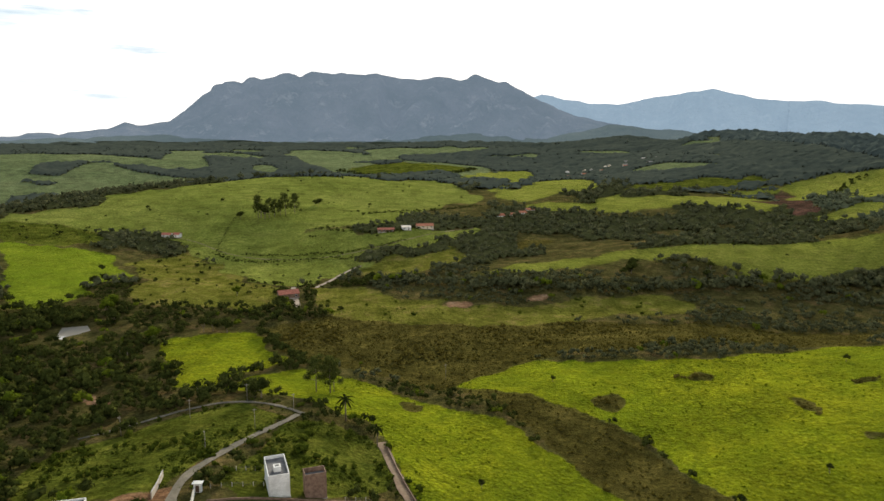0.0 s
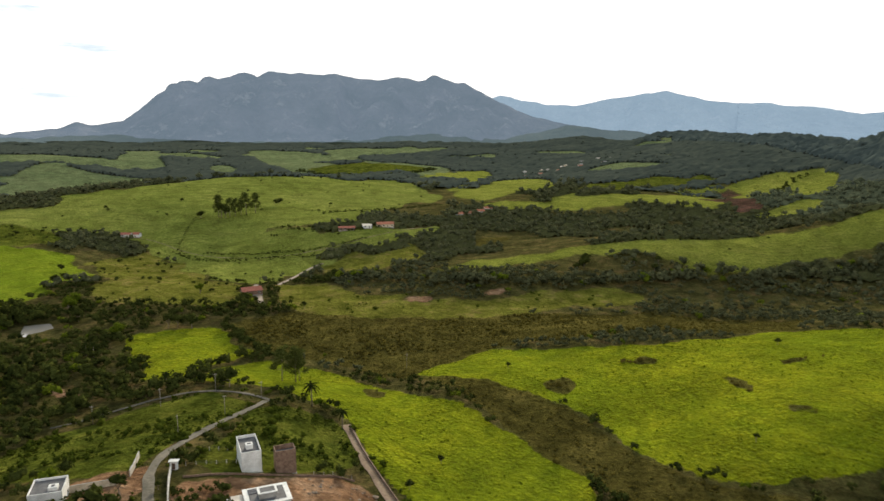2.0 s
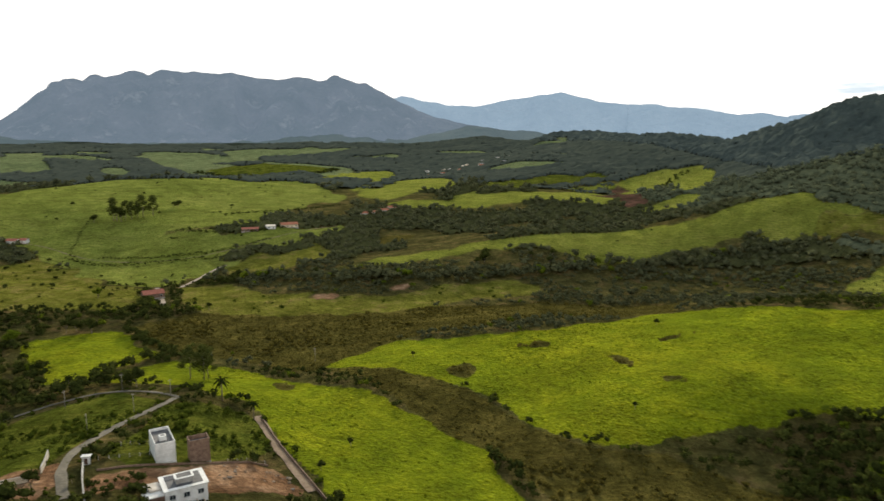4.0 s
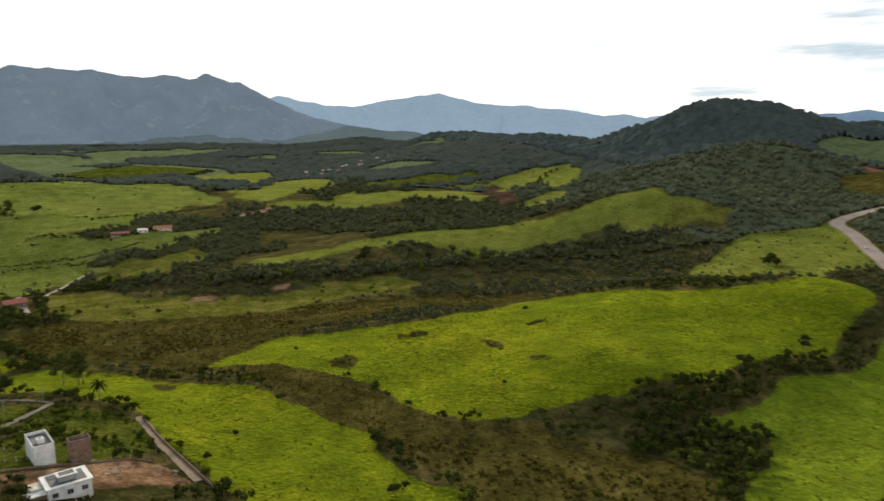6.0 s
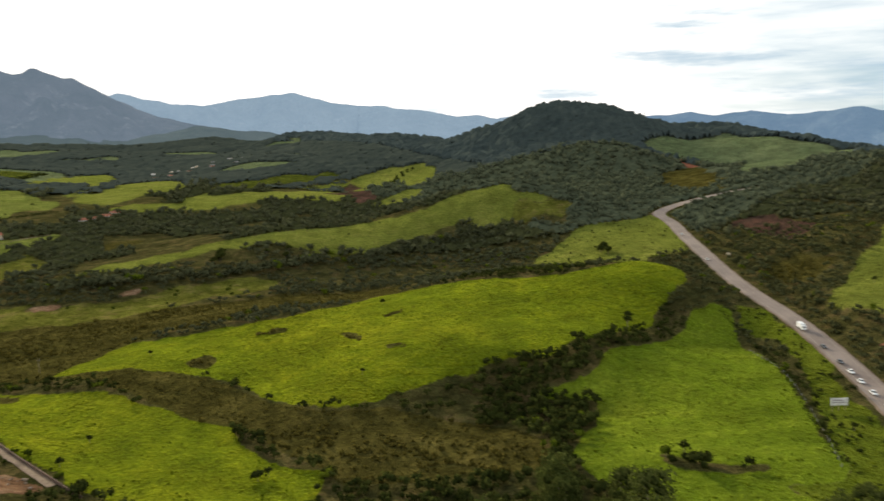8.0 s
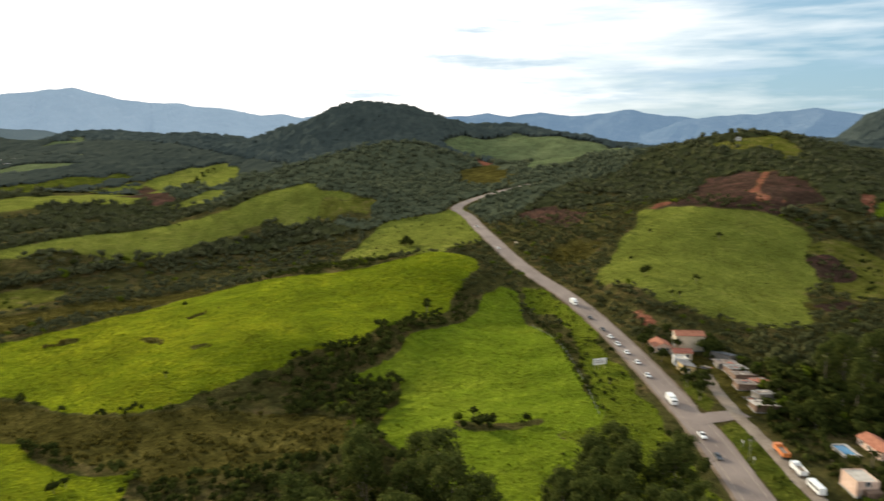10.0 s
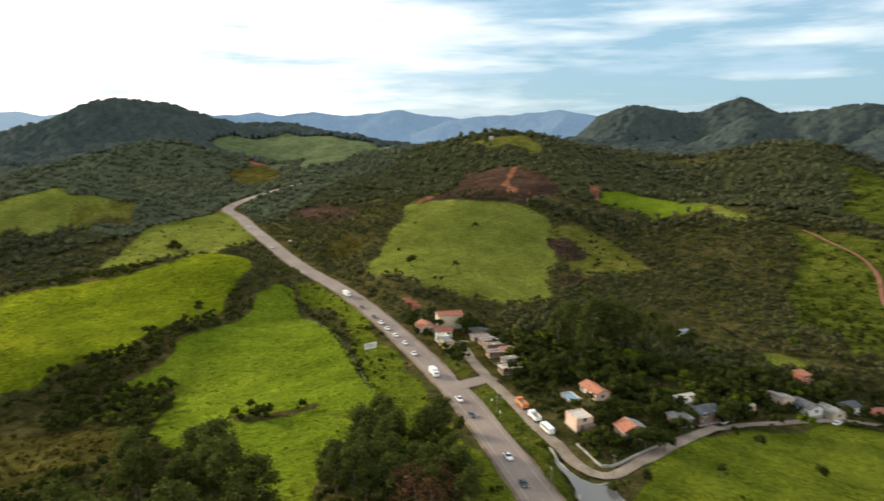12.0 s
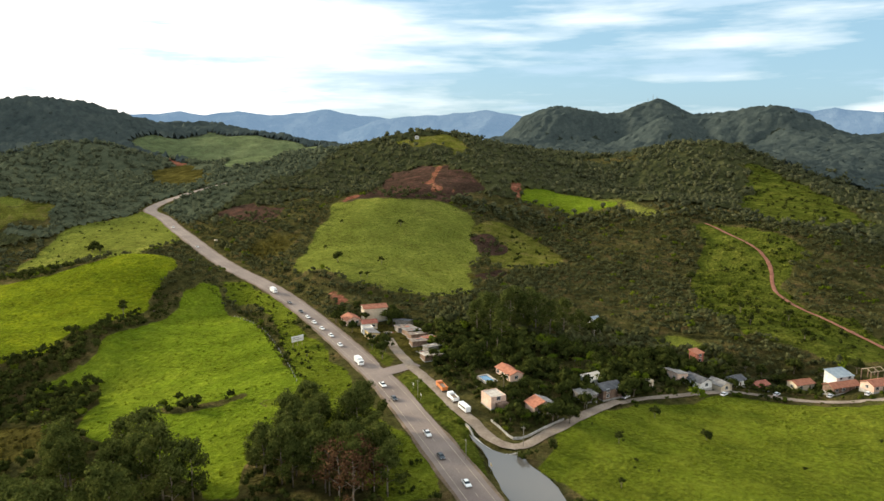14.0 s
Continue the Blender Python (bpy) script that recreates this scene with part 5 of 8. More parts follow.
def plant():
    rng = np.random.RandomState(77)
    f = KINDS.index
    # near and middle woods
    x, y, s = polar_spots(95, 620, 5.0, 0.0, 1)
    k = cover(x, y)
    keep = ((k == f("forest")) | ((k == f("red")) & (rng.rand(len(x)) < 0.45))) & off_road(x, y, 1.0) & free(x, y)
    dens = fractal(x, y, 45, 71)
    west = x < -75
    valley = (x < 330) & (y > 380)
    east = (x > 240) & (y < 330)
    bank = inside(HEDGE_WOOD, x, y)
    keep &= bank | np.where(valley, (dens > 0.50) | (rng.rand(len(x)) < 0.2), (dens > 0.38) | (rng.rand(len(x)) < 0.30) | (west & (y < 420)) | east)
    keep &= ~((x > -75) & (x < 10) & (y < 270) & (rng.rand(len(x)) < 0.5))
    keep &= bank | (rng.rand(len(x)) < np.where(west & (y < 480), 0.60, 0.86))
    x, y = x[keep], y[keep]
    ex, ey = beside(RIDGE_FOOT, 9, 2.2, rng)
    ok = off_road(ex, ey, 1)
    ex, ey = ex[ok], ey[ok]
    big = fractal(x, y, 60, 83) + rng.uniform(-0.22, 0.25, len(x))
    r = 1.1 + 2.2 * np.clip(big, 0, 1.1)
    r = np.where((x < -75) & (y < 480), r * 1.5, np.where(inside(HEDGE_WOOD, x, y), r * 1.3, r))
    r = np.where((x > 205) & (x < 345) & (y < 15) & (y > -125), r * 1.55, r)
    x, y, r = np.concatenate([x, ex]), np.concatenate([y, ey]), np.concatenate([r, rng.uniform(2.6, 5.6, len(ex))])
    h = r * rng.uniform(1.3, 2.2, len(x))
    z = land(x, y)
    pick = rng.rand(len(x))
    east = (x > 300) & (y < 330)
    # farther trees take the leaf colour that carries painted haze
    deep = (y > 330) & (x > -60)
    kinds = ((pick < 0.05), (pick >= 0.05) & east, (pick >= 0.05) & ~east & ~deep, (pick >= 0.05) & ~east & deep)
    for nm, sel, mat, lb, sp in zip(("young_woodland", "hill_scrub", "woodland", "ridge_woodland"), kinds, (LEAF_BRIGHT, LEAF_HILL, LEAF, LEAF_HAZE_VALLEY), ("lighter green young trees mixed into the woods", "olive green scrub trees covering the eastern slope", "dark green broadleaf trees and bushes in the hollows", "broadleaf trees along the foot of the ridges, greyed for haze"), (46, 32, 66, 46)):
        canopies(nm, x[sel], y[sel], z[sel], r[sel], h[sel], sp, mat, lb, "trees", 5, 0.05, 4, 0.78, 0.19)
    # far woods: closed canopy with single crowns standing out of it
    canopy("far_woods", 640, 1150, 0.0058, ("forest",), LEAF_HILL, "dense olive scrub under the trees on the hills behind the road", 6, 2.2, 0.28, 0.8, y1=320)
    canopy("valley_woods", 640, 1150, 0.0058, ("forest",), LEAF_HAZE, "woods over the hills beyond the valley, tinted blue-green for haze", 6, 2.2, 0.28, 0.35, x0=420, y0=320)
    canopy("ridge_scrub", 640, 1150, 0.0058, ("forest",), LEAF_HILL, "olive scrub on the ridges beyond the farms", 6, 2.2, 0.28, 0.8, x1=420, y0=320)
    canopy("distant_woods", 1120, 3000, 0.0045, ("forest", "hazed_floor"), LEAF_HAZE_GREY, "distant woods over the eastern hills, tinted grey-green for haze", 7, 6.5, 0.10, 1.0, True, 700)
    canopy("plain_woods", 1120, 3000, 0.0045, ("forest", "hazed_floor"), LEAF_HAZE_PLAIN, "woods over the far plain, tinted blue-green for haze", 8, 5.0, 0.20, 0.4, True, -9999, 700)
    x, y, s = polar_spots(600, 1170, 5.4, 0.0078, 4)
    keep = (cover(x, y) == f("forest")) & off_road(x, y, 2) & free(x, y) & (rng.rand(len(x)) < 0.5)
    keep &= fractal(x, y, 120, 72) > np.where(x < 450, 0.43, 0.25)
    x, y, s = x[keep], y[keep], s[keep]
    r = s * rng.uniform(0.32, 0.72, len(x))
    h = r * rng.uniform(1.4, 2.3, len(x)) + 1.0
    z = land(x, y) - 0.3
    dark = rng.rand(len(x)) < np.where(x < 450, 0.65, 0.3)
    hazy = (x > 420) & (y > 320)
    for nm, sel, mat, lb, sd in (("hazy_trees", hazy, LEAF_HAZE, "trees on the hills beyond the valley, tinted blue-green for haze", 23), ("valley_trees", dark & ~hazy, LEAF_HAZE_VALLEY, "broadleaf trees in the folds of the hills, lightened for haze", 21), ("hill_trees", ~dark & ~hazy, LEAF_HAZE_FAR, "olive trees over the wooded hills", 22)):
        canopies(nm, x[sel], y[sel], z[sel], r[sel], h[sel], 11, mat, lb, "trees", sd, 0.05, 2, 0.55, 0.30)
    x, y, s = polar_spots(1150, 2800, 6.0, 0.0095, 2)
    k = cover(x, y)
    d = np.hypot(x, y)
    keep = ((k == f("forest")) | ((k == f("hazed_floor")) & (rng.rand(len(x)) < 0.5)) | ((k == f("red")) & (rng.rand(len(x)) < 0.3))) & off_road(x, y, 2) & free(x, y)
    keep &= (fractal(x, y, 120, 72) > np.where(x < 450, 0.40, 0.2)) & (rng.rand(len(x)) < np.where(x > 700, 0.2, 0.14)) & ~inside(FIELDS["far_grass_hill"][1], x + 25, y) & ~inside(FIELDS["far_grass_hill"][1], x - 25, y)
    x, y, s, d = x[keep], y[keep], s[keep], d[keep]
    r = s * rng.uniform(0.20, 0.40, len(x))
    h = np.clip(r * rng.uniform(1.2, 2.0, len(x)), 2.5, 6) + 2.0
    z = land(x, y) - 0.4
    for nm, sel, mat, sd in (("distant_trees", x > 700, LEAF_HAZE_GREY, 7), ("plain_trees", x <= 700, LEAF_HAZE_PLAIN, 17)):
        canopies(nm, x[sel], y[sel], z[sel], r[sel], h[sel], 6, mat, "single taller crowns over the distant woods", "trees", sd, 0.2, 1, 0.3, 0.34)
    # wetland and rough-grass shrubs
    x, y, s = polar_spots(100, 620, 2.9, 0.0, 3)
    k = cover(x, y)
    wet = ((k == f("brown")) & (rng.rand(len(x)) < 0.6)) & off_road(x, y, 0) & free(x, y)
    xx, yy = x[wet], y[wet]
    lush = np.clip((fractal(xx, yy, 26, 91) - 0.42) * 4, 0, 1)
    r = rng.uniform(0.35, 0.8, len(xx)) + lush * rng.uniform(0, 1.3, len(xx))
    canopies("wetland_shrubs", xx, yy, land(xx, yy) - 0.15, r, r * rng.uniform(0.7, 1.3, len(xx)), 12, LEAF_SHRUB, "low brown-green shrubs and reeds in the wet hollow", "shrubs", 8, 0.0, 2, 0.6, 0.34)
    # thickets: clustered undergrowth in rough grass, hedges along lanes and walls
    x, y, s = polar_spots(100, 560, 1.7, 0.0, 13)
    k = cover(x, y)
    thick = fractal(x, y, 19, 92, 5)
    odds = np.where(k == f("rough"), np.clip((thick - 0.43) * 5, 0.02, 0.7), np.where(k == f("olive"), np.clip((thick - 0.60) * 4, 0.004, 0.3), 0))
    odds = np.where(np.hypot(x, y) > 360, odds * 0.5, odds)
    rough = (rng.rand(len(x)) < odds) & free(x, y)
    rough[rough] &= off_road(x[rough], y[rough], -2.4)
    xx, yy = [x[rough]], [y[rough]]
    for name, reach, step in (("lane", 3.6, 1.1), ("upper_lane", 3.4, 0.9), ("wall_lane", 3.0, 1.3), ("village_lane", 4.6, 0.8)):
        hx, hy = beside(LINES[name][0][0][:, :2], LINES[name][1] / 2 + reach, step, rng)
        ok = off_road(hx, hy, -1.9) & free(hx, hy)
        xx.append(hx[ok]), yy.append(hy[ok])
    xx, yy = np.concatenate(xx), np.concatenate(yy)
    r = rng.uniform(0.24, 0.5, len(xx)) + rng.uniform(0, 1.1, len(xx)) ** 6
    canopies("undergrowth", xx, yy, land(xx, yy) - 0.1, r, r * rng.uniform(0.8, 1.4, len(xx)), 12, LEAF_BUSH, "thick dark undergrowth and bushes in rough grass", "bushes", 9, 0.0, 2, 0.6, 0.30)
    # gardens and yards of the village
    x, y, s = polar_spots(180, 380, 2.5, 0.0, 19)
    ok = (inside(HOUSE_GARDEN, x, y) | inside(GARDENS, x, y) | inside(GARDENS_NORTH, x, y)) & (rng.rand(len(x)) < 0.72) & free(x, y, -3.0) & off_road(x, y, -1.6)
    xx, yy = x[ok], y[ok]
    r = rng.uniform(0.6, 1.5, len(xx)) + rng.uniform(0, 1, len(xx)) ** 3 * 1.6
    canopies("garden_growth", xx, yy, land(xx, yy) - 0.1, r, r * rng.uniform(1.1, 1.9, len(xx)), 34, LEAF, "dense garden shrubs and small trees between the houses", "bushes", 15, 0.0, 3, 0.7, 0.24)
    # hedges along old field lines
    lines = (([(-136, 728), (-112, 711), (-81, 692), (-53, 691), (-20, 708)], 1.7, 5), ([(-199, 669), (-157, 652), (-124, 648), (-92, 646), (-61, 653), (-41, 669)], 1.1, 2.5), ([(-230, 679), (-205, 652), (-180, 639), (-142, 634), (-100, 629), (-69, 629)], 1.2, 4), ([(-241, 1533), (-166, 1421), (-76, 1300), (5, 1394), (62, 1558)], 4.2, 8), ([(-234, 766), (-233, 735), (-231, 709), (-231, 690)], 0.45, 1.5), ([(458, 851), (520, 950), (566, 1021), (604, 1060), (638, 1079)], 3.0, 7), ([(-100, 799), (-64, 834), (-17, 866), (40, 904)], 1.4, 6), ([(327, 181), (318, 154), (266, 100), (238, 74), (210, 49)], 0.6, 1.6))
    hx, hy, hr = [], [], []
    for line, size, reach in lines:
        lx, ly = beside(line, reach, size * 0.9, rng)
        hx.append(lx), hy.append(ly), hr.append(size * rng.uniform(0.5, 1.2, len(lx)))
    xx, yy, r = np.concatenate(hx), np.concatenate(hy), np.concatenate(hr)
    canopies("field_hedges", xx, yy, land(xx, yy) - 0.15, r, r * rng.uniform(1.0, 1.6, len(xx)), 22, LEAF, "dark bushy hedges along the field edges", "hedge", 44, 0.0, 3, 0.6, 0.26)
    # single bushes on the grazed slopes
    bx, by, br = [], [], []
    pick = random.Random(5)
    for field, n, big in (("track_pasture", 260, 1.9), ("steep_pasture", 170, 2.6), ("hill_field", 26, 1.0), ("scrub_clearing", 70, 1.8), ("big_pasture", 70, 2.2), ("valley_pasture", 34, 2.0), ("brown_valley", 46, 2.6), ("upper_field_e", 14, 2.4), ("rough_foot", 40, 2.4), ("village_meadow", 46, 0.9), ("roadside_grass", 230, 1.3), ("bamboo_field", 150, 1.2), ("landslide", 60, 1.6), ("second_ridge", 30, 1.3)):
        for _ in range(n):
            q = in_poly(FIELDS[field][1], pick)
            bx.append(q[0]), by.append(q[1]), br.append(big * (0.35 + 0.85 * pick.random() ** 2))
    xx, yy, r = np.array(bx), np.array(by), np.array(br)
    ok = off_road(xx, yy, 0.5) & free(xx, yy)
    xx, yy, r = xx[ok], yy[ok], r[ok]
    canopies("pasture_bushes", xx, yy, land(xx, yy) - 0.15, r, r * np.random.RandomState(6).uniform(1.0, 1.7, len(xx)), 30, LEAF, "scattered dark bushes on the grazed slopes", "bushes", 33, 0.0, 3, 0.6, 0.26)
    x, y, s = polar_spots(100, 560, 1.7, 0.0, 13)
    tuft = (((k == f("meadow")) | (k == f("pasture")) | (k == f("lush")) | (k == f("fresh"))) & (rng.rand(len(x)) < 0.11) & (fractal(x, y, 40, 95) > 0.44)) & free(x, y)
    tuft[tuft] &= off_road(x[tuft], y[tuft], 0)
    xx, yy = x[tuft], y[tuft]
    r = rng.uniform(0.22, 0.65, len(xx))
    canopies("grass_tufts", xx, yy, land(xx, yy) - 0.1, r, r * 0.8, 8, LEAF_TUFT, "coarse grass tufts standing out of the pasture", "grass", 10, 0.0, 1, 0.2, 0.55)


plant()

# ---- houses ----
def window(parent, x, y, z, w, h, side):
    """A framed pane set on a wall face; side is the outward direction (radians)."""
    m = Matrix.Translation((x, y, z)) @ Matrix.Rotation(side, 4, "Z")
    bm = bmesh.new()
    t = 0.08
    for a, b, c, d in ((-w / 2 - t, -w / 2, -t, h + t), (w / 2, w / 2 + t, -t, h + t), (-w / 2, w / 2, -t, 0), (-w / 2, w / 2, h, h + t)):
        box(bm, -0.04, 0.09, a, b, c, d, m=m)
    box(bm, -0.04, 0.07, -0.03, 0.03, 0, h, m=m)
    win = part("window", bm, FRAME, parent)
    part("pane", new_box(-0.03, 0.03, -w / 2, w / 2, 0, h, m=m), GLASS, win)
    part("sill", new_box(-0.03, 0.18, -w / 2 - 0.12, w / 2 + 0.12, -0.16, -0.085, m=m), CONCRETE, win)


def openings(parent, w, d, storeys, sh, sides, door_side=0):
    """Windows on the given sides, spread along each wall, and one door."""
    for s in sides:
        wide, half = (w, d / 2) if s % 2 == 0 else (d, w / 2)
        ang = -math.pi / 2 + s * math.pi / 2
        n = max(1, int(wide / 3.6))
        for k in range(storeys):
            for i in range(n):
                o = (i + 0.5) / n * wide - wide / 2
                px = math.cos(ang) * half - math.sin(ang) * o
                py = math.sin(ang) * half + math.cos(ang) * o
                if k == 0 and s == door_side and i == n // 2:
                    m = Matrix.Translation((px, py, 0)) @ Matrix.Rotation(ang, 4, "Z")
                    dr = part("door", new_box(-0.03, 0.06, -0.48, 0.48, 0.05, 2.1, bevel=0.02, m=m), WOOD_DARK, parent)
                    part("door_handle", new_box(0.06, 0.12, 0.32, 0.40, 1.0, 1.06, m=m), FRAME, dr)
                else:
                    window(parent, px, py, k * sh + 1.05, min(1.5, wide / n * 0.5), 1.3, ang)


def gable(bm, w, d, z, rise, over=0.5, thick=0.14, side=0):
    """One roof slope (side 0 or 1), ridge along x, with ribs down the slope."""
    sg = -1 if side == 0 else 1
    x0, x1 = -w / 2 - over, w / 2 + over
    run = d / 2 + over
    drop = rise * run / (d / 2)
    n = max(4, int((x1 - x0) / 0.55))
    top, bot, t2, b2 = [], [], [], []
    for i in range(n + 1):
        x = x0 + (x1 - x0) * i / n
        lift = 0.05 if i % 2 else 0.0
        top.append(bm.verts.new((x, 0, z + rise + thick + lift)))
        bot.append(bm.verts.new((x, sg * run, z + rise - drop + thick + lift)))
        t2.append(bm.verts.new((x, 0, z + rise)))
        b2.append(bm.verts.new((x, sg * run, z + rise - drop)))
    for i in range(n):
        for q in ((top[i], bot[i], bot[i + 1], top[i + 1]), (t2[i], t2[i + 1], b2[i + 1], b2[i]), (bot[i], b2[i], b2[i + 1], bot[i + 1]), (top[i], top[i + 1], t2[i + 1], t2[i])):
            bm.faces.new(q if sg < 0 else q[::-1])
    for i in (0, n):
        bm.faces.new((top[i], t2[i], b2[i], bot[i]))
    return bm


def house(name, label, x, y, yaw, w, d, h, wall, roof_mat, roof="gable", storeys=1, sides=(0, 1, 2, 3), rise=None, door_side=0, group="village houses", z=None, category="house"):
    """A house: walls, roof slopes or slab with parapet, windows with panes, a door."""
    c, s = math.cos(radians(yaw)), math.sin(radians(yaw))
    zs = [level(x + c * a * w / 2 - s * b * d / 2, y + s * a * w / 2 + c * b * d / 2) for a in (-1, 1) for b in (-1, 1)]
    base = sum(zs) / 4 if z is None else z
    ob = empty(name, pose(x, y, base, 0, 0, yaw), label, category, group)
    low = min(zs) - base - 1.2
    part("foundation", new_box(-w / 2 - 0.15, w / 2 + 0.15, -d / 2 - 0.15, d / 2 + 0.15, low, 0.12), CONCRETE, ob)
    sh = h / storeys
    if roof == "gable":
        rise = rise or d * 0.2
        bm = bmesh.new()
        v = [bm.verts.new((a * w / 2, b * d / 2, q)) for q in (0.12, h) for a, b in ((-1, -1), (1, -1), (1, 1), (-1, 1))]
        r = [bm.verts.new((a * w / 2, 0, h + rise)) for a in (-1, 1)]
        for q in ((v[0], v[1], v[5], v[4]), (v[2], v[3], v[7], v[6]), (v[1], v[2], v[6], r[1], v[5]), (v[3], v[0], v[4], r[0], v[7]), (v[3], v[2], v[1], v[0])):
            bm.faces.new(q)
        part("wall", bm, wall, ob)
        for k in (0, 1):
            part("roof", gable(bmesh.new(), w, d, h, rise, side=k), roof_mat, ob)
        part("ridge", new_box(-w / 2 - 0.5, w / 2 + 0.5, -0.16, 0.16, h + rise + 0.12, h + rise + 0.26, bevel=0.04), roof_mat, ob)
    elif roof == "shed":
        rise = rise or 0.9
        bm = bmesh.new()
        v = [bm.verts.new((a * w / 2, b * d / 2, q)) for q, a, b in ((0.12, -1, -1), (0.12, 1, -1), (0.12, 1, 1), (0.12, -1, 1), (h, -1, -1), (h, 1, -1), (h + rise, 1, 1), (h + rise, -1, 1))]
        for q in ((3, 2, 1, 0), (0, 1, 5, 4), (1, 2, 6, 5), (2, 3, 7, 6), (3, 0, 4, 7)):
            bm.faces.new([v[i] for i in q])
        part("wall", bm, wall, ob)
        sl = rise / d
        n = max(3, int(w / 0.6))
        bm = bmesh.new()
        rows = []
        for i in range(n + 1):
            a = -w / 2 - 0.4 + (w + 0.8) * i / n
            lift = 0.06 * (i % 2)
            y0, y1, z0, z1 = -d / 2 - 0.4, d / 2 + 0.4, h - 0.4 * sl + 0.02, h + rise + 0.4 * sl + 0.02
            rows.append([bm.verts.new(p) for p in ((a, y0, z0), (a, y1, z1), (a, y1, z1 + 0.1 + lift), (a, y0, z0 + 0.1 + lift))])
        for p, q in zip(rows, rows[1:]):
            for k in range(4):
                bm.faces.new((p[k], p[(k + 1) % 4], q[(k + 1) % 4], q[k]))
        bm.faces.new(rows[0][::-1])
        bm.faces.new(rows[-1])
        bmesh.ops.recalc_face_normals(bm, faces=bm.faces)
        part("roof", bm, roof_mat, ob)
    else:
        part("wall", new_box(-w / 2, w / 2, -d / 2, d / 2, 0.12, h), wall, ob)
        part("roof", new_box(-w / 2 + 0.2, w / 2 - 0.2, -d / 2 + 0.2, d / 2 - 0.2, h, h + 0.06), roof_mat, ob)
        for a, b, e, f in ((-w / 2, w / 2, -d / 2, -d / 2 + 0.2), (-w / 2, w / 2, d / 2 - 0.2, d / 2), (-w / 2, -w / 2 + 0.2, -d / 2 + 0.2, d / 2 - 0.2), (w / 2 - 0.2, w / 2, -d / 2 + 0.2, d / 2 - 0.2)):
            part("parapet", new_box(a, b, e, f, h, h + (rise or 0.5)), wall, ob)
    openings(ob, w, d, storeys, sh, sides, door_side)
    return ob


def estate():
    """The lots on the near rise: a tall white shell, a brick shell and two modern houses."""
    yaw = 20
    a = house("house", "tall narrow white plastered house with a dark sunken flat roof", -48.7, 192.2, yaw, 5.8, 12.6, 6.0, WHITE, DARK_ROOF, "flat", 2, (1,), 1.0, 1, "houses on the rise", z=20.0)
    hatch = part("roof_hatch", new_box(-1.0, 1.0, -2.6, -0.4, 6.06, 7.5, bevel=0.03), WHITE, a)
    # flat dark plate, coloured like the shade inside an open hatch
    part("hatch_opening", new_box(-0.6, 0.6, -2.0, -0.9, 7.5, 7.53), DARK_ROOF, hatch)
    # a dark slab inside the parapet stands in for the shaded, open interior
    house("house", "roofless brown brick house shell beside a white house", -37.8, 191.6, yaw, 6.0, 4.4, 6.4, BRICK, DARK_ROOF, "flat", 2, (), 1.5, 0, "houses on the rise", z=17.8)
    m = house("house", "white modern house with stepped flat roofs and dark panels", -37.5, 163.5, yaw, 11.0, 9.0, 6.3, WHITE, DARK_ROOF, "flat", 2, (0, 1, 3), 0.55, 0, "houses on the rise", z=18.8)
    box_ = part("roof_block", new_box(-2.2, 2.2, -2.2, 0.9, 7.05, 8.6, bevel=0.03), CONCRETE, m)
    part("coping", new_box(-2.5, 2.5, -2.5, 1.2, 8.6, 8.8), WHITE, box_)
    part("coping_well", new_box(-1.9, 1.9, -1.9, 0.6, 8.8, 8.83), DARK_ROOF, box_)
    for k in range(4):
        for j in range(2):
            part("roof_panel", new_box(-4.6 + k * 1.1, -3.6 + k * 1.1, 1.4 + j * 1.35, 2.65 + j * 1.35, 7.11, 7.18), SOLAR, m, "dark roof panel")
    wing = part("side_wing", new_box(-10.2, -5.5, -3.2, 3.0, -0.5, 5.5), BRICK, m, "unplastered brick side wing")
    part("wing_roof", new_box(-10.8, -5.5, -3.9, 3.6, 5.5, 5.85, bevel=0.03), WHITE, wing)
    part("wing_slab", new_box(-9.0, -5.95, -1.0, 3.6, 5.85, 6.4, bevel=0.03), PALE_ROOF, wing)
    part("eave_slab", new_box(-5.9, 5.9, -4.9, 4.9, 6.86, 7.05, bevel=0.02), WHITE, m, "broad white roof edge slab")
    part("roof_well", new_box(-4.6, 4.6, -3.6, 3.6, 7.05, 7.09), DARK_ROOF, m)
    part("front_terrace", new_box(-5.0, 5.4, -9.0, -4.5, -0.8, 0.3), CONCRETE, m)
    for k in range(6):
        part("pergola_beam", new_box(-4.4 + k * 1.7, -4.2 + k * 1.7, -7.4, -4.52, 2.7, 2.9), TIMBER, m)
    n = house("house", "white modern house with grey flat roof and framed edge", -94.0, 164.5, 16, 8.0, 9.0, 4.6, WHITE, DARK_ROOF, "flat", 1, (0, 1), 0.6, 0, "houses on the rise", z=24.0)
    tank = part("roof_box", new_box(0.4, 2.6, -2.6, -0.4, 4.66, 5.6, bevel=0.03), WHITE, n)
    bm = bmesh.new()
    tube(bm, [(1.5, -1.5, 5.6), (1.5, -1.5, 5.75)], [0.5, 0.5], 14)
    part("tank_lid", bm, DARK_ROOF, tank)


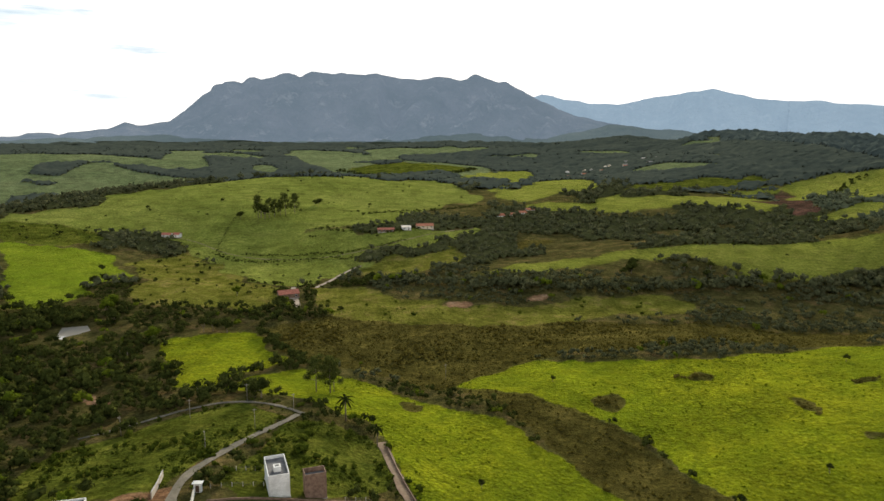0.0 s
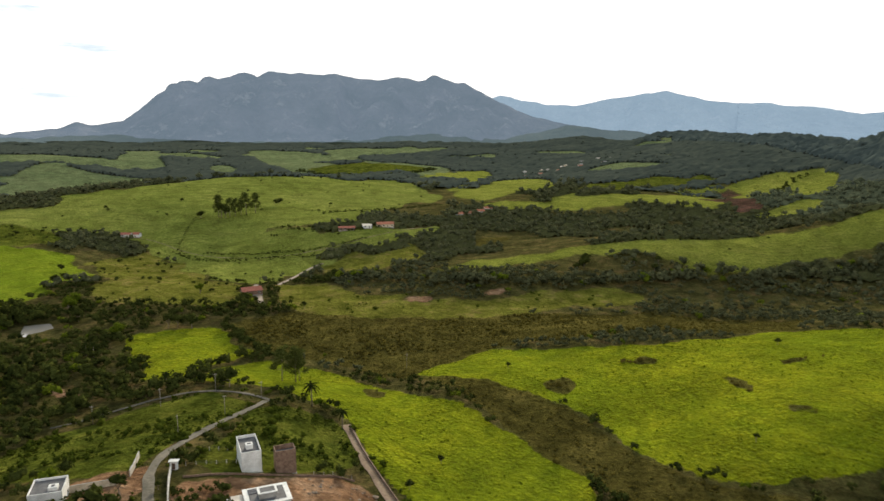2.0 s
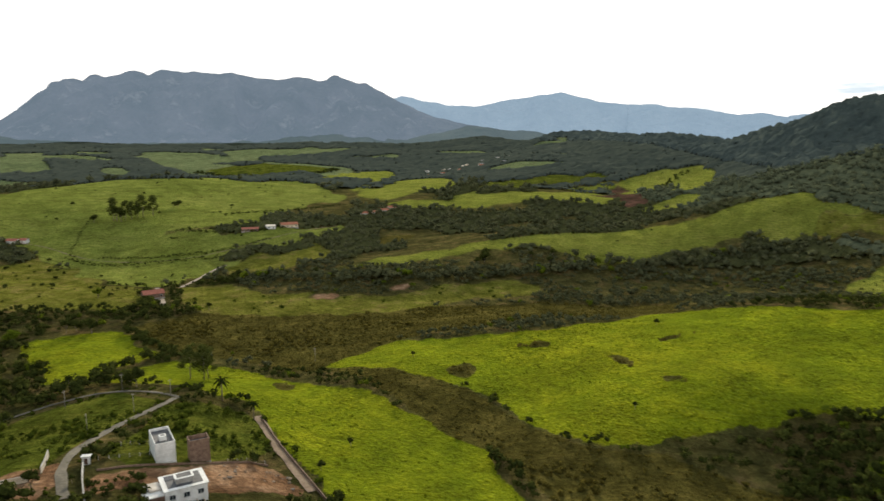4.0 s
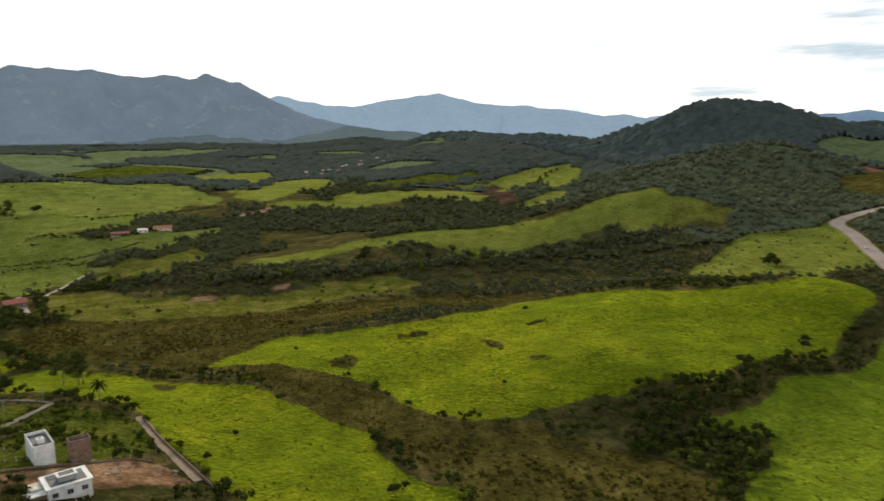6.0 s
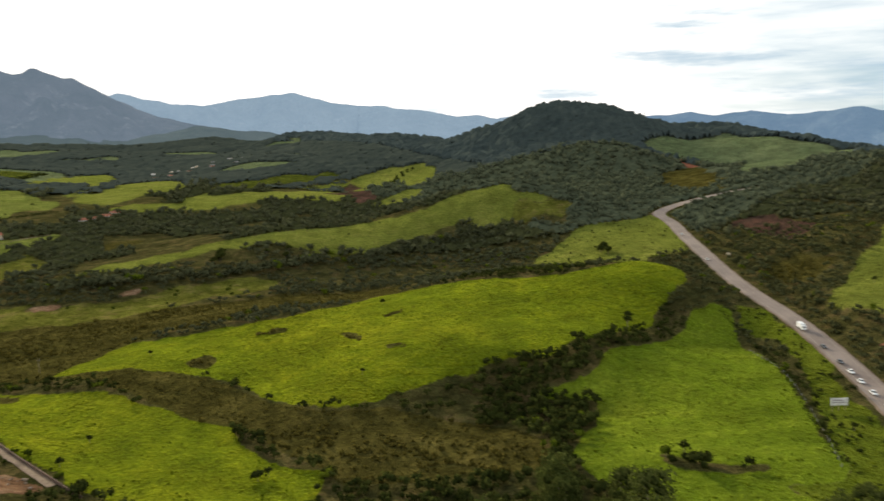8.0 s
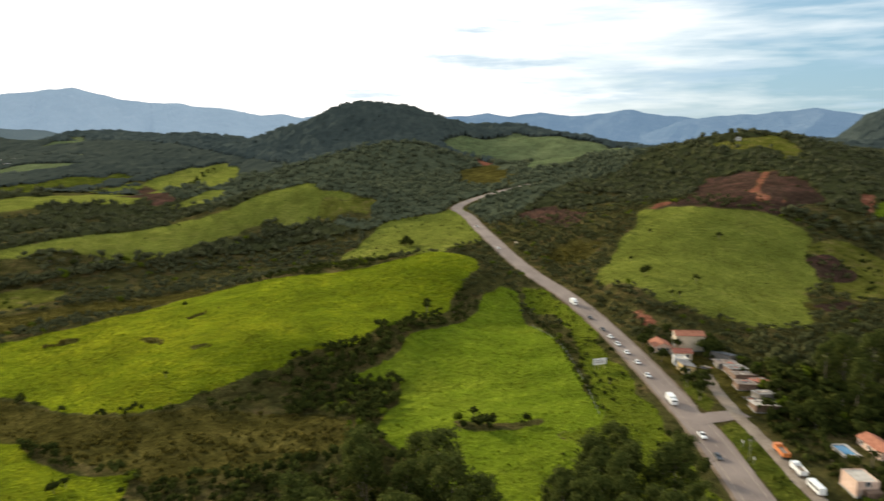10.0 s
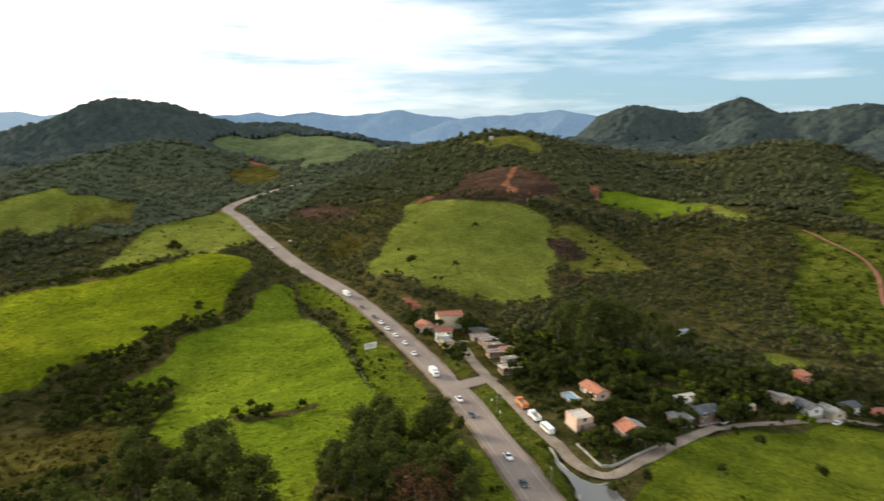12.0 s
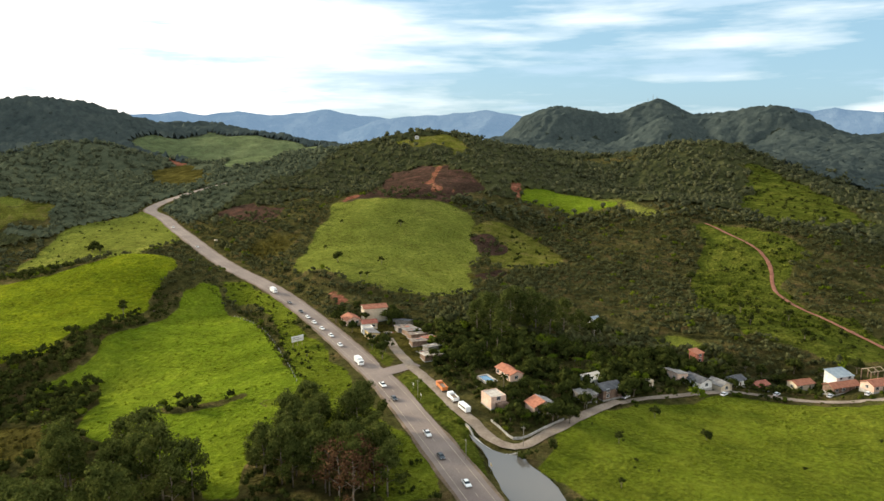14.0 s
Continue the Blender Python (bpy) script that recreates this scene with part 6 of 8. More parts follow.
def roof_patch(parent, w, d, h, rise, k):
    """A loose sheet laid on a lean-to roof."""
    rng = random.Random(k * 7 + int(w))
    a, b = rng.uniform(-w / 2, w / 2 - 2.4), rng.uniform(-d / 2, d / 2 - 2.6)
    bm = bmesh.new()
    v = box(bm, a, a + rng.uniform(1.2, 2.4), b, b + rng.uniform(1.4, 2.6), 0.17, 0.21)
    for q in v:
        q.co.z += h + rise * (q.co.y + d / 2) / d + 0.012 * (k % 6)
    part("roof_sheet", bm, rng.choice((FIBRE, DARK_ROOF, RUST_TILE, PALE_ROOF, PATCH_ROOF)), parent)


def village():
    r, q = 43.0, -42.0
    t = house("house", "cream three-storey house with a long terracotta roof", 306, 56, r + 84, 13, 8, 7.4, CREAM, TERRACOTTA, "gable", 3, (0, 1, 3), 1.3)
    part("balcony", new_box(-5.5, 1.0, -5.2, -4.0, 2.4, 2.6), CONCRETE, t)
    part("balcony_rail", new_box(-5.5, 1.0, -5.2, -5.1, 2.6, 3.5), CREAM, t)
    house("house", "low house with weathered red tile roof near the road", 295, 65, r, 10, 8, 3.0, PINK, TERRACOTTA)
    house("house", "small house with dark red tiled roof below a taller one", 292, 53, r + 84, 8, 6, 3.2, CREAM, RUST_TILE)
    house("house", "small white flat-roofed house beside the trees", 281.5, 49, r, 6, 5, 3.4, WHITE, PALE_ROOF, "flat")
    house("house", "small ochre house with grey sheet roof", 275, 43.5, r, 7, 5.5, 3.0, YELLOW, FIBRE, "shed")
    sheds = ((293, 33, 84, 8, 6, 2.3, BLOCK, PATCH_ROOF, "low workshop with patched brown sheet roof"), (287, 26.5, 92, 7, 6, 2.7, BRICK, FIBRE, "brick workshop under grey corrugated sheets"), (280.5, 21, 86, 8, 5, 2.6, BRICK, PATCH_ROOF, "workshop with stained brown roof over dark openings"), (277, 13, 100, 6, 5, 2.3, BLOCK, RUST_TILE, "small block shed with rusty roof"), (270, 16.5, 82, 7, 5, 2.5, BRICK, PATCH_ROOF, "open brick workshop with a mended roof"), (262.5, 7, 95, 6, 4, 2.4, BLOCK, FIBRE, "little grey shed beside the scrap yard"), (252, 3.5, 86, 8, 5.5, 2.4, BRICK, PALE_ROOF, "unfinished brick building with pale sheet roof"))
    for k, (x, y, turn, w, d, h, wall, roof, label) in enumerate(sheds):
        w, d, h = w + 0.6, d + 1.6, h - 0.4
        shed_ = house("shed", label, x, y, r + turn, w, d, h, wall, roof, "shed", 1, (0,), 0.5 + 0.1 * (k % 4), category="shed")
        for j in range(6):
            roof_patch(shed_, w, d, h, 0.5 + 0.1 * (k % 4), j + 6 * k)
    house("shed", "cluttered grey lean-to behind the workshops", 301, 37, r + 40, 9, 6, 2.8, BLOCK, DARK_ROOF, "shed", 1, (0,), category="shed")
    house("house", "house with orange tiled roof beside a swimming pool", 237, -36.5, r, 12, 6, 2.9, PINK, TERRACOTTA)
    c = house("house", "two-storey pink house with pale flat roof and brick porch", 206.5, -37.5, r, 7.8, 6.4, 4.4, PINK, PALE_ROOF, "flat", 2, (0, 1, 3), 0.3)
    part("porch", new_box(-6.2, -3.82, -3.1, 1.3, 0, 2.4), BRICK, c)
    part("balcony", new_box(0.4, 3.7, -4.3, -3.12, 2.4, 2.6), PINK, c)
    part("balcony_rail", new_box(0.4, 3.7, -4.3, -4.18, 2.6, 3.4), CREAM, c)
    p = house("house", "cream and pink house with orange and grey roof slopes", 208.5, -55, q + 84, 6.8, 9, 3.3, PINK, FIBRE, "gable", 1, (0, 1, 3), 1.7)
    [q for q in p.children if q.name.startswith("roof")][1].data.materials[0] = TERRACOTTA
    house("house", "brown house with dark sheet roof and pale gable", 241.5, -76.5, q, 10, 7, 4.2, BRICK, DARK_ROOF, "gable", 2, (0, 1, 3), 1.4)
    house("carport", "open grey-roofed carport beside the lane", 231, -69, q, 7, 6, 2.7, BLOCK, FIBRE, "shed", 1, (0,), category="carport")
    house("house", "low house with white sheet roof behind trees", 249.5, -70, q, 9, 5, 3.0, WHITE, PALE_ROOF, "shed")
    house("house", "small pink house with grey sheet roof on a bank", 271, -103.5, q + 88, 8, 6, 3.2, PINK, FIBRE, "shed")
    house("gatehouse", "small white gate building by the lane", 258.5, -92.5, q, 3.2, 2.6, 2.3, CREAM, PALE_ROOF, "flat", 1, (0,), category="gatehouse")
    house("house", "white house with steep dark sheet roof", 270, -112.5, q + 86, 10, 6.5, 2.9, WHITE, DARK_ROOF, "gable", 1, (0, 1, 3), 1.3)
    house("house", "grey and white house with ribbed grey roof", 273, -121.5, q + 86, 8, 6.5, 2.8, CREAM, FIBRE, "gable", 1, (0, 1, 3), 1.2)
    house("house", "narrow tall red brick house among the trees", 299, -112.5, q, 4.6, 4.6, 7.4, RUST_TILE, TERRACOTTA, "shed", 3, (0, 1))
    house("house", "small white house with dark hipped roof", 287.5, -129, q, 7, 6, 3.0, WHITE, DARK_ROOF, "gable")
    house("carport", "brown tiled shelter on posts near the lane", 295, -140, q, 8, 5, 2.6, BRICK, RUST_TILE, "gable", 1, (0,), category="carport")
    house("house", "cream house with orange tiled roof facing the field", 306.5, -159, q - 12, 10, 6, 3.0, CREAM, TERRACOTTA)
    house("house", "tall house with a blue-grey metal roof", 310, -175, q - 12, 10, 7, 4.3, WHITE, STEEL_ROOF, "shed", 2, (0, 1), 1.6)
    house("house", "long low house with orange tiled veranda roof", 301.5, -174.5, q - 12, 15, 6, 2.8, BRICK, TERRACOTTA, "gable", 1, (0,), 1.3)
    house("house", "low house with orange tiled roof at the end of the lane", 299, -187.5, q - 12, 11, 7, 2.8, PINK, TERRACOTTA)
    house("house", "small white house half hidden in the woods", 361, -58, q, 6, 4, 2.6, WHITE, STEEL_ROOF, "gable")
    house("house", "tiny white house on the hilltop clearing", 788, 210, 20, 6, 5, 3.0, WHITE, FIBRE, "gable")
    house("kiosk", "small white roadside kiosk with flat roof", 441, 258, 52, 2.6, 2.0, 2.0, CREAM, FIBRE, "flat", 1, (0,), 0.3, category="kiosk")
    # unfinished timber roof frame
    ob = empty("roof_frame", pose(312, -189, level(312, -189), 0, 0, -54), "bare timber roof frame on brick posts", "roof frame")
    for a in (-4, 0, 4):
        for b in (-2.5, 2.5):
            part("post", new_box(a - 0.15, a + 0.15, b - 0.15, b + 0.15, -0.8, 4.2), BRICK, ob)
        bm = bmesh.new()
        tube(bm, [(a, -2.8, 4.2), (a, 0, 5.4)], [0.14, 0.14], 4)
        tube(bm, [(a, 2.8, 4.2), (a, 0, 5.4)], [0.14, 0.14], 4)
        part("rafter", bm, TIMBER, ob)
    for b, zz in ((-2.5, 4.3), (0, 5.45), (2.5, 4.3)):
        part("beam", new_box(-4.4, 4.4, b - 0.1, b + 0.1, zz, zz + 0.2), TIMBER, ob)


def farms():
    g = "farm buildings"
    house("farmhouse", "farmhouse with weathered terracotta roof beside a pale drive", -115, 494, 25, 14, 9, 3.2, BRICK, RUST_TILE, "gable", 1, (0, 1), 2.0, 0, g, category="farmhouse")
    house("barn", "long farm shed with pale orange roof", -24, 709, 12, 17, 8, 3.2, CREAM, TERRACOTTA, "gable", 1, (0,), 1.8, 0, g, category="barn")
    house("barn", "low white-roofed farm shed", -42, 698, 10, 9, 6, 2.8, WHITE, PALE_ROOF, "shed", 1, (0,), None, 0, g, category="barn")
    house("barn", "dark low cattle shed on the pasture edge", -62, 692, 8, 16, 6, 2.6, BRICK, RUST_TILE, "gable", 1, (0,), 1.2, 0, g, category="barn")
    for x, y, w in ((74, 829, 11), (88, 845, 12), (62, 819, 8), (101, 866, 10)):
        house("farmhouse", "hamlet house with red tiled roof among trees", x, y, 18, w, 7, 3.4, WHITE, TERRACOTTA, "gable", 1, (0,), 1.8, 0, g, category="farmhouse")
    for x, y, w in ((-288, 710, 10), (-279, 713, 7)):
        house("farmhouse", "small pale farm building at the foot of the hill", x, y, -10, w, 6, 3.0, WHITE, RUST_TILE, "gable", 1, (0,), 1.5, 0, g, category="farmhouse")
    rng = random.Random(4)
    for k in range(14):
        house("house", "pale far house of a distant village", 250 + k * 15 + rng.uniform(-6, 6), 1480 + rng.uniform(-70, 90), rng.uniform(0, 90), rng.uniform(9, 13), 8, 3.6, rng.choice((WHITE, CREAM, PINK)), rng.choice((TERRACOTTA, PALE_ROOF, FIBRE)), "gable", 1, (0,), 1.8, 0, "distant village")


estate()
village()
farms()

# ---- single trees ----
BROAD_SPOTS = [(458, 151, 4), (476, 108, 6), (409, 140, 4), (371, 111, 6.5), (386, 86, 6), (354, 82, 4.5), (353, 86, 4), (537, 30, 5), (473, -113, 8), (399, -140, 7), (387, -164, 7), (228, -96, 5), (194, -85, 4.5), (213, -114, 4), (164, -88, 4), (238, 60, 3.5), (181, 86, 4.5), (174, 88, 4.5), (171, 83, 3), (177, 76, 3), (263, 189, 7), (274, 178, 5), (352, -167, 6), (503, -103, 6), (366, -142, 6), (-227, 760, 8), (-205, 762, 17), (-200, 760, 14), (-156, 837, 9), (-162, 843, 7), (-53, 795, 5), (-70, 450, 6)]
BROAD_SPOTS += [(188, 324, 4), (-287, 570, 5), (238, 581, 5), (-330, 704, 6), (-340, 787, 5), (-136, 1091, 5), (-267, 825, 4), (-424, 811, 5), (-77, 280, 9), (-80, 282, 7), (-205, 420, 9), (-144, 402, 9), (-130, 402, 9), (-139, 404, 8), (-243, 422, 9), (-267, 519, 7), (-265, 529, 7), (145, 548, 9), (138, 545, 7), (204, 539, 8), (185, 542, 7), (2, 536, 7), (-22, 538, 7), (125, 221, 4), (11, 215, 3.5), (0, 189, 3.5), (48, 311, 3), (149, 561, 8), (196, 526, 8), (194, 181, 5), (268, 194, 6), (238, 180, 6)]
BROAD_SPOTS += [(322, 376, 5), (60, 159, 4), (56, 158, 4), (245, 25, 9), (256, 35, 6), (201, -61, 8), (202, -67, 8), (242, -84, 8), (246, -87, 8), (221, -51, 7), (221, -70, 7), (210, -44, 6), (193, -47, 5), (189, -43, 4), (274, -127, 6), (280, -134, 6), (293, -125, 8), (252, -14, 8), (243, -11, 8), (279, -99, 8), (265, -94, 5), (299, 58, 7), (301, 45, 8), (280, 62, 6), (291, 72, 7), (248, 1, 7), (241, -17, 7), (217, -28, 5), (215, -42, 5), (223, -46, 6)]
BROAD_SPOTS += [(198, -50, 5), (203, -57, 6), (206, -62, 7), (226, -61, 7), (237, -64, 6), (250, -84, 7), (254, -90, 6), (268, -92, 7), (282, -108, 7), (311, -127, 8), (314, -136, 7), (313, -143, 7), (308, -148, 5), (310, -155, 5), (320, -158, 8), (315, -169, 6), (318, -184, 8), (293, -99, 8), (316, -117, 8), (277, -87, 8), (263, -78, 6), (271, -70, 7), (304, -167, 4), (343, -56, 9), (347, -63, 8), (340, -60, 7), (276, -59, 8), (283, -52, 9), (-77, 167, 7), (-81, 161, 5), (-68, 170, 3)]
BROAD_SPOTS += [(256, 28, 9), (259, 33, 7), (278, 56, 7), (304, 42, 8), (313, 48, 7), (264, 40, 6), (283, 17, 7), (268, 3, 8), (262, -8, 9), (258, -28, 8), (246, -44, 7), (289, -92, 8)]
BAMBOO_SPOTS = [(401, 348, 7), (401, 340, 7), (406, 350, 8)]
BRIGHT_SPOTS = [(-219, 439, 12), (-222, 452, 11), (-151, 491, 8), (-45, 351, 3), (-165, 380, 10), (336, -3, 9), (281, -42, 9), (272, -67, 7)]
GUM_SPOTS = [(-208, 762, 22), (-196, 762, 19), (-191, 766, 17), (-181, 775, 21), (-172, 781, 20), (-186, 772, 15), (-58, 299, 14), (-52, 300, 15), (-51, 304, 13), (289, -8, 18), (297, -13, 20), (307, -21, 22), (308, -28, 20), (309, -34, 22), (312, -41, 18), (280, -23, 16), (327, -46, 18), (312, -6, 16), (324, -55, 14)]
PALM_SPOTS = [(267, -24, 12), (263, -20, 11), (286, -52, 11), (-106, 287, 9), (-39, 259, 12), (-25, 240, 9), (-164, 348, 10), (-169, 350, 9), (-130, 306, 8), (221, -38, 8), (254, -20, 10), (330, -65, 9)]
BANANA_SPOTS = [(259, -46, 5), (266, -50, 5), (275, -55, 5), (269, -62, 5), (274, -68, 5), (226, -45, 5), (197, -42, 4), (194, -47, 4), (198, -52, 4), (254, -53, 5), (253, -62, 5), (247, -54, 4), (251, -57, 4), (247, -61, 4), (225, -48, 4), (225, -52, 4), (257, -69, 4), (262, -71, 4), (297, 21, 4), (301, 18, 4), (302, 29, 4), (294, 8, 4)]


def crown_mesh(name, lumps, radii, c, n, size, mat, seed, parent, core=0.82):
    """A crown: uneven leaf masses and many leaf sprays round them."""
    rng = np.random.RandomState(seed)
    lumps, radii = np.array(lumps, float), np.array(radii, float)
    v1, f1 = leaf_lumps(lumps, radii * core, rng, 0.85, 0.3)
    v2 = leaf_tris(c, n, size * (1.25 if core > 0.7 else 1.5), rng)
    f2 = np.arange(len(v2)).reshape(-1, 3) + len(v1)
    me = mesh_from(name, np.vstack([v1, v2]), np.vstack([f1, f2]))
    mid = lumps.mean(0)
    out = n / np.linalg.norm(n, axis=1)[:, None] + 0.7 * (c - mid) / (np.linalg.norm(c - mid, axis=1)[:, None] + 1e-9)
    rounded(me, np.vstack([v1 - lumps.repeat(12, 0), out.repeat(3, 0)]))
    # inner masses get a darker tint than sprays, painting the crown's inner shade
    tone = rng.uniform(0.15, 0.55, len(lumps)).repeat(12)
    tint = np.clip(0.5 + 0.9 * (lattice(c[:, 0] + 50, c[:, 1] + c[:, 2] * 1.7 + 50, 0.9, seed) - 0.5) + rng.normal(0, 0.08, len(c)), 0, 1).repeat(3)
    tint = np.concatenate([tone, tint])
    col = np.column_stack([tint, tint, tint, np.ones(len(tint))]).astype(np.float32)
    me.color_attributes.new("tint", "FLOAT_COLOR", "POINT").data.foreach_set("color", col.ravel())
    me.materials.append(mat)
    ob = new(name, me)
    ob.parent = parent
    return ob


def clump_cloud(centres, radii, count, rng, flat=0.8):
    """Leaf places on a set of lumps, with their outward directions."""
    centres, radii = np.array(centres, float), np.array(radii, float)
    w = radii**2 / (radii**2).sum()
    q = rng.choice(len(centres), count, p=w)
    d = rng.normal(size=(count, 3))
    d[:, 2] += 0.35
    d /= np.linalg.norm(d, axis=1)[:, None]
    c = centres[q] + d * (radii[q] * rng.uniform(0.80, 1.28, count))[:, None] * (1, 1, flat)
    return c, d + rng.normal(size=d.shape) * 0.4


def broadleaf(name, h, wide, mat, seed, label, leaves=520, bark=BARK, clear=0.28, limbs=5):
    """A spreading tree: tapered trunk, limbs that carry lumps of leaves."""
    rng = np.random.RandomState(seed)
    ob = empty(name, pose(0, 0, 0), label, "tree")
    lean = rng.uniform(-0.04, 0.04, 2) * h
    fork = Vector((lean[0], lean[1], h * clear))
    bm = bmesh.new()
    tube(bm, [(0, 0, -0.4), (0, 0, 0.2), tuple(fork * 0.6), tuple(fork)], [h * 0.036, h * 0.030, h * 0.024, h * 0.021])
    part("trunk", bm, bark, ob)
    tips, rad = [], []
    for k in range(limbs):
        a = 2 * math.pi * (k + rng.uniform(-0.25, 0.25)) / limbs
        out = wide * rng.uniform(0.40, 0.62)
        tip = Vector((math.cos(a) * out, math.sin(a) * out, h * rng.uniform(0.52, 0.78)))
        mid = fork.lerp(tip, 0.5) + Vector((0, 0, -h * 0.03))
        bm = bmesh.new()
        tube(bm, [tuple(fork), tuple(mid), tuple(tip)], [h * 0.016, h * 0.011, h * 0.004], 5)
        part("limb", bm, bark, ob)
        tips.append(tip), rad.append(wide * rng.uniform(0.34, 0.50))
        for _ in range(2):
            o = Vector(rng.normal(size=3)) * wide * 0.22
            tips.append(tip + o), rad.append(wide * rng.uniform(0.18, 0.30))
    tips.append(Vector((lean[0], lean[1], h * 0.80))), rad.append(wide * 0.46)
    c, n = clump_cloud([tuple(t) for t in tips], rad, leaves, rng)
    crown_mesh("crown", [tuple(t) for t in tips], rad, c, n, rng.uniform(0.5, 1.15, leaves) * wide * 0.105, mat, seed, ob)
    return ob


def gum_tree(name, h, mat, seed, label, leaves=560, bark=BARK_PALE, core=0.46):
    """A tall gum: bare pale stem, ascending branches, open tufts of leaves."""
    rng = np.random.RandomState(seed)
    ob = empty(name, pose(0, 0, 0), label, "tree")
    sway = [(rng.uniform(-0.02, 0.02) * h * t, rng.uniform(-0.02, 0.02) * h * t, h * t) for t in (0, 0.3, 0.6, 0.95)]
    sway[0] = (0, 0, -0.4)
    bm = bmesh.new()
    tube(bm, sway, [h * 0.017, h * 0.014, h * 0.009, h * 0.003])
    part("trunk", bm, bark, ob)
    tips, rad = [], []
    for k in range(9):
        t = 0.30 + 0.64 * k / 8
        a = k * 2.4 + rng.uniform(-0.4, 0.4)
        p = Vector((np.interp(t, (0, 0.3, 0.6, 0.95), [s[0] for s in sway]), np.interp(t, (0, 0.3, 0.6, 0.95), [s[1] for s in sway]), h * t))
        reach = h * 0.27 * (1.25 - t)
        tip = p + Vector((math.cos(a) * reach, math.sin(a) * reach, h * 0.09))
        bm = bmesh.new()
        tube(bm, [tuple(p), tuple(p.lerp(tip, 0.5)), tuple(tip)], [h * 0.006, h * 0.004, h * 0.002], 5)
        part("limb", bm, bark, ob)
        tips.append(tip), rad.append(h * rng.uniform(0.105, 0.15))
        for _ in range(2):
            tips.append(tip + Vector(rng.normal(size=3)) * h * 0.05), rad.append(h * rng.uniform(0.07, 0.11))
    tips.append(Vector(sway[-1])), rad.append(h * 0.10)
    c, n = clump_cloud([tuple(t) for t in tips], rad, leaves, rng, 0.9)
    crown_mesh("crown", [tuple(t) for t in tips], rad, c, n, rng.uniform(0.5, 1.1, leaves) * h * 0.021, mat, seed, ob, core)
    return ob


def palm(name, h, seed, label):
    rng = np.random.RandomState(seed)
    ob = empty(name, pose(0, 0, 0), label, "palm tree")
    bm = bmesh.new()
    tube(bm, [(0, 0, -0.4), (0.1, 0, h * 0.4), (0.05, 0.1, h * 0.78)], [0.26, 0.20, 0.17])
    part("trunk", bm, BARK, ob)
    for k in range(16):
        a = k * 2.39996
        rise = 0.9 - 1.5 * k / 16
        bm = bmesh.new()
        L = h * 0.32
        old = None
        for i in range(6):
            t = i / 5
            r = L * t
            z = h * 0.78 + L * (rise * t - 0.85 * t * t)
            w = 0.12 * L * math.sin(math.pi * min(1, t * 0.9 + 0.12)) + 0.02
            ctr = Vector((0.05 + math.cos(a) * r, 0.1 + math.sin(a) * r, z))
            sd = Vector((-math.sin(a), math.cos(a), 0)) * w
            row = [bm.verts.new(ctr + sd - Vector((0, 0, w * 0.7))), bm.verts.new(ctr), bm.verts.new(ctr - sd - Vector((0, 0, w * 0.7)))]
            if old:
                bm.faces.new((old[0], row[0], row[1], old[1]))
                bm.faces.new((old[1], row[1], row[2], old[2]))
            old = row
        part("frond", bm, LEAF, ob)
    return ob


def banana(name, h, seed, label):
    rng = np.random.RandomState(seed)
    ob = empty(name, pose(0, 0, 0), label, "banana plant")
    for k in range(3):
        bx, by = rng.uniform(-1.2, 1.2, 2)
        bm = bmesh.new()
        tube(bm, [(bx, by, -0.2), (bx, by, h * 0.5)], [0.16, 0.10], 6)
        part("stem", bm, LEAF_BRIGHT, ob)
        for i in range(6):
            a = i * 1.05 + k
            bm = bmesh.new()
            old = None
            for j in range(5):
                t = j / 4
                p = Vector((bx + math.cos(a) * 1.9 * t, by + math.sin(a) * 1.9 * t, h * 0.5 + h * 0.55 * (1.5 * t - 1.3 * t * t)))
                sd = Vector((-math.sin(a), math.cos(a), 0)) * (0.34 * math.sin(math.pi * min(1, t * 0.85 + 0.1)))
                row = [bm.verts.new(p + sd), bm.verts.new(p - Vector((0, 0, 0.08))), bm.verts.new(p - sd)]
                if old:
                    bm.faces.new((old[0], row[0], row[1], old[1]))
                    bm.faces.new((old[1], row[1], row[2], old[2]))
                old = row
            part("leaf", bm, LEAF_BRIGHT, ob)
    return ob


def standing(proto, x, y, h, own, rng, group=""):
    """Copies a tree to its place at height h (own: the height of the first one)."""
    s = h / own
    k = copy_thing(proto, pose(x, y, level(x, y), 0, 0, rng.uniform(0, 360)) @ Matrix.Diagonal((s * rng.uniform(0.9, 1.12), s * rng.uniform(0.9, 1.12), s, 1)))
    if group:
        k["group"] = group
    return k


def drop_proto(ob):
    for o in list(ob.children_recursive) + [ob]:
        bpy.data.objects.remove(o)


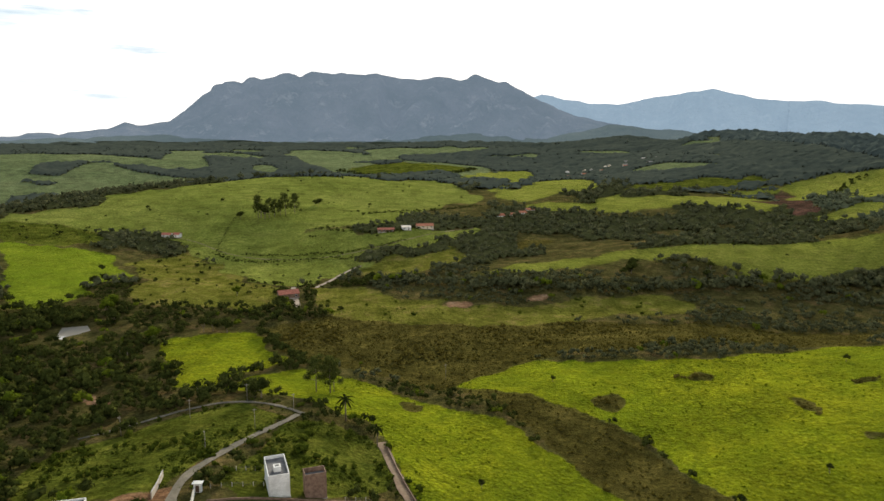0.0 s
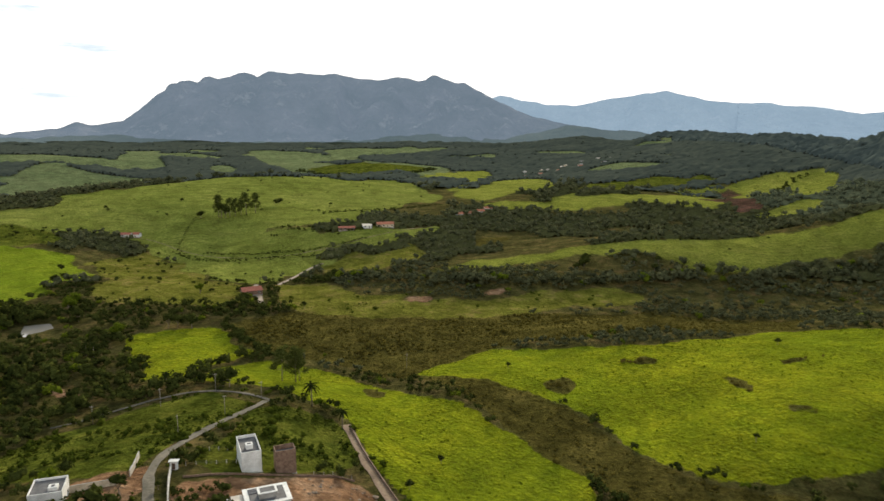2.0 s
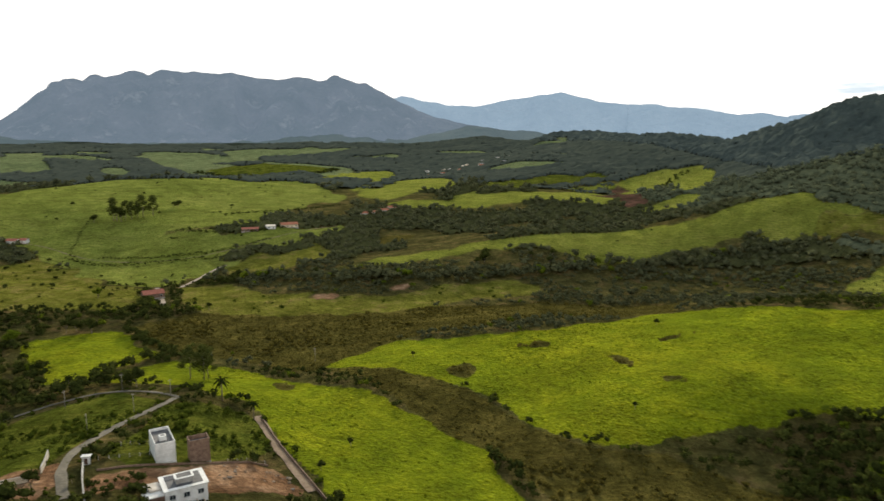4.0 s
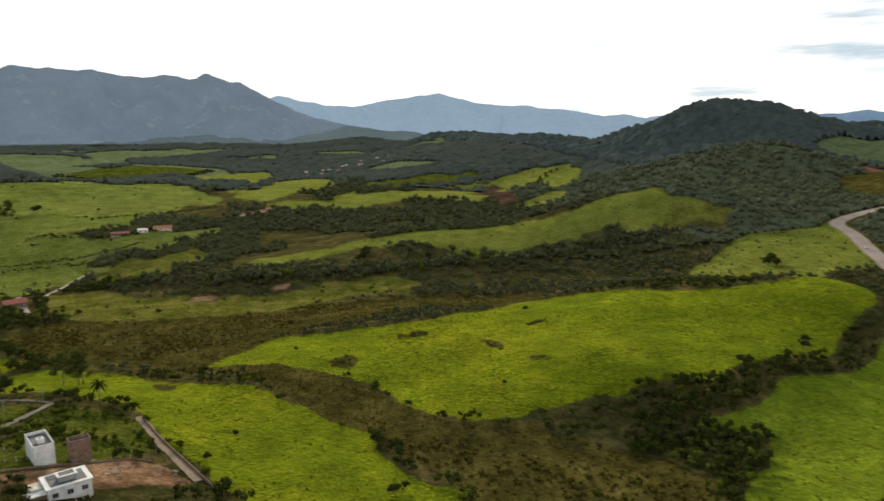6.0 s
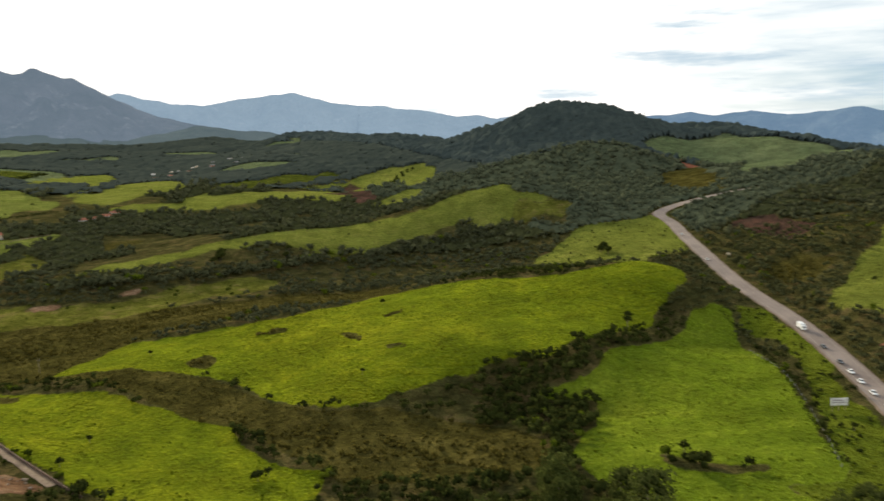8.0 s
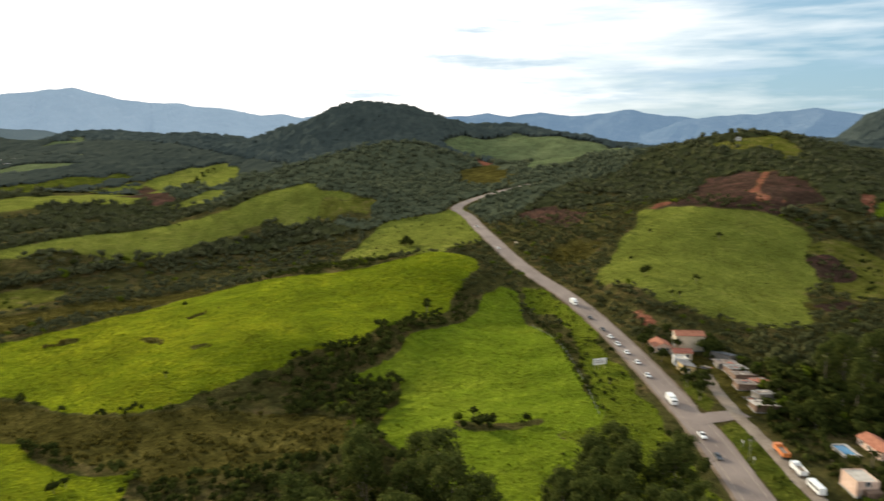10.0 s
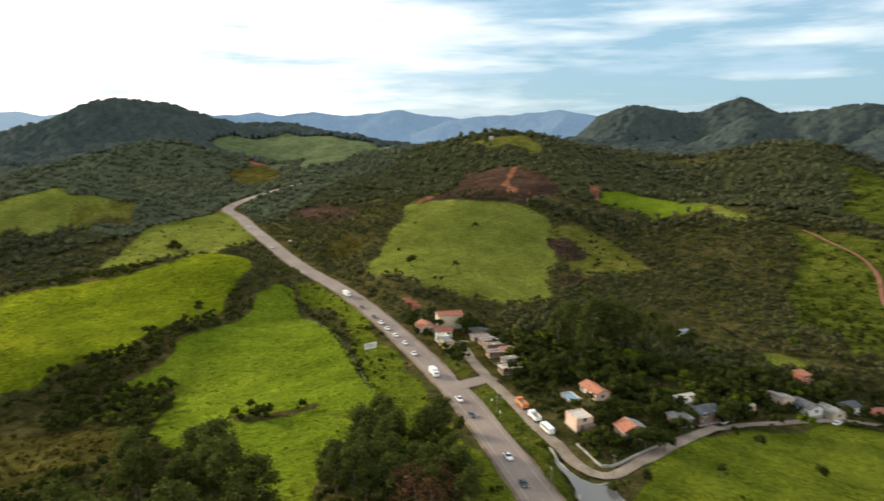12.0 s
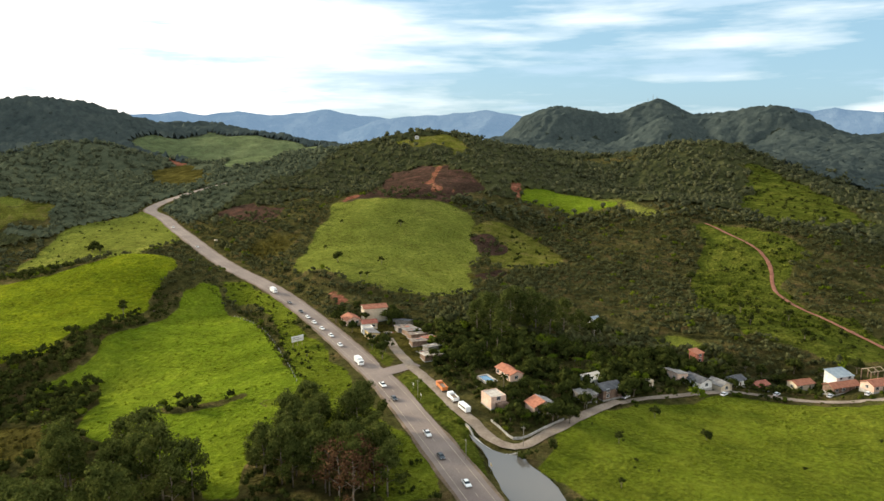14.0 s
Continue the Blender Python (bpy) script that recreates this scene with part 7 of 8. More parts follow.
def single_trees():
    rng = random.Random(21)
    broad = [broadleaf("broadleaf_tree", 8, w, LEAF, sd, "dark green spreading broadleaf tree on the pasture", lv) for w, sd, lv in ((3.9, 1, 560), (3.3, 2, 480), (4.6, 3, 620), (2.9, 4, 430))]
    for x, y, h in BROAD_SPOTS:
        standing(rng.choice(broad), x, y, h, 8, rng, "pasture and garden trees")
    bright = [broadleaf("leafy_tree", 9, 4.0, LEAF_BRIGHT, sd, "fresh light green leafy tree", 560) for sd in (11, 12)]
    for x, y, h in BRIGHT_SPOTS:
        standing(rng.choice(bright), x, y, h, 9, rng, "light green trees")
    bam = broadleaf("bamboo_clump", 8, 4.4, LEAF, 14, "dense rounded bamboo clump on the slope", 600, BARK, 0.1, 7)
    for x, y, h in BAMBOO_SPOTS:
        standing(bam, x, y, h, 8, rng, "bamboo clumps")
    gums = [gum_tree("eucalyptus_tree", 20, LEAF_GUM, sd, "tall eucalyptus tree with grey bare stem", 1900, BARK) for sd in (31, 32, 33)]
    for x, y, h in GUM_SPOTS:
        standing(rng.choice(gums), x, y, h, 20, rng, "eucalyptus trees")
    dead = gum_tree("dead_eucalyptus", 18, LEAF_DEAD, 36, "eucalyptus tree with dry reddish brown leaves", 560, BARK, 0.3)
    for k in range(34):
        x, y = in_poly(GROVE_ROADSIDE, rng)
        standing(rng.choice(gums), x, y, rng.uniform(12, 17), 20, rng, "roadside eucalyptus grove")
    for x, y, h in ((124, -14, 16), (128, -9, 15), (133, -17, 15), (121, -20, 16), (130, -22, 13)):
        standing(dead, x, y, h, 18, rng, "dry eucalyptus trees")
    for k in range(24):
        x, y = in_poly(GROVE_BELOW, rng)
        standing(rng.choice(gums), x, y, rng.uniform(16, 23), 20, rng, "eucalyptus grove below the drone")
    pal = [palm("palm_tree", 10, sd, "palm tree with drooping dark fronds") for sd in (1, 2)]
    for x, y, h in PALM_SPOTS:
        standing(rng.choice(pal), x, y, h, 10, rng, "palm trees")
    ban = banana("banana_plant", 4, 3, "banana plant with broad pale green leaves")
    for x, y, h in BANANA_SPOTS:
        standing(ban, x, y, h, 4, rng, "banana plants")
    for p in (*broad, *bright, bam, *gums, dead, *pal, ban):
        drop_proto(p)


single_trees()

# ---- vehicles ----
TRAFFIC = [(145, -45, 'w'), (160, -32, 'k'), (175, -22, 'p'), (201, 1, 'k'), (213, 11, 'p'), (235, 32, 't'), (256, 52, 'w'), (268, 63, 'w'), (277, 73, 'w'), (285, 82, 'w'), (292, 90, 'w'), (299, 99, 'k'), (311, 114, 'k'), (328, 134, 't'), (420, 262, 'w'), (476, 329, 'w')]


def paint(name, col, rough=0.3):
    n = Nodes(name, rough)
    v = n.obj()
    n.color(n.mix(n.val(n.noise(2.0, 4, v), 0.45, 0.75, 0.0, 0.25), col, tuple(c * 0.75 for c in col)))
    n.b.inputs["Specular IOR Level"].default_value = 0.5
    n.b.inputs["Coat Weight"].default_value = 0.3
    return n.m


CAR_WHITE = paint("white car paint", (0.78, 0.78, 0.77))
CAR_DARK = paint("dark car paint", (0.03, 0.033, 0.04))
CAR_SILVER = paint("silver car paint", (0.45, 0.46, 0.47))
TRUCK_ORANGE = paint("orange truck paint", (0.55, 0.17, 0.04), 0.5)
RUBBER = weathered("tyre rubber", (0.015, 0.015, 0.015), (0.035, 0.035, 0.035), 2.0, 0.9, 10.0, 0)
RIM = paint("grey wheel metal", (0.3, 0.3, 0.31))
LAMP_RED = paint("red lamp glass", (0.4, 0.02, 0.02))
LAMP_CLEAR = paint("clear lamp glass", (0.7, 0.7, 0.68), 0.15)


def profile(bm, outline, width, top_in=0.0, z_split=1e9):
    """A side outline (x, z) drawn out to a width, narrower above z_split."""
    L, R = [], []
    for x, z in outline:
        w = width / 2 - (top_in if z > z_split else 0)
        L.append(bm.verts.new((x, w, z)))
        R.append(bm.verts.new((x, -w, z)))
    n = len(outline)
    bm.faces.new(L[::-1])
    bm.faces.new(R)
    for i in range(n):
        bm.faces.new((L[i], L[(i + 1) % n], R[(i + 1) % n], R[i]))
    bmesh.ops.recalc_face_normals(bm, faces=bm.faces)
    bmesh.ops.bevel(bm, geom=list(bm.edges), offset=0.05, segments=1, affect="EDGES")
    return bm


def wheel(parent, x, y, r, w=0.22):
    bm = bmesh.new()
    tube(bm, [(x, y - w / 2, r), (x, y + w / 2, r)], [r, r], 12)
    wh = part("wheel", bm, RUBBER, parent)
    bm = bmesh.new()
    tube(bm, [(x, y - w / 2 - 0.015, r), (x, y + w / 2 + 0.015, r)], [r * 0.58, r * 0.58], 10)
    part("rim", bm, RIM, wh)


def car(name, mat, label, pickup=False):
    ob = empty(name, pose(0, 0, 0), label, "car")
    if pickup:
        low = [(-2.5, 0.45), (2.5, 0.45), (2.55, 0.75), (2.4, 1.0), (1.2, 1.08), (-2.5, 1.08)]
        top = [(-0.75, 1.06), (1.15, 1.06), (0.55, 1.72), (-0.6, 1.72)]
        L, wb = 2.5, 1.55
    else:
        low = [(-2.05, 0.40), (2.0, 0.40), (2.1, 0.62), (1.95, 0.86), (0.95, 0.98), (-1.95, 1.0), (-2.1, 0.75)]
        top = [(-1.85, 0.97), (1.0, 0.95), (0.35, 1.46), (-1.15, 1.46)]
        L, wb = 2.05, 1.28
    part("body", profile(bmesh.new(), low, 1.76), mat, ob)
    glass = [(x * 0.985, z if z < 1.2 else z - 0.05) for x, z in top]
    part("glazing", profile(bmesh.new(), glass, 1.60, 0.16, 1.2), GLASS, ob)
    t0, t1 = top[3][0], top[2][0]
    part("roof", new_box(t0, t1, -0.62, 0.62, top[2][1] - 0.05, top[2][1] + 0.02, bevel=0.02), mat, ob)
    if pickup:
        part("load_bed", new_box(-2.38, -0.85, -0.74, 0.74, 1.05, 1.10), RUBBER, ob)
    for x in (-wb, wb):
        for y in (-0.78, 0.78):
            wheel(ob, x, y, 0.32)
    for y in (-0.62, 0.62):
        part("headlight", new_box(L - 0.12, L + 0.06, y - 0.18, y + 0.18, 0.66, 0.80), LAMP_CLEAR, ob)
        part("tail_light", new_box(-L - 0.04, -L + 0.1, y - 0.15, y + 0.15, 0.72, 0.90), LAMP_RED, ob)
    return ob


def truck(name, cab, bed, label, length=7.5, tall=2.2, open_bed=True):
    ob = empty(name, pose(0, 0, 0), label, "truck")
    h = length / 2
    part("chassis", new_box(-h, h - 0.3, -0.5, 0.5, 0.55, 0.85), RUBBER, ob)
    part("cab", profile(bmesh.new(), [(h - 2.0, 0.6), (h, 0.6), (h, 1.6), (h - 0.35, 2.6), (h - 2.0, 2.6)], 2.3), cab, ob)
    part("windscreen", new_box(h - 0.22, h - 0.12, -0.95, 0.95, 1.65, 2.35, m=Matrix.Translation((h, 0, 2)) @ Matrix.Rotation(radians(-16), 4, "Y") @ Matrix.Translation((-h, 0, -2))), GLASS, ob)
    x0, x1 = -h, h - 2.25
    if open_bed:
        bd = part("bed", new_box(x0, x1, -1.15, 1.15, 0.9, 1.1), bed, ob)
        for a, b, c, d in ((x0, x1, -1.2, -1.1), (x0, x1, 1.1, 1.2), (x0, x0 + 0.1, -1.1, 1.1), (x1 - 0.1, x1, -1.1, 1.1)):
            part("side_board", new_box(a, b, c, d, 1.1, 0.9 + tall * 0.7), bed, bd)
        part("load", new_box(x0 + 0.15, x1 - 0.15, -1.05, 1.05, 1.1, 1.3 + tall * 0.3, bevel=0.15), DIRT_PALE, bd)
    else:
        part("cargo_box", new_box(x0, x1, -1.2, 1.2, 0.9, 0.9 + tall, bevel=0.05), bed, ob)
    for x in (-h + 0.9, -h + 2.1, h - 1.0):
        for y in (-0.95, 0.95):
            wheel(ob, x, y, 0.48, 0.3)
    for y in (-0.85, 0.85):
        part("headlight", new_box(h - 0.05, h + 0.05, y - 0.2, y + 0.2, 0.8, 1.0), LAMP_CLEAR, ob)
    return ob


def minibus(name, label):
    ob = empty(name, pose(0, 0, 0), label, "van")
    part("body", profile(bmesh.new(), [(-3.4, 0.45), (3.3, 0.45), (3.45, 1.1), (3.0, 2.5), (-3.4, 2.5)], 2.1), CAR_WHITE, ob)
    for y in (-1.06, 1.06):
        for k in range(5):
            part("side_window", new_box(-3.0 + k * 1.1, -2.1 + k * 1.1, y - 0.02, y + 0.02, 1.45, 2.15), GLASS, ob)
    part("windscreen", new_box(3.15, 3.22, -0.9, 0.9, 1.35, 2.2, m=Matrix.Translation((3.2, 0, 1.8)) @ Matrix.Rotation(radians(-17), 4, "Y") @ Matrix.Translation((-3.16, 0, -1.8))), GLASS, ob)
    for x in (-2.2, 2.2):
        for y in (-0.92, 0.92):
            wheel(ob, x, y, 0.38, 0.26)
    return ob


def on_line(name, x, y, side=None, limit=3.0):
    """The nearest place on a road: position, height and heading, held within its lanes."""
    (c, d), w = LINES[name]
    k = int(np.argmin(np.hypot(c[:, 0] - x, c[:, 1] - y)))
    nx, ny = d[k][1], -d[k][0]
    o = (x - c[k][0]) * nx + (y - c[k][1]) * ny
    o = float(np.clip(o, -limit, limit)) if side is None else side
    along_ = (x - c[k][0]) * d[k][0] + (y - c[k][1]) * d[k][1]
    return c[k][0] + nx * o + d[k][0] * along_, c[k][1] + ny * o + d[k][1] * along_, c[k][2], math.degrees(math.atan2(d[k][1], d[k][0])), o


def traffic():
    protos = {"w": car("car", CAR_WHITE, "white hatchback car driving on the highway"), "k": car("car", CAR_DARK, "dark car driving on the highway"), "p": car("pickup", CAR_WHITE, "white pickup driving on the highway", True), "t": truck("truck", CAR_WHITE, CAR_WHITE, "white box truck driving on the highway", 7.0, 2.3, False)}
    for x, y, k in TRAFFIC:
        px, py, pz, yaw, o = on_line("highway", x, y)
        lift = 0.12 - abs(o) * 0.012
        copy_thing(protos[k], pose(px, py, pz + lift, 0, 0, yaw + (180 if o < 0 else 0)))["group"] = "highway traffic"
    for p in protos.values():
        drop_proto(p)
    for ob, x, y in ((truck("truck", TRUCK_ORANGE, TRUCK_ORANGE, "orange dump truck parked on the side road", 8.0, 2.0), 216, -13), (truck("truck", CAR_WHITE, CAR_WHITE, "white tipper truck parked behind an orange one", 7.0, 2.0), 206, -21), (minibus("minibus", "white minibus parked on the side road"), 198, -28)):
        px, py, pz, yaw, o = on_line("side_road", x, y, -1.5)
        ob.matrix_world = pose(px, py, pz + 0.06, 0, 0, yaw + 180)
    lane_cars = ((243, -84, CAR_SILVER, "silver car parked by the brown house"), (264, -123, CAR_WHITE, "white car parked by the lane"), (284, -146, CAR_SILVER, "grey car parked by the lane"), (290, -168, CAR_WHITE, "white car parked at the roadside"), (289, -182, CAR_WHITE, "white car parked near the last houses"))
    for x, y, m, lb in lane_cars:
        c = car("car", m, lb)
        yaw = on_line("side_road", x, y)[3]
        c.matrix_world = pose(x, y, level(x, y) + 0.02, 0, 0, yaw)


traffic()

# ---- poles, walls, water, billboard and other small things ----
POLE_SPOTS = [(-1, 332), (-82, 277), (-98, 257), (-78, 217), (-69, 242), (-60, 264), (-120, 247), (161, -40), (220, -71), (319, -63), (178, -55), (206, -7)]
POLE_MAT = weathered("grey wooden pole", (0.17, 0.15, 0.12), (0.30, 0.27, 0.23), 0.5, 0.9, 5.0, 0)
WIRE = weathered("dark cable", (0.03, 0.03, 0.03), (0.06, 0.06, 0.06), 1.0, 0.7, 5.0, 0)


def utility_pole(h, label):
    ob = empty("utility_pole", pose(0, 0, 0), label, "utility pole", "utility poles")
    bm = bmesh.new()
    tube(bm, [(0, 0, -0.6), (0, 0, h)], [0.13, 0.08], 8)
    part("pole", bm, POLE_MAT, ob)
    arm = part("crossarm", new_box(-0.8, 0.8, 0.10, 0.19, h - 0.7, h - 0.58), POLE_MAT, ob)
    for x in (-0.7, -0.25, 0.25, 0.7):
        bm = bmesh.new()
        tube(bm, [(x, 0.18, h - 0.55), (x, 0.18, h - 0.35)], [0.05, 0.03], 6)
        part("insulator", bm, POLE_MAT, arm)
    return ob


def wall_run(name, points, h, t, mat, label, cap=True, posts=0.0):
    """A boundary wall that follows the land, built panel by panel with a coping."""
    c, d = along(points, 3.0)
    z = land(c[:, 0], c[:, 1])
    ob = empty(name, pose(c[0][0], c[0][1], z[0]), label, "wall")
    inv = Matrix.Translation((-c[0][0], -c[0][1], -z[0]))
    for k in range(len(c) - 1):
        a, b = Vector((c[k][0], c[k][1], 0)), Vector((c[k + 1][0], c[k + 1][1], 0))
        m = inv @ Matrix.Translation(a) @ Matrix.Rotation(math.atan2((b - a).y, (b - a).x), 4, "Z")
        L = (b - a).length
        for nm, w, lo, hi, mt in (("panel", t / 2, -0.6, h, mat), ("coping", t / 2 + 0.05, h, h + 0.08, CONCRETE)):
            if nm == "coping" and not cap:
                continue
            bm = bmesh.new()
            v = box(bm, 0, L, -w, w, lo, hi)
            for q in v:
                q.co.z += z[k] if q.co.x < L / 2 else z[k + 1]
            bmesh.ops.transform(bm, matrix=m, verts=v)
            part(nm, bm, mt, ob)
    return ob


def fence(points, label, h=1.3, step=2.6):
    c, d = along(points, step)
    z = land(c[:, 0], c[:, 1])
    ob = empty("fence", pose(c[0][0], c[0][1], z[0]), label, "fence")
    inv = Vector((c[0][0], c[0][1], z[0]))
    pts = [Vector((p[0], p[1], q)) - inv for p, q in zip(c, z)]
    for p in pts:
        part("post", new_box(p.x - 0.09, p.x + 0.09, p.y - 0.09, p.y + 0.09, p.z - 0.4, p.z + h), CONCRETE, ob)
    for q in (0.45, 0.85, 1.2):
        bm = bmesh.new()
        tube(bm, [tuple(p + Vector((0, 0, q))) for p in pts], [0.02] * len(pts), 4)
        part("wire", bm, WIRE, ob)
    return ob


def flat_sheet(name, poly, z, mat, label, category, thick=0.3, kind=""):
    bm = bmesh.new()
    top = [bm.verts.new((x, y, z)) for x, y in poly]
    bot = [bm.verts.new((x, y, z - thick)) for x, y in poly]
    n = len(poly)
    bm.faces.new(top)
    bm.faces.new(bot[::-1])
    for i in range(n):
        bm.faces.new((top[i], bot[i], bot[(i + 1) % n], top[(i + 1) % n]))
    bmesh.ops.recalc_face_normals(bm, faces=bm.faces)
    bmesh.ops.triangulate(bm, faces=bm.faces)
    return tagged(part(name, bm, mat, None), label, category, kind=kind)


def water_material(name, col):
    n = Nodes(name, 0.06)
    n.color(col)
    n.b.inputs["Specular IOR Level"].default_value = 0.7
    n.bump(n.noise(1.2, 3, n.pos()), 0.08, 0.05)
    return n.m


def small_things():
    rng = random.Random(8)
    proto = utility_pole(7.5, "slender grey utility pole with a short crossarm")
    for x, y in POLE_SPOTS:
        copy_thing(proto, pose(x, y, level(x, y), 0, 0, rng.uniform(0, 180)))
    drop_proto(proto)
    # flooded roadside hollow and the far pond
    flat_sheet("water", [(183.3, -34.2), (178.3, -39.2), (173.4, -44.9), (171.5, -50.7), (174.1, -54.7), (166.6, -59.6), (163.7, -62.8), (159.5, -67), (155.2, -70.3), (148, -74), (138, -82), (124, -91), (114, -84), (130, -68), (143.2, -58.5), (148.3, -54.8), (155.4, -49.2), (166.1, -46), (172.5, -42.2), (178.6, -37.2)], WATER_Z, water_material("muddy water", (0.115, 0.105, 0.092)), "still muddy floodwater beside the road", "water", 0.4, "structure")
    flat_sheet("pond", [(-234, 413), (-221, 418), (-212, 405), (-207, 390), (-213, 384), (-226, 392)], float(np.percentile(land([-234, -221, -212, -207, -213, -226, -219], [413, 418, 405, 390, 384, 392, 402]), 45)) + 0.1, water_material("pond water", (0.25, 0.23, 0.20)), "small bright pond among dark trees", "pond", 0.5, "structure")
    wall_run("kerb_wall", [(186.6, -32.4), (178.4, -39.6), (172.6, -46), (171, -50.8), (173.6, -55.3)], 0.7, 0.45, PALE_WALL, "pale low retaining wall along the side road bend")
    wall_run("garden_wall", [(193, -40), (188, -45), (183, -49), (182, -51), (185, -54.5), (194, -58.5), (205, -64.5)], 0.8, 0.18, CONCRETE, "pale garden wall round a corner lot")
    wall_run("lane_wall", [(-22.3, 241), (-14.8, 214), (-7.8, 193), (-1.8, 176), (4, 160)], 1.1, 0.22, BRICK, "long weathered boundary wall beside a dirt lane", False)
    wall_run("lot_wall", [(-64, 178), (-52, 182.5), (-40, 186), (-28, 190), (-17, 194)], 0.6, 0.2, BRICK, "low dark brick wall across the lots", False)
    wall_run("drive_wall", [(-69, 183), (-66, 172), (-62, 160), (-58, 148)], 1.8, 0.25, WHITE, "white boundary wall beside the paved lane")
    wall_run("drive_wall", [(-83, 196), (-81, 188), (-79.5, 180)], 1.9, 0.25, PALE_WALL, "pale boundary wall at the lane entrance")
    wall_run("yard_wall", [(-91, 169), (-84, 171), (-80.5, 174)], 1.9, 0.2, CREAM, "cream yard wall beside a modern house")
    wall_run("yard_wall", [(-104, 163), (-112, 158), (-122, 152)], 1.9, 0.2, CREAM, "cream yard wall running down the slope")
    gate = empty("gate_post", pose(-68.5, 184.5, level(-68.5, 184.5)), "white gate pillar with a small roof slab", "gate pillar")
    part("pillar", new_box(-1.0, 1.0, -0.6, 0.6, -0.5, 2.6), WHITE, gate)
    part("slab", new_box(-1.4, 1.4, -0.9, 0.9, 2.6, 2.8), WHITE, gate)
    part("recess", new_box(-0.5, 0.5, -0.63, -0.57, 0.2, 2.1), WOOD_DARK, gate)
    fence([(-29, 190.5), (-24, 192.5), (-18, 195)], "row of pale concrete fence posts with wire")
    fence([(-66, 187), (-58, 190), (-52.5, 192)], "row of pale concrete fence posts with wire")
    fence([(-66, 201), (-58, 203), (-50, 205)], "concrete fence posts behind the white house")
    fence([(296, 140), (270, 104), (243, 77), (206, 47)], "old wire fence between meadow and road", 1.2, 5.0)
    # billboard
    b = empty("billboard", pose(252, 73, level(252, 73), 0, 0, -28), "white roadside billboard seen from its side", "billboard")
    for x in (-2.6, 0, 2.6):
        bm = bmesh.new()
        tube(bm, [(x, 0.1, -0.4), (x, 0.1, 5.2)], [0.11, 0.11], 6)
        part("post", bm, TIMBER, b)
    pn = part("panel", new_box(-3.4, 3.4, -0.08, 0.04, 2.3, 5.2), FRAME, b)
    for k in range(3):
        part("sheet", new_box(-3.3 + k * 2.23, -1.17 + k * 2.23, -0.11, -0.085, 2.4, 5.1), WHITE, pn)
    part("text_bar", new_box(-2.6, 1.4, -0.125, -0.115, 4.1, 4.5), FIBRE, pn)
    part("text_bar", new_box(-2.6, 2.2, -0.125, -0.115, 3.3, 3.6), FIBRE, pn)
    # swimming pool
    z = level(230, -29)
    p = empty("swimming_pool", pose(230, -28.5, z + 0.35, 0, 0, 43), "swimming pool with blue water and white deck", "swimming pool")
    for a, e, c, d in ((-4.4, 4.4, -2.9, -2.0), (-4.4, 4.4, 2.0, 2.7), (-4.4, -3.6, -2.0, 2.0), (3.6, 4.4, -2.0, 2.0)):
        part("deck", new_box(a, e, c, d, -1.2, 0.25), PALE_ROOF, p)
    part("pool_water", new_box(-3.6, 3.6, -2.0, 2.0, -1.2, 0.05), water_material("pool water", (0.02, 0.16, 0.30)), p)
    # signs on the road island and by the road
    for x, y, col, lb in ((204, -9, WHITE, "small white road sign on a post"), (158, -49, YELLOW, "yellow road sign on a thin post"), (214, -2, WHITE, "small white road sign on the grass island")):
        s = empty("road_sign", pose(x, y, level(x, y), 0, 0, 40), lb, "road sign", "road signs")
        bm = bmesh.new()
        tube(bm, [(0, 0, -0.3), (0, 0, 2.6)], [0.05, 0.05], 6)
        part("post", bm, CONCRETE, s)
        part("plate", new_box(-0.5, 0.5, -0.08, -0.05, 1.7, 2.7, bevel=0.01), col, s)
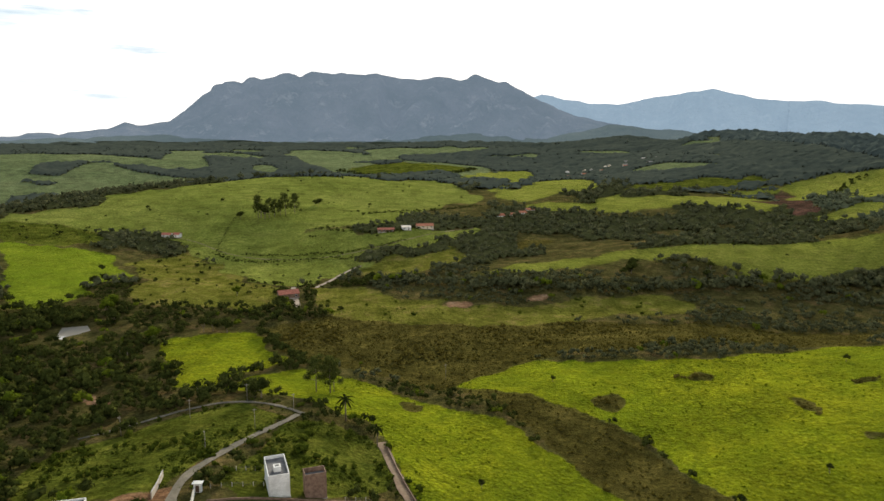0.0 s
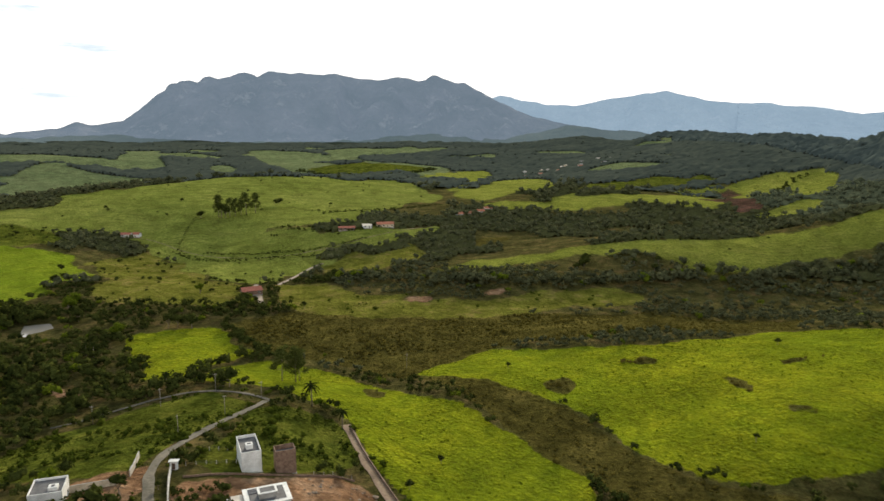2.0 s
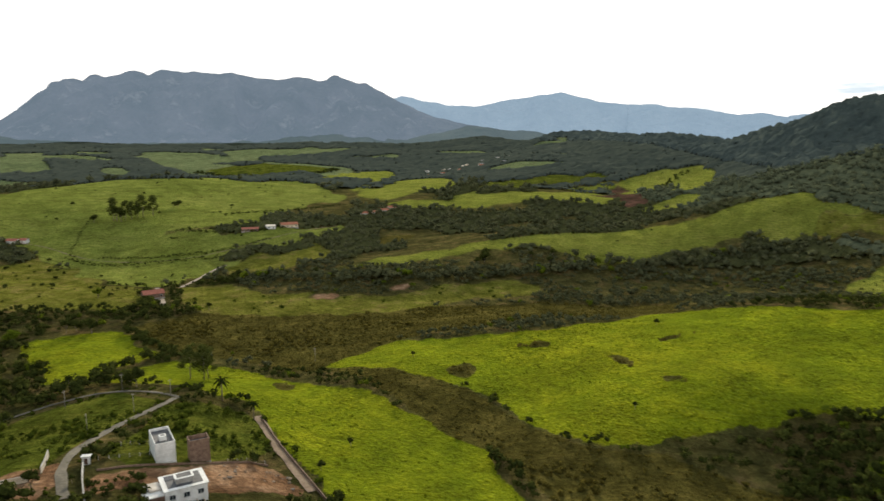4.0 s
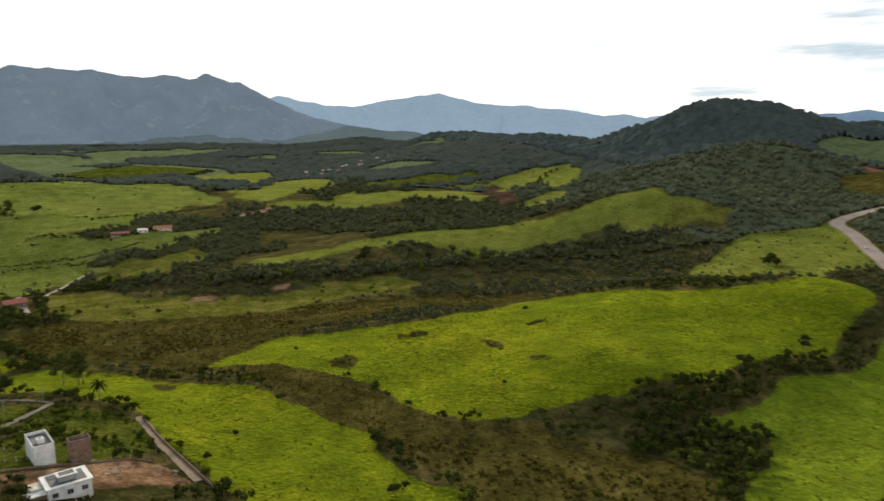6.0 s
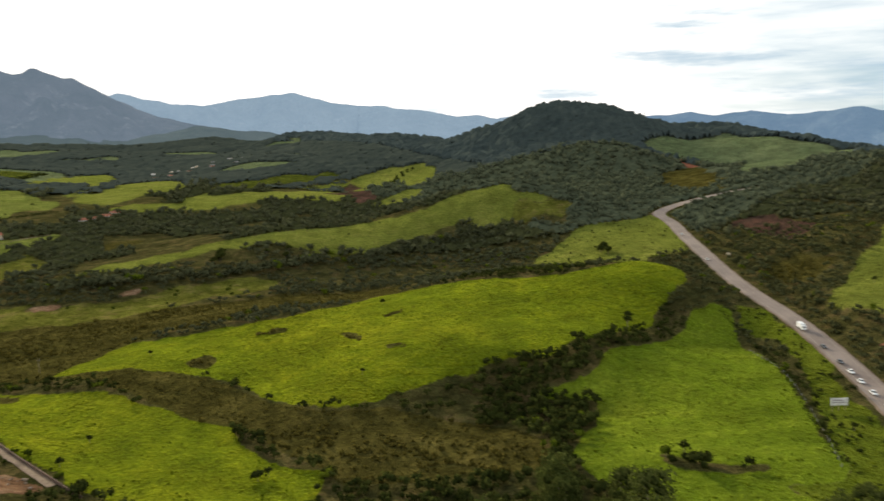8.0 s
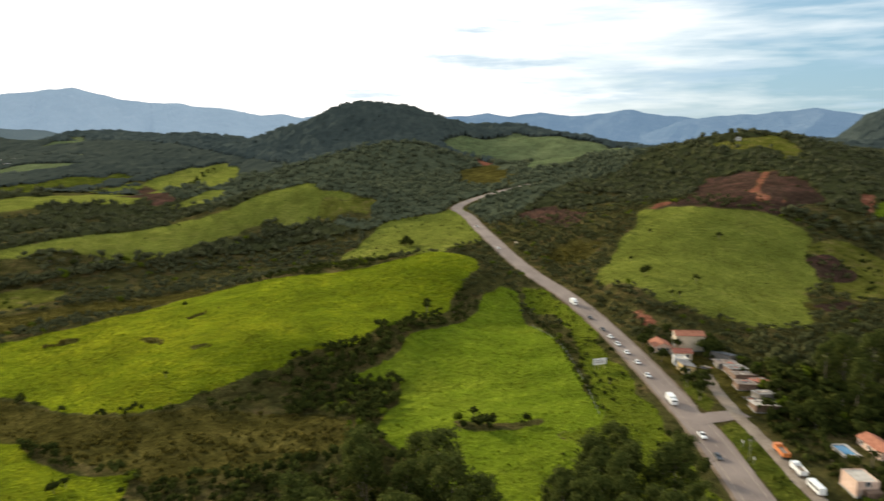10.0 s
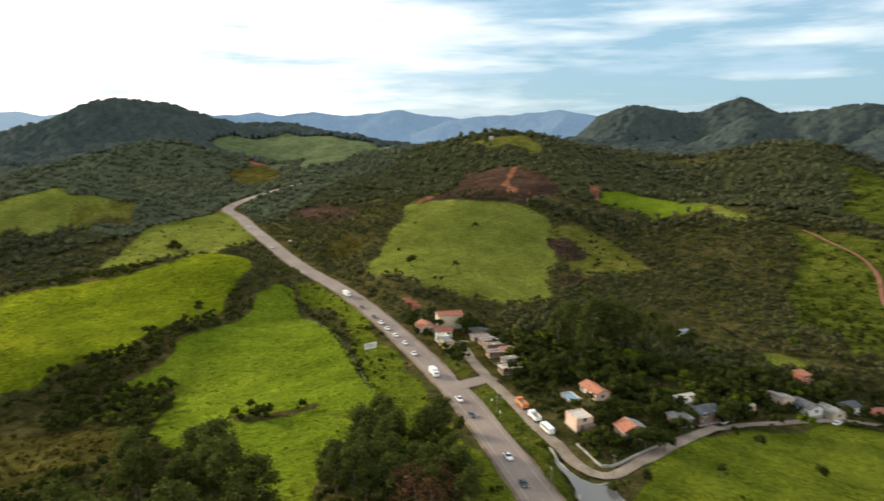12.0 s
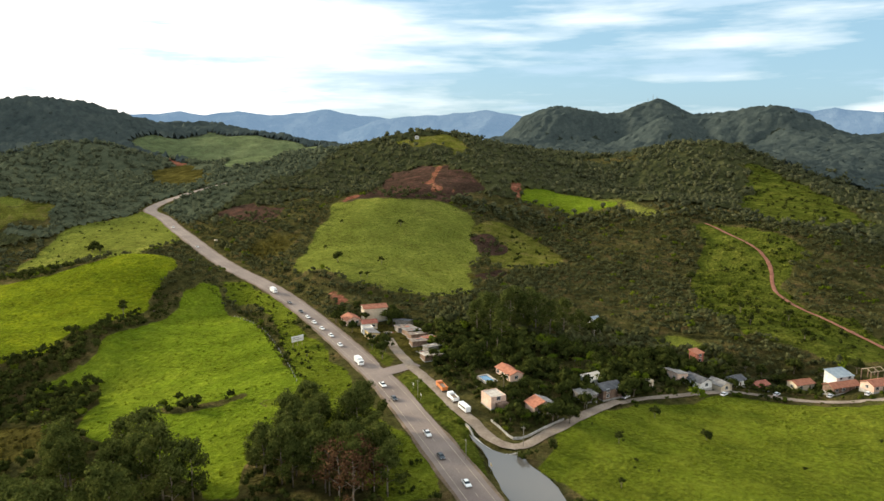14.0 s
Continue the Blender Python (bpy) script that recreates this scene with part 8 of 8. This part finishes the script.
    # masts on the eastern peak
    for x, y, h in ((2630, -12, 26), (2640, -25, 20), (2622, 5, 16)):
        m = empty("radio_mast", pose(x, y, level(x, y) - 1), "thin radio mast on the distant peak", "mast", "radio masts")
        bm = bmesh.new()
        tube(bm, [(0, 0, 0), (0, 0, h)], [1.2, 0.5], 5)
        part("mast", bm, CONCRETE, m)
        part("dish", new_box(-2.0, 2.0, -0.6, 0.6, h * 0.6, h * 0.75), CONCRETE, m)
    m = empty("radio_mast", pose(1128, 962, level(1128, 962) - 1), "tall thin mast on the wooded ridge", "mast", "radio masts")
    bm = bmesh.new()
    tube(bm, [(0, 0, 0), (0, 0, 44)], [0.7, 0.35], 5)
    part("mast", bm, CONCRETE, m)
    # scrap heaps and a water tank by the workshops
    for x, y, n in ((258.5, 11, 9), (285, 39, 8), (268, 10, 8)):
        heap = empty("scrap_heap", pose(x, y, level(x, y)), "heap of scrap boards and sheets beside the workshops", "scrap heap", "scrap heaps")
        for k in range(n):
            m = pose(rng.uniform(-1.8, 1.8), rng.uniform(-1.8, 1.8), rng.uniform(0.1, 0.7), rng.uniform(-14, 14), rng.uniform(-14, 14), rng.uniform(0, 180))
            part("board", new_box(-rng.uniform(0.5, 1.4), rng.uniform(0.5, 1.4), -0.4, 0.4, -0.04, 0.05, m=m), rng.choice((TIMBER, FIBRE, RUST_TILE, DARK_ROOF, PALE_ROOF)), heap)
        part("mound", new_box(-1.7, 1.7, -1.6, 1.6, -0.4, 0.25, bevel=0.1), VERGE, heap)
    # rubble and cut timber on the building lot
    for k in range(26):
        x, y = -20 + rng.uniform(-11, 12), 183 + rng.uniform(-7, 6)
        r = rng.uniform(0.25, 0.8)
        bm = bmesh.new()
        bmesh.ops.create_icosphere(bm, subdivisions=1, radius=r)
        for v in bm.verts:
            v.co *= rng.uniform(0.7, 1.2)
            v.co.z *= 0.6
        ob = part("rubble", bm, rng.choice((DIRT_PALE, LANE_BROWN, VERGE)), None)
        ob.location = (x, y, level(x, y) + r * 0.15)
        tagged(ob, "lump of rubble on the bare building lot", "rubble", "building lot rubble")


WATER_Z = FLOOD_BED + 1.15
small_things()
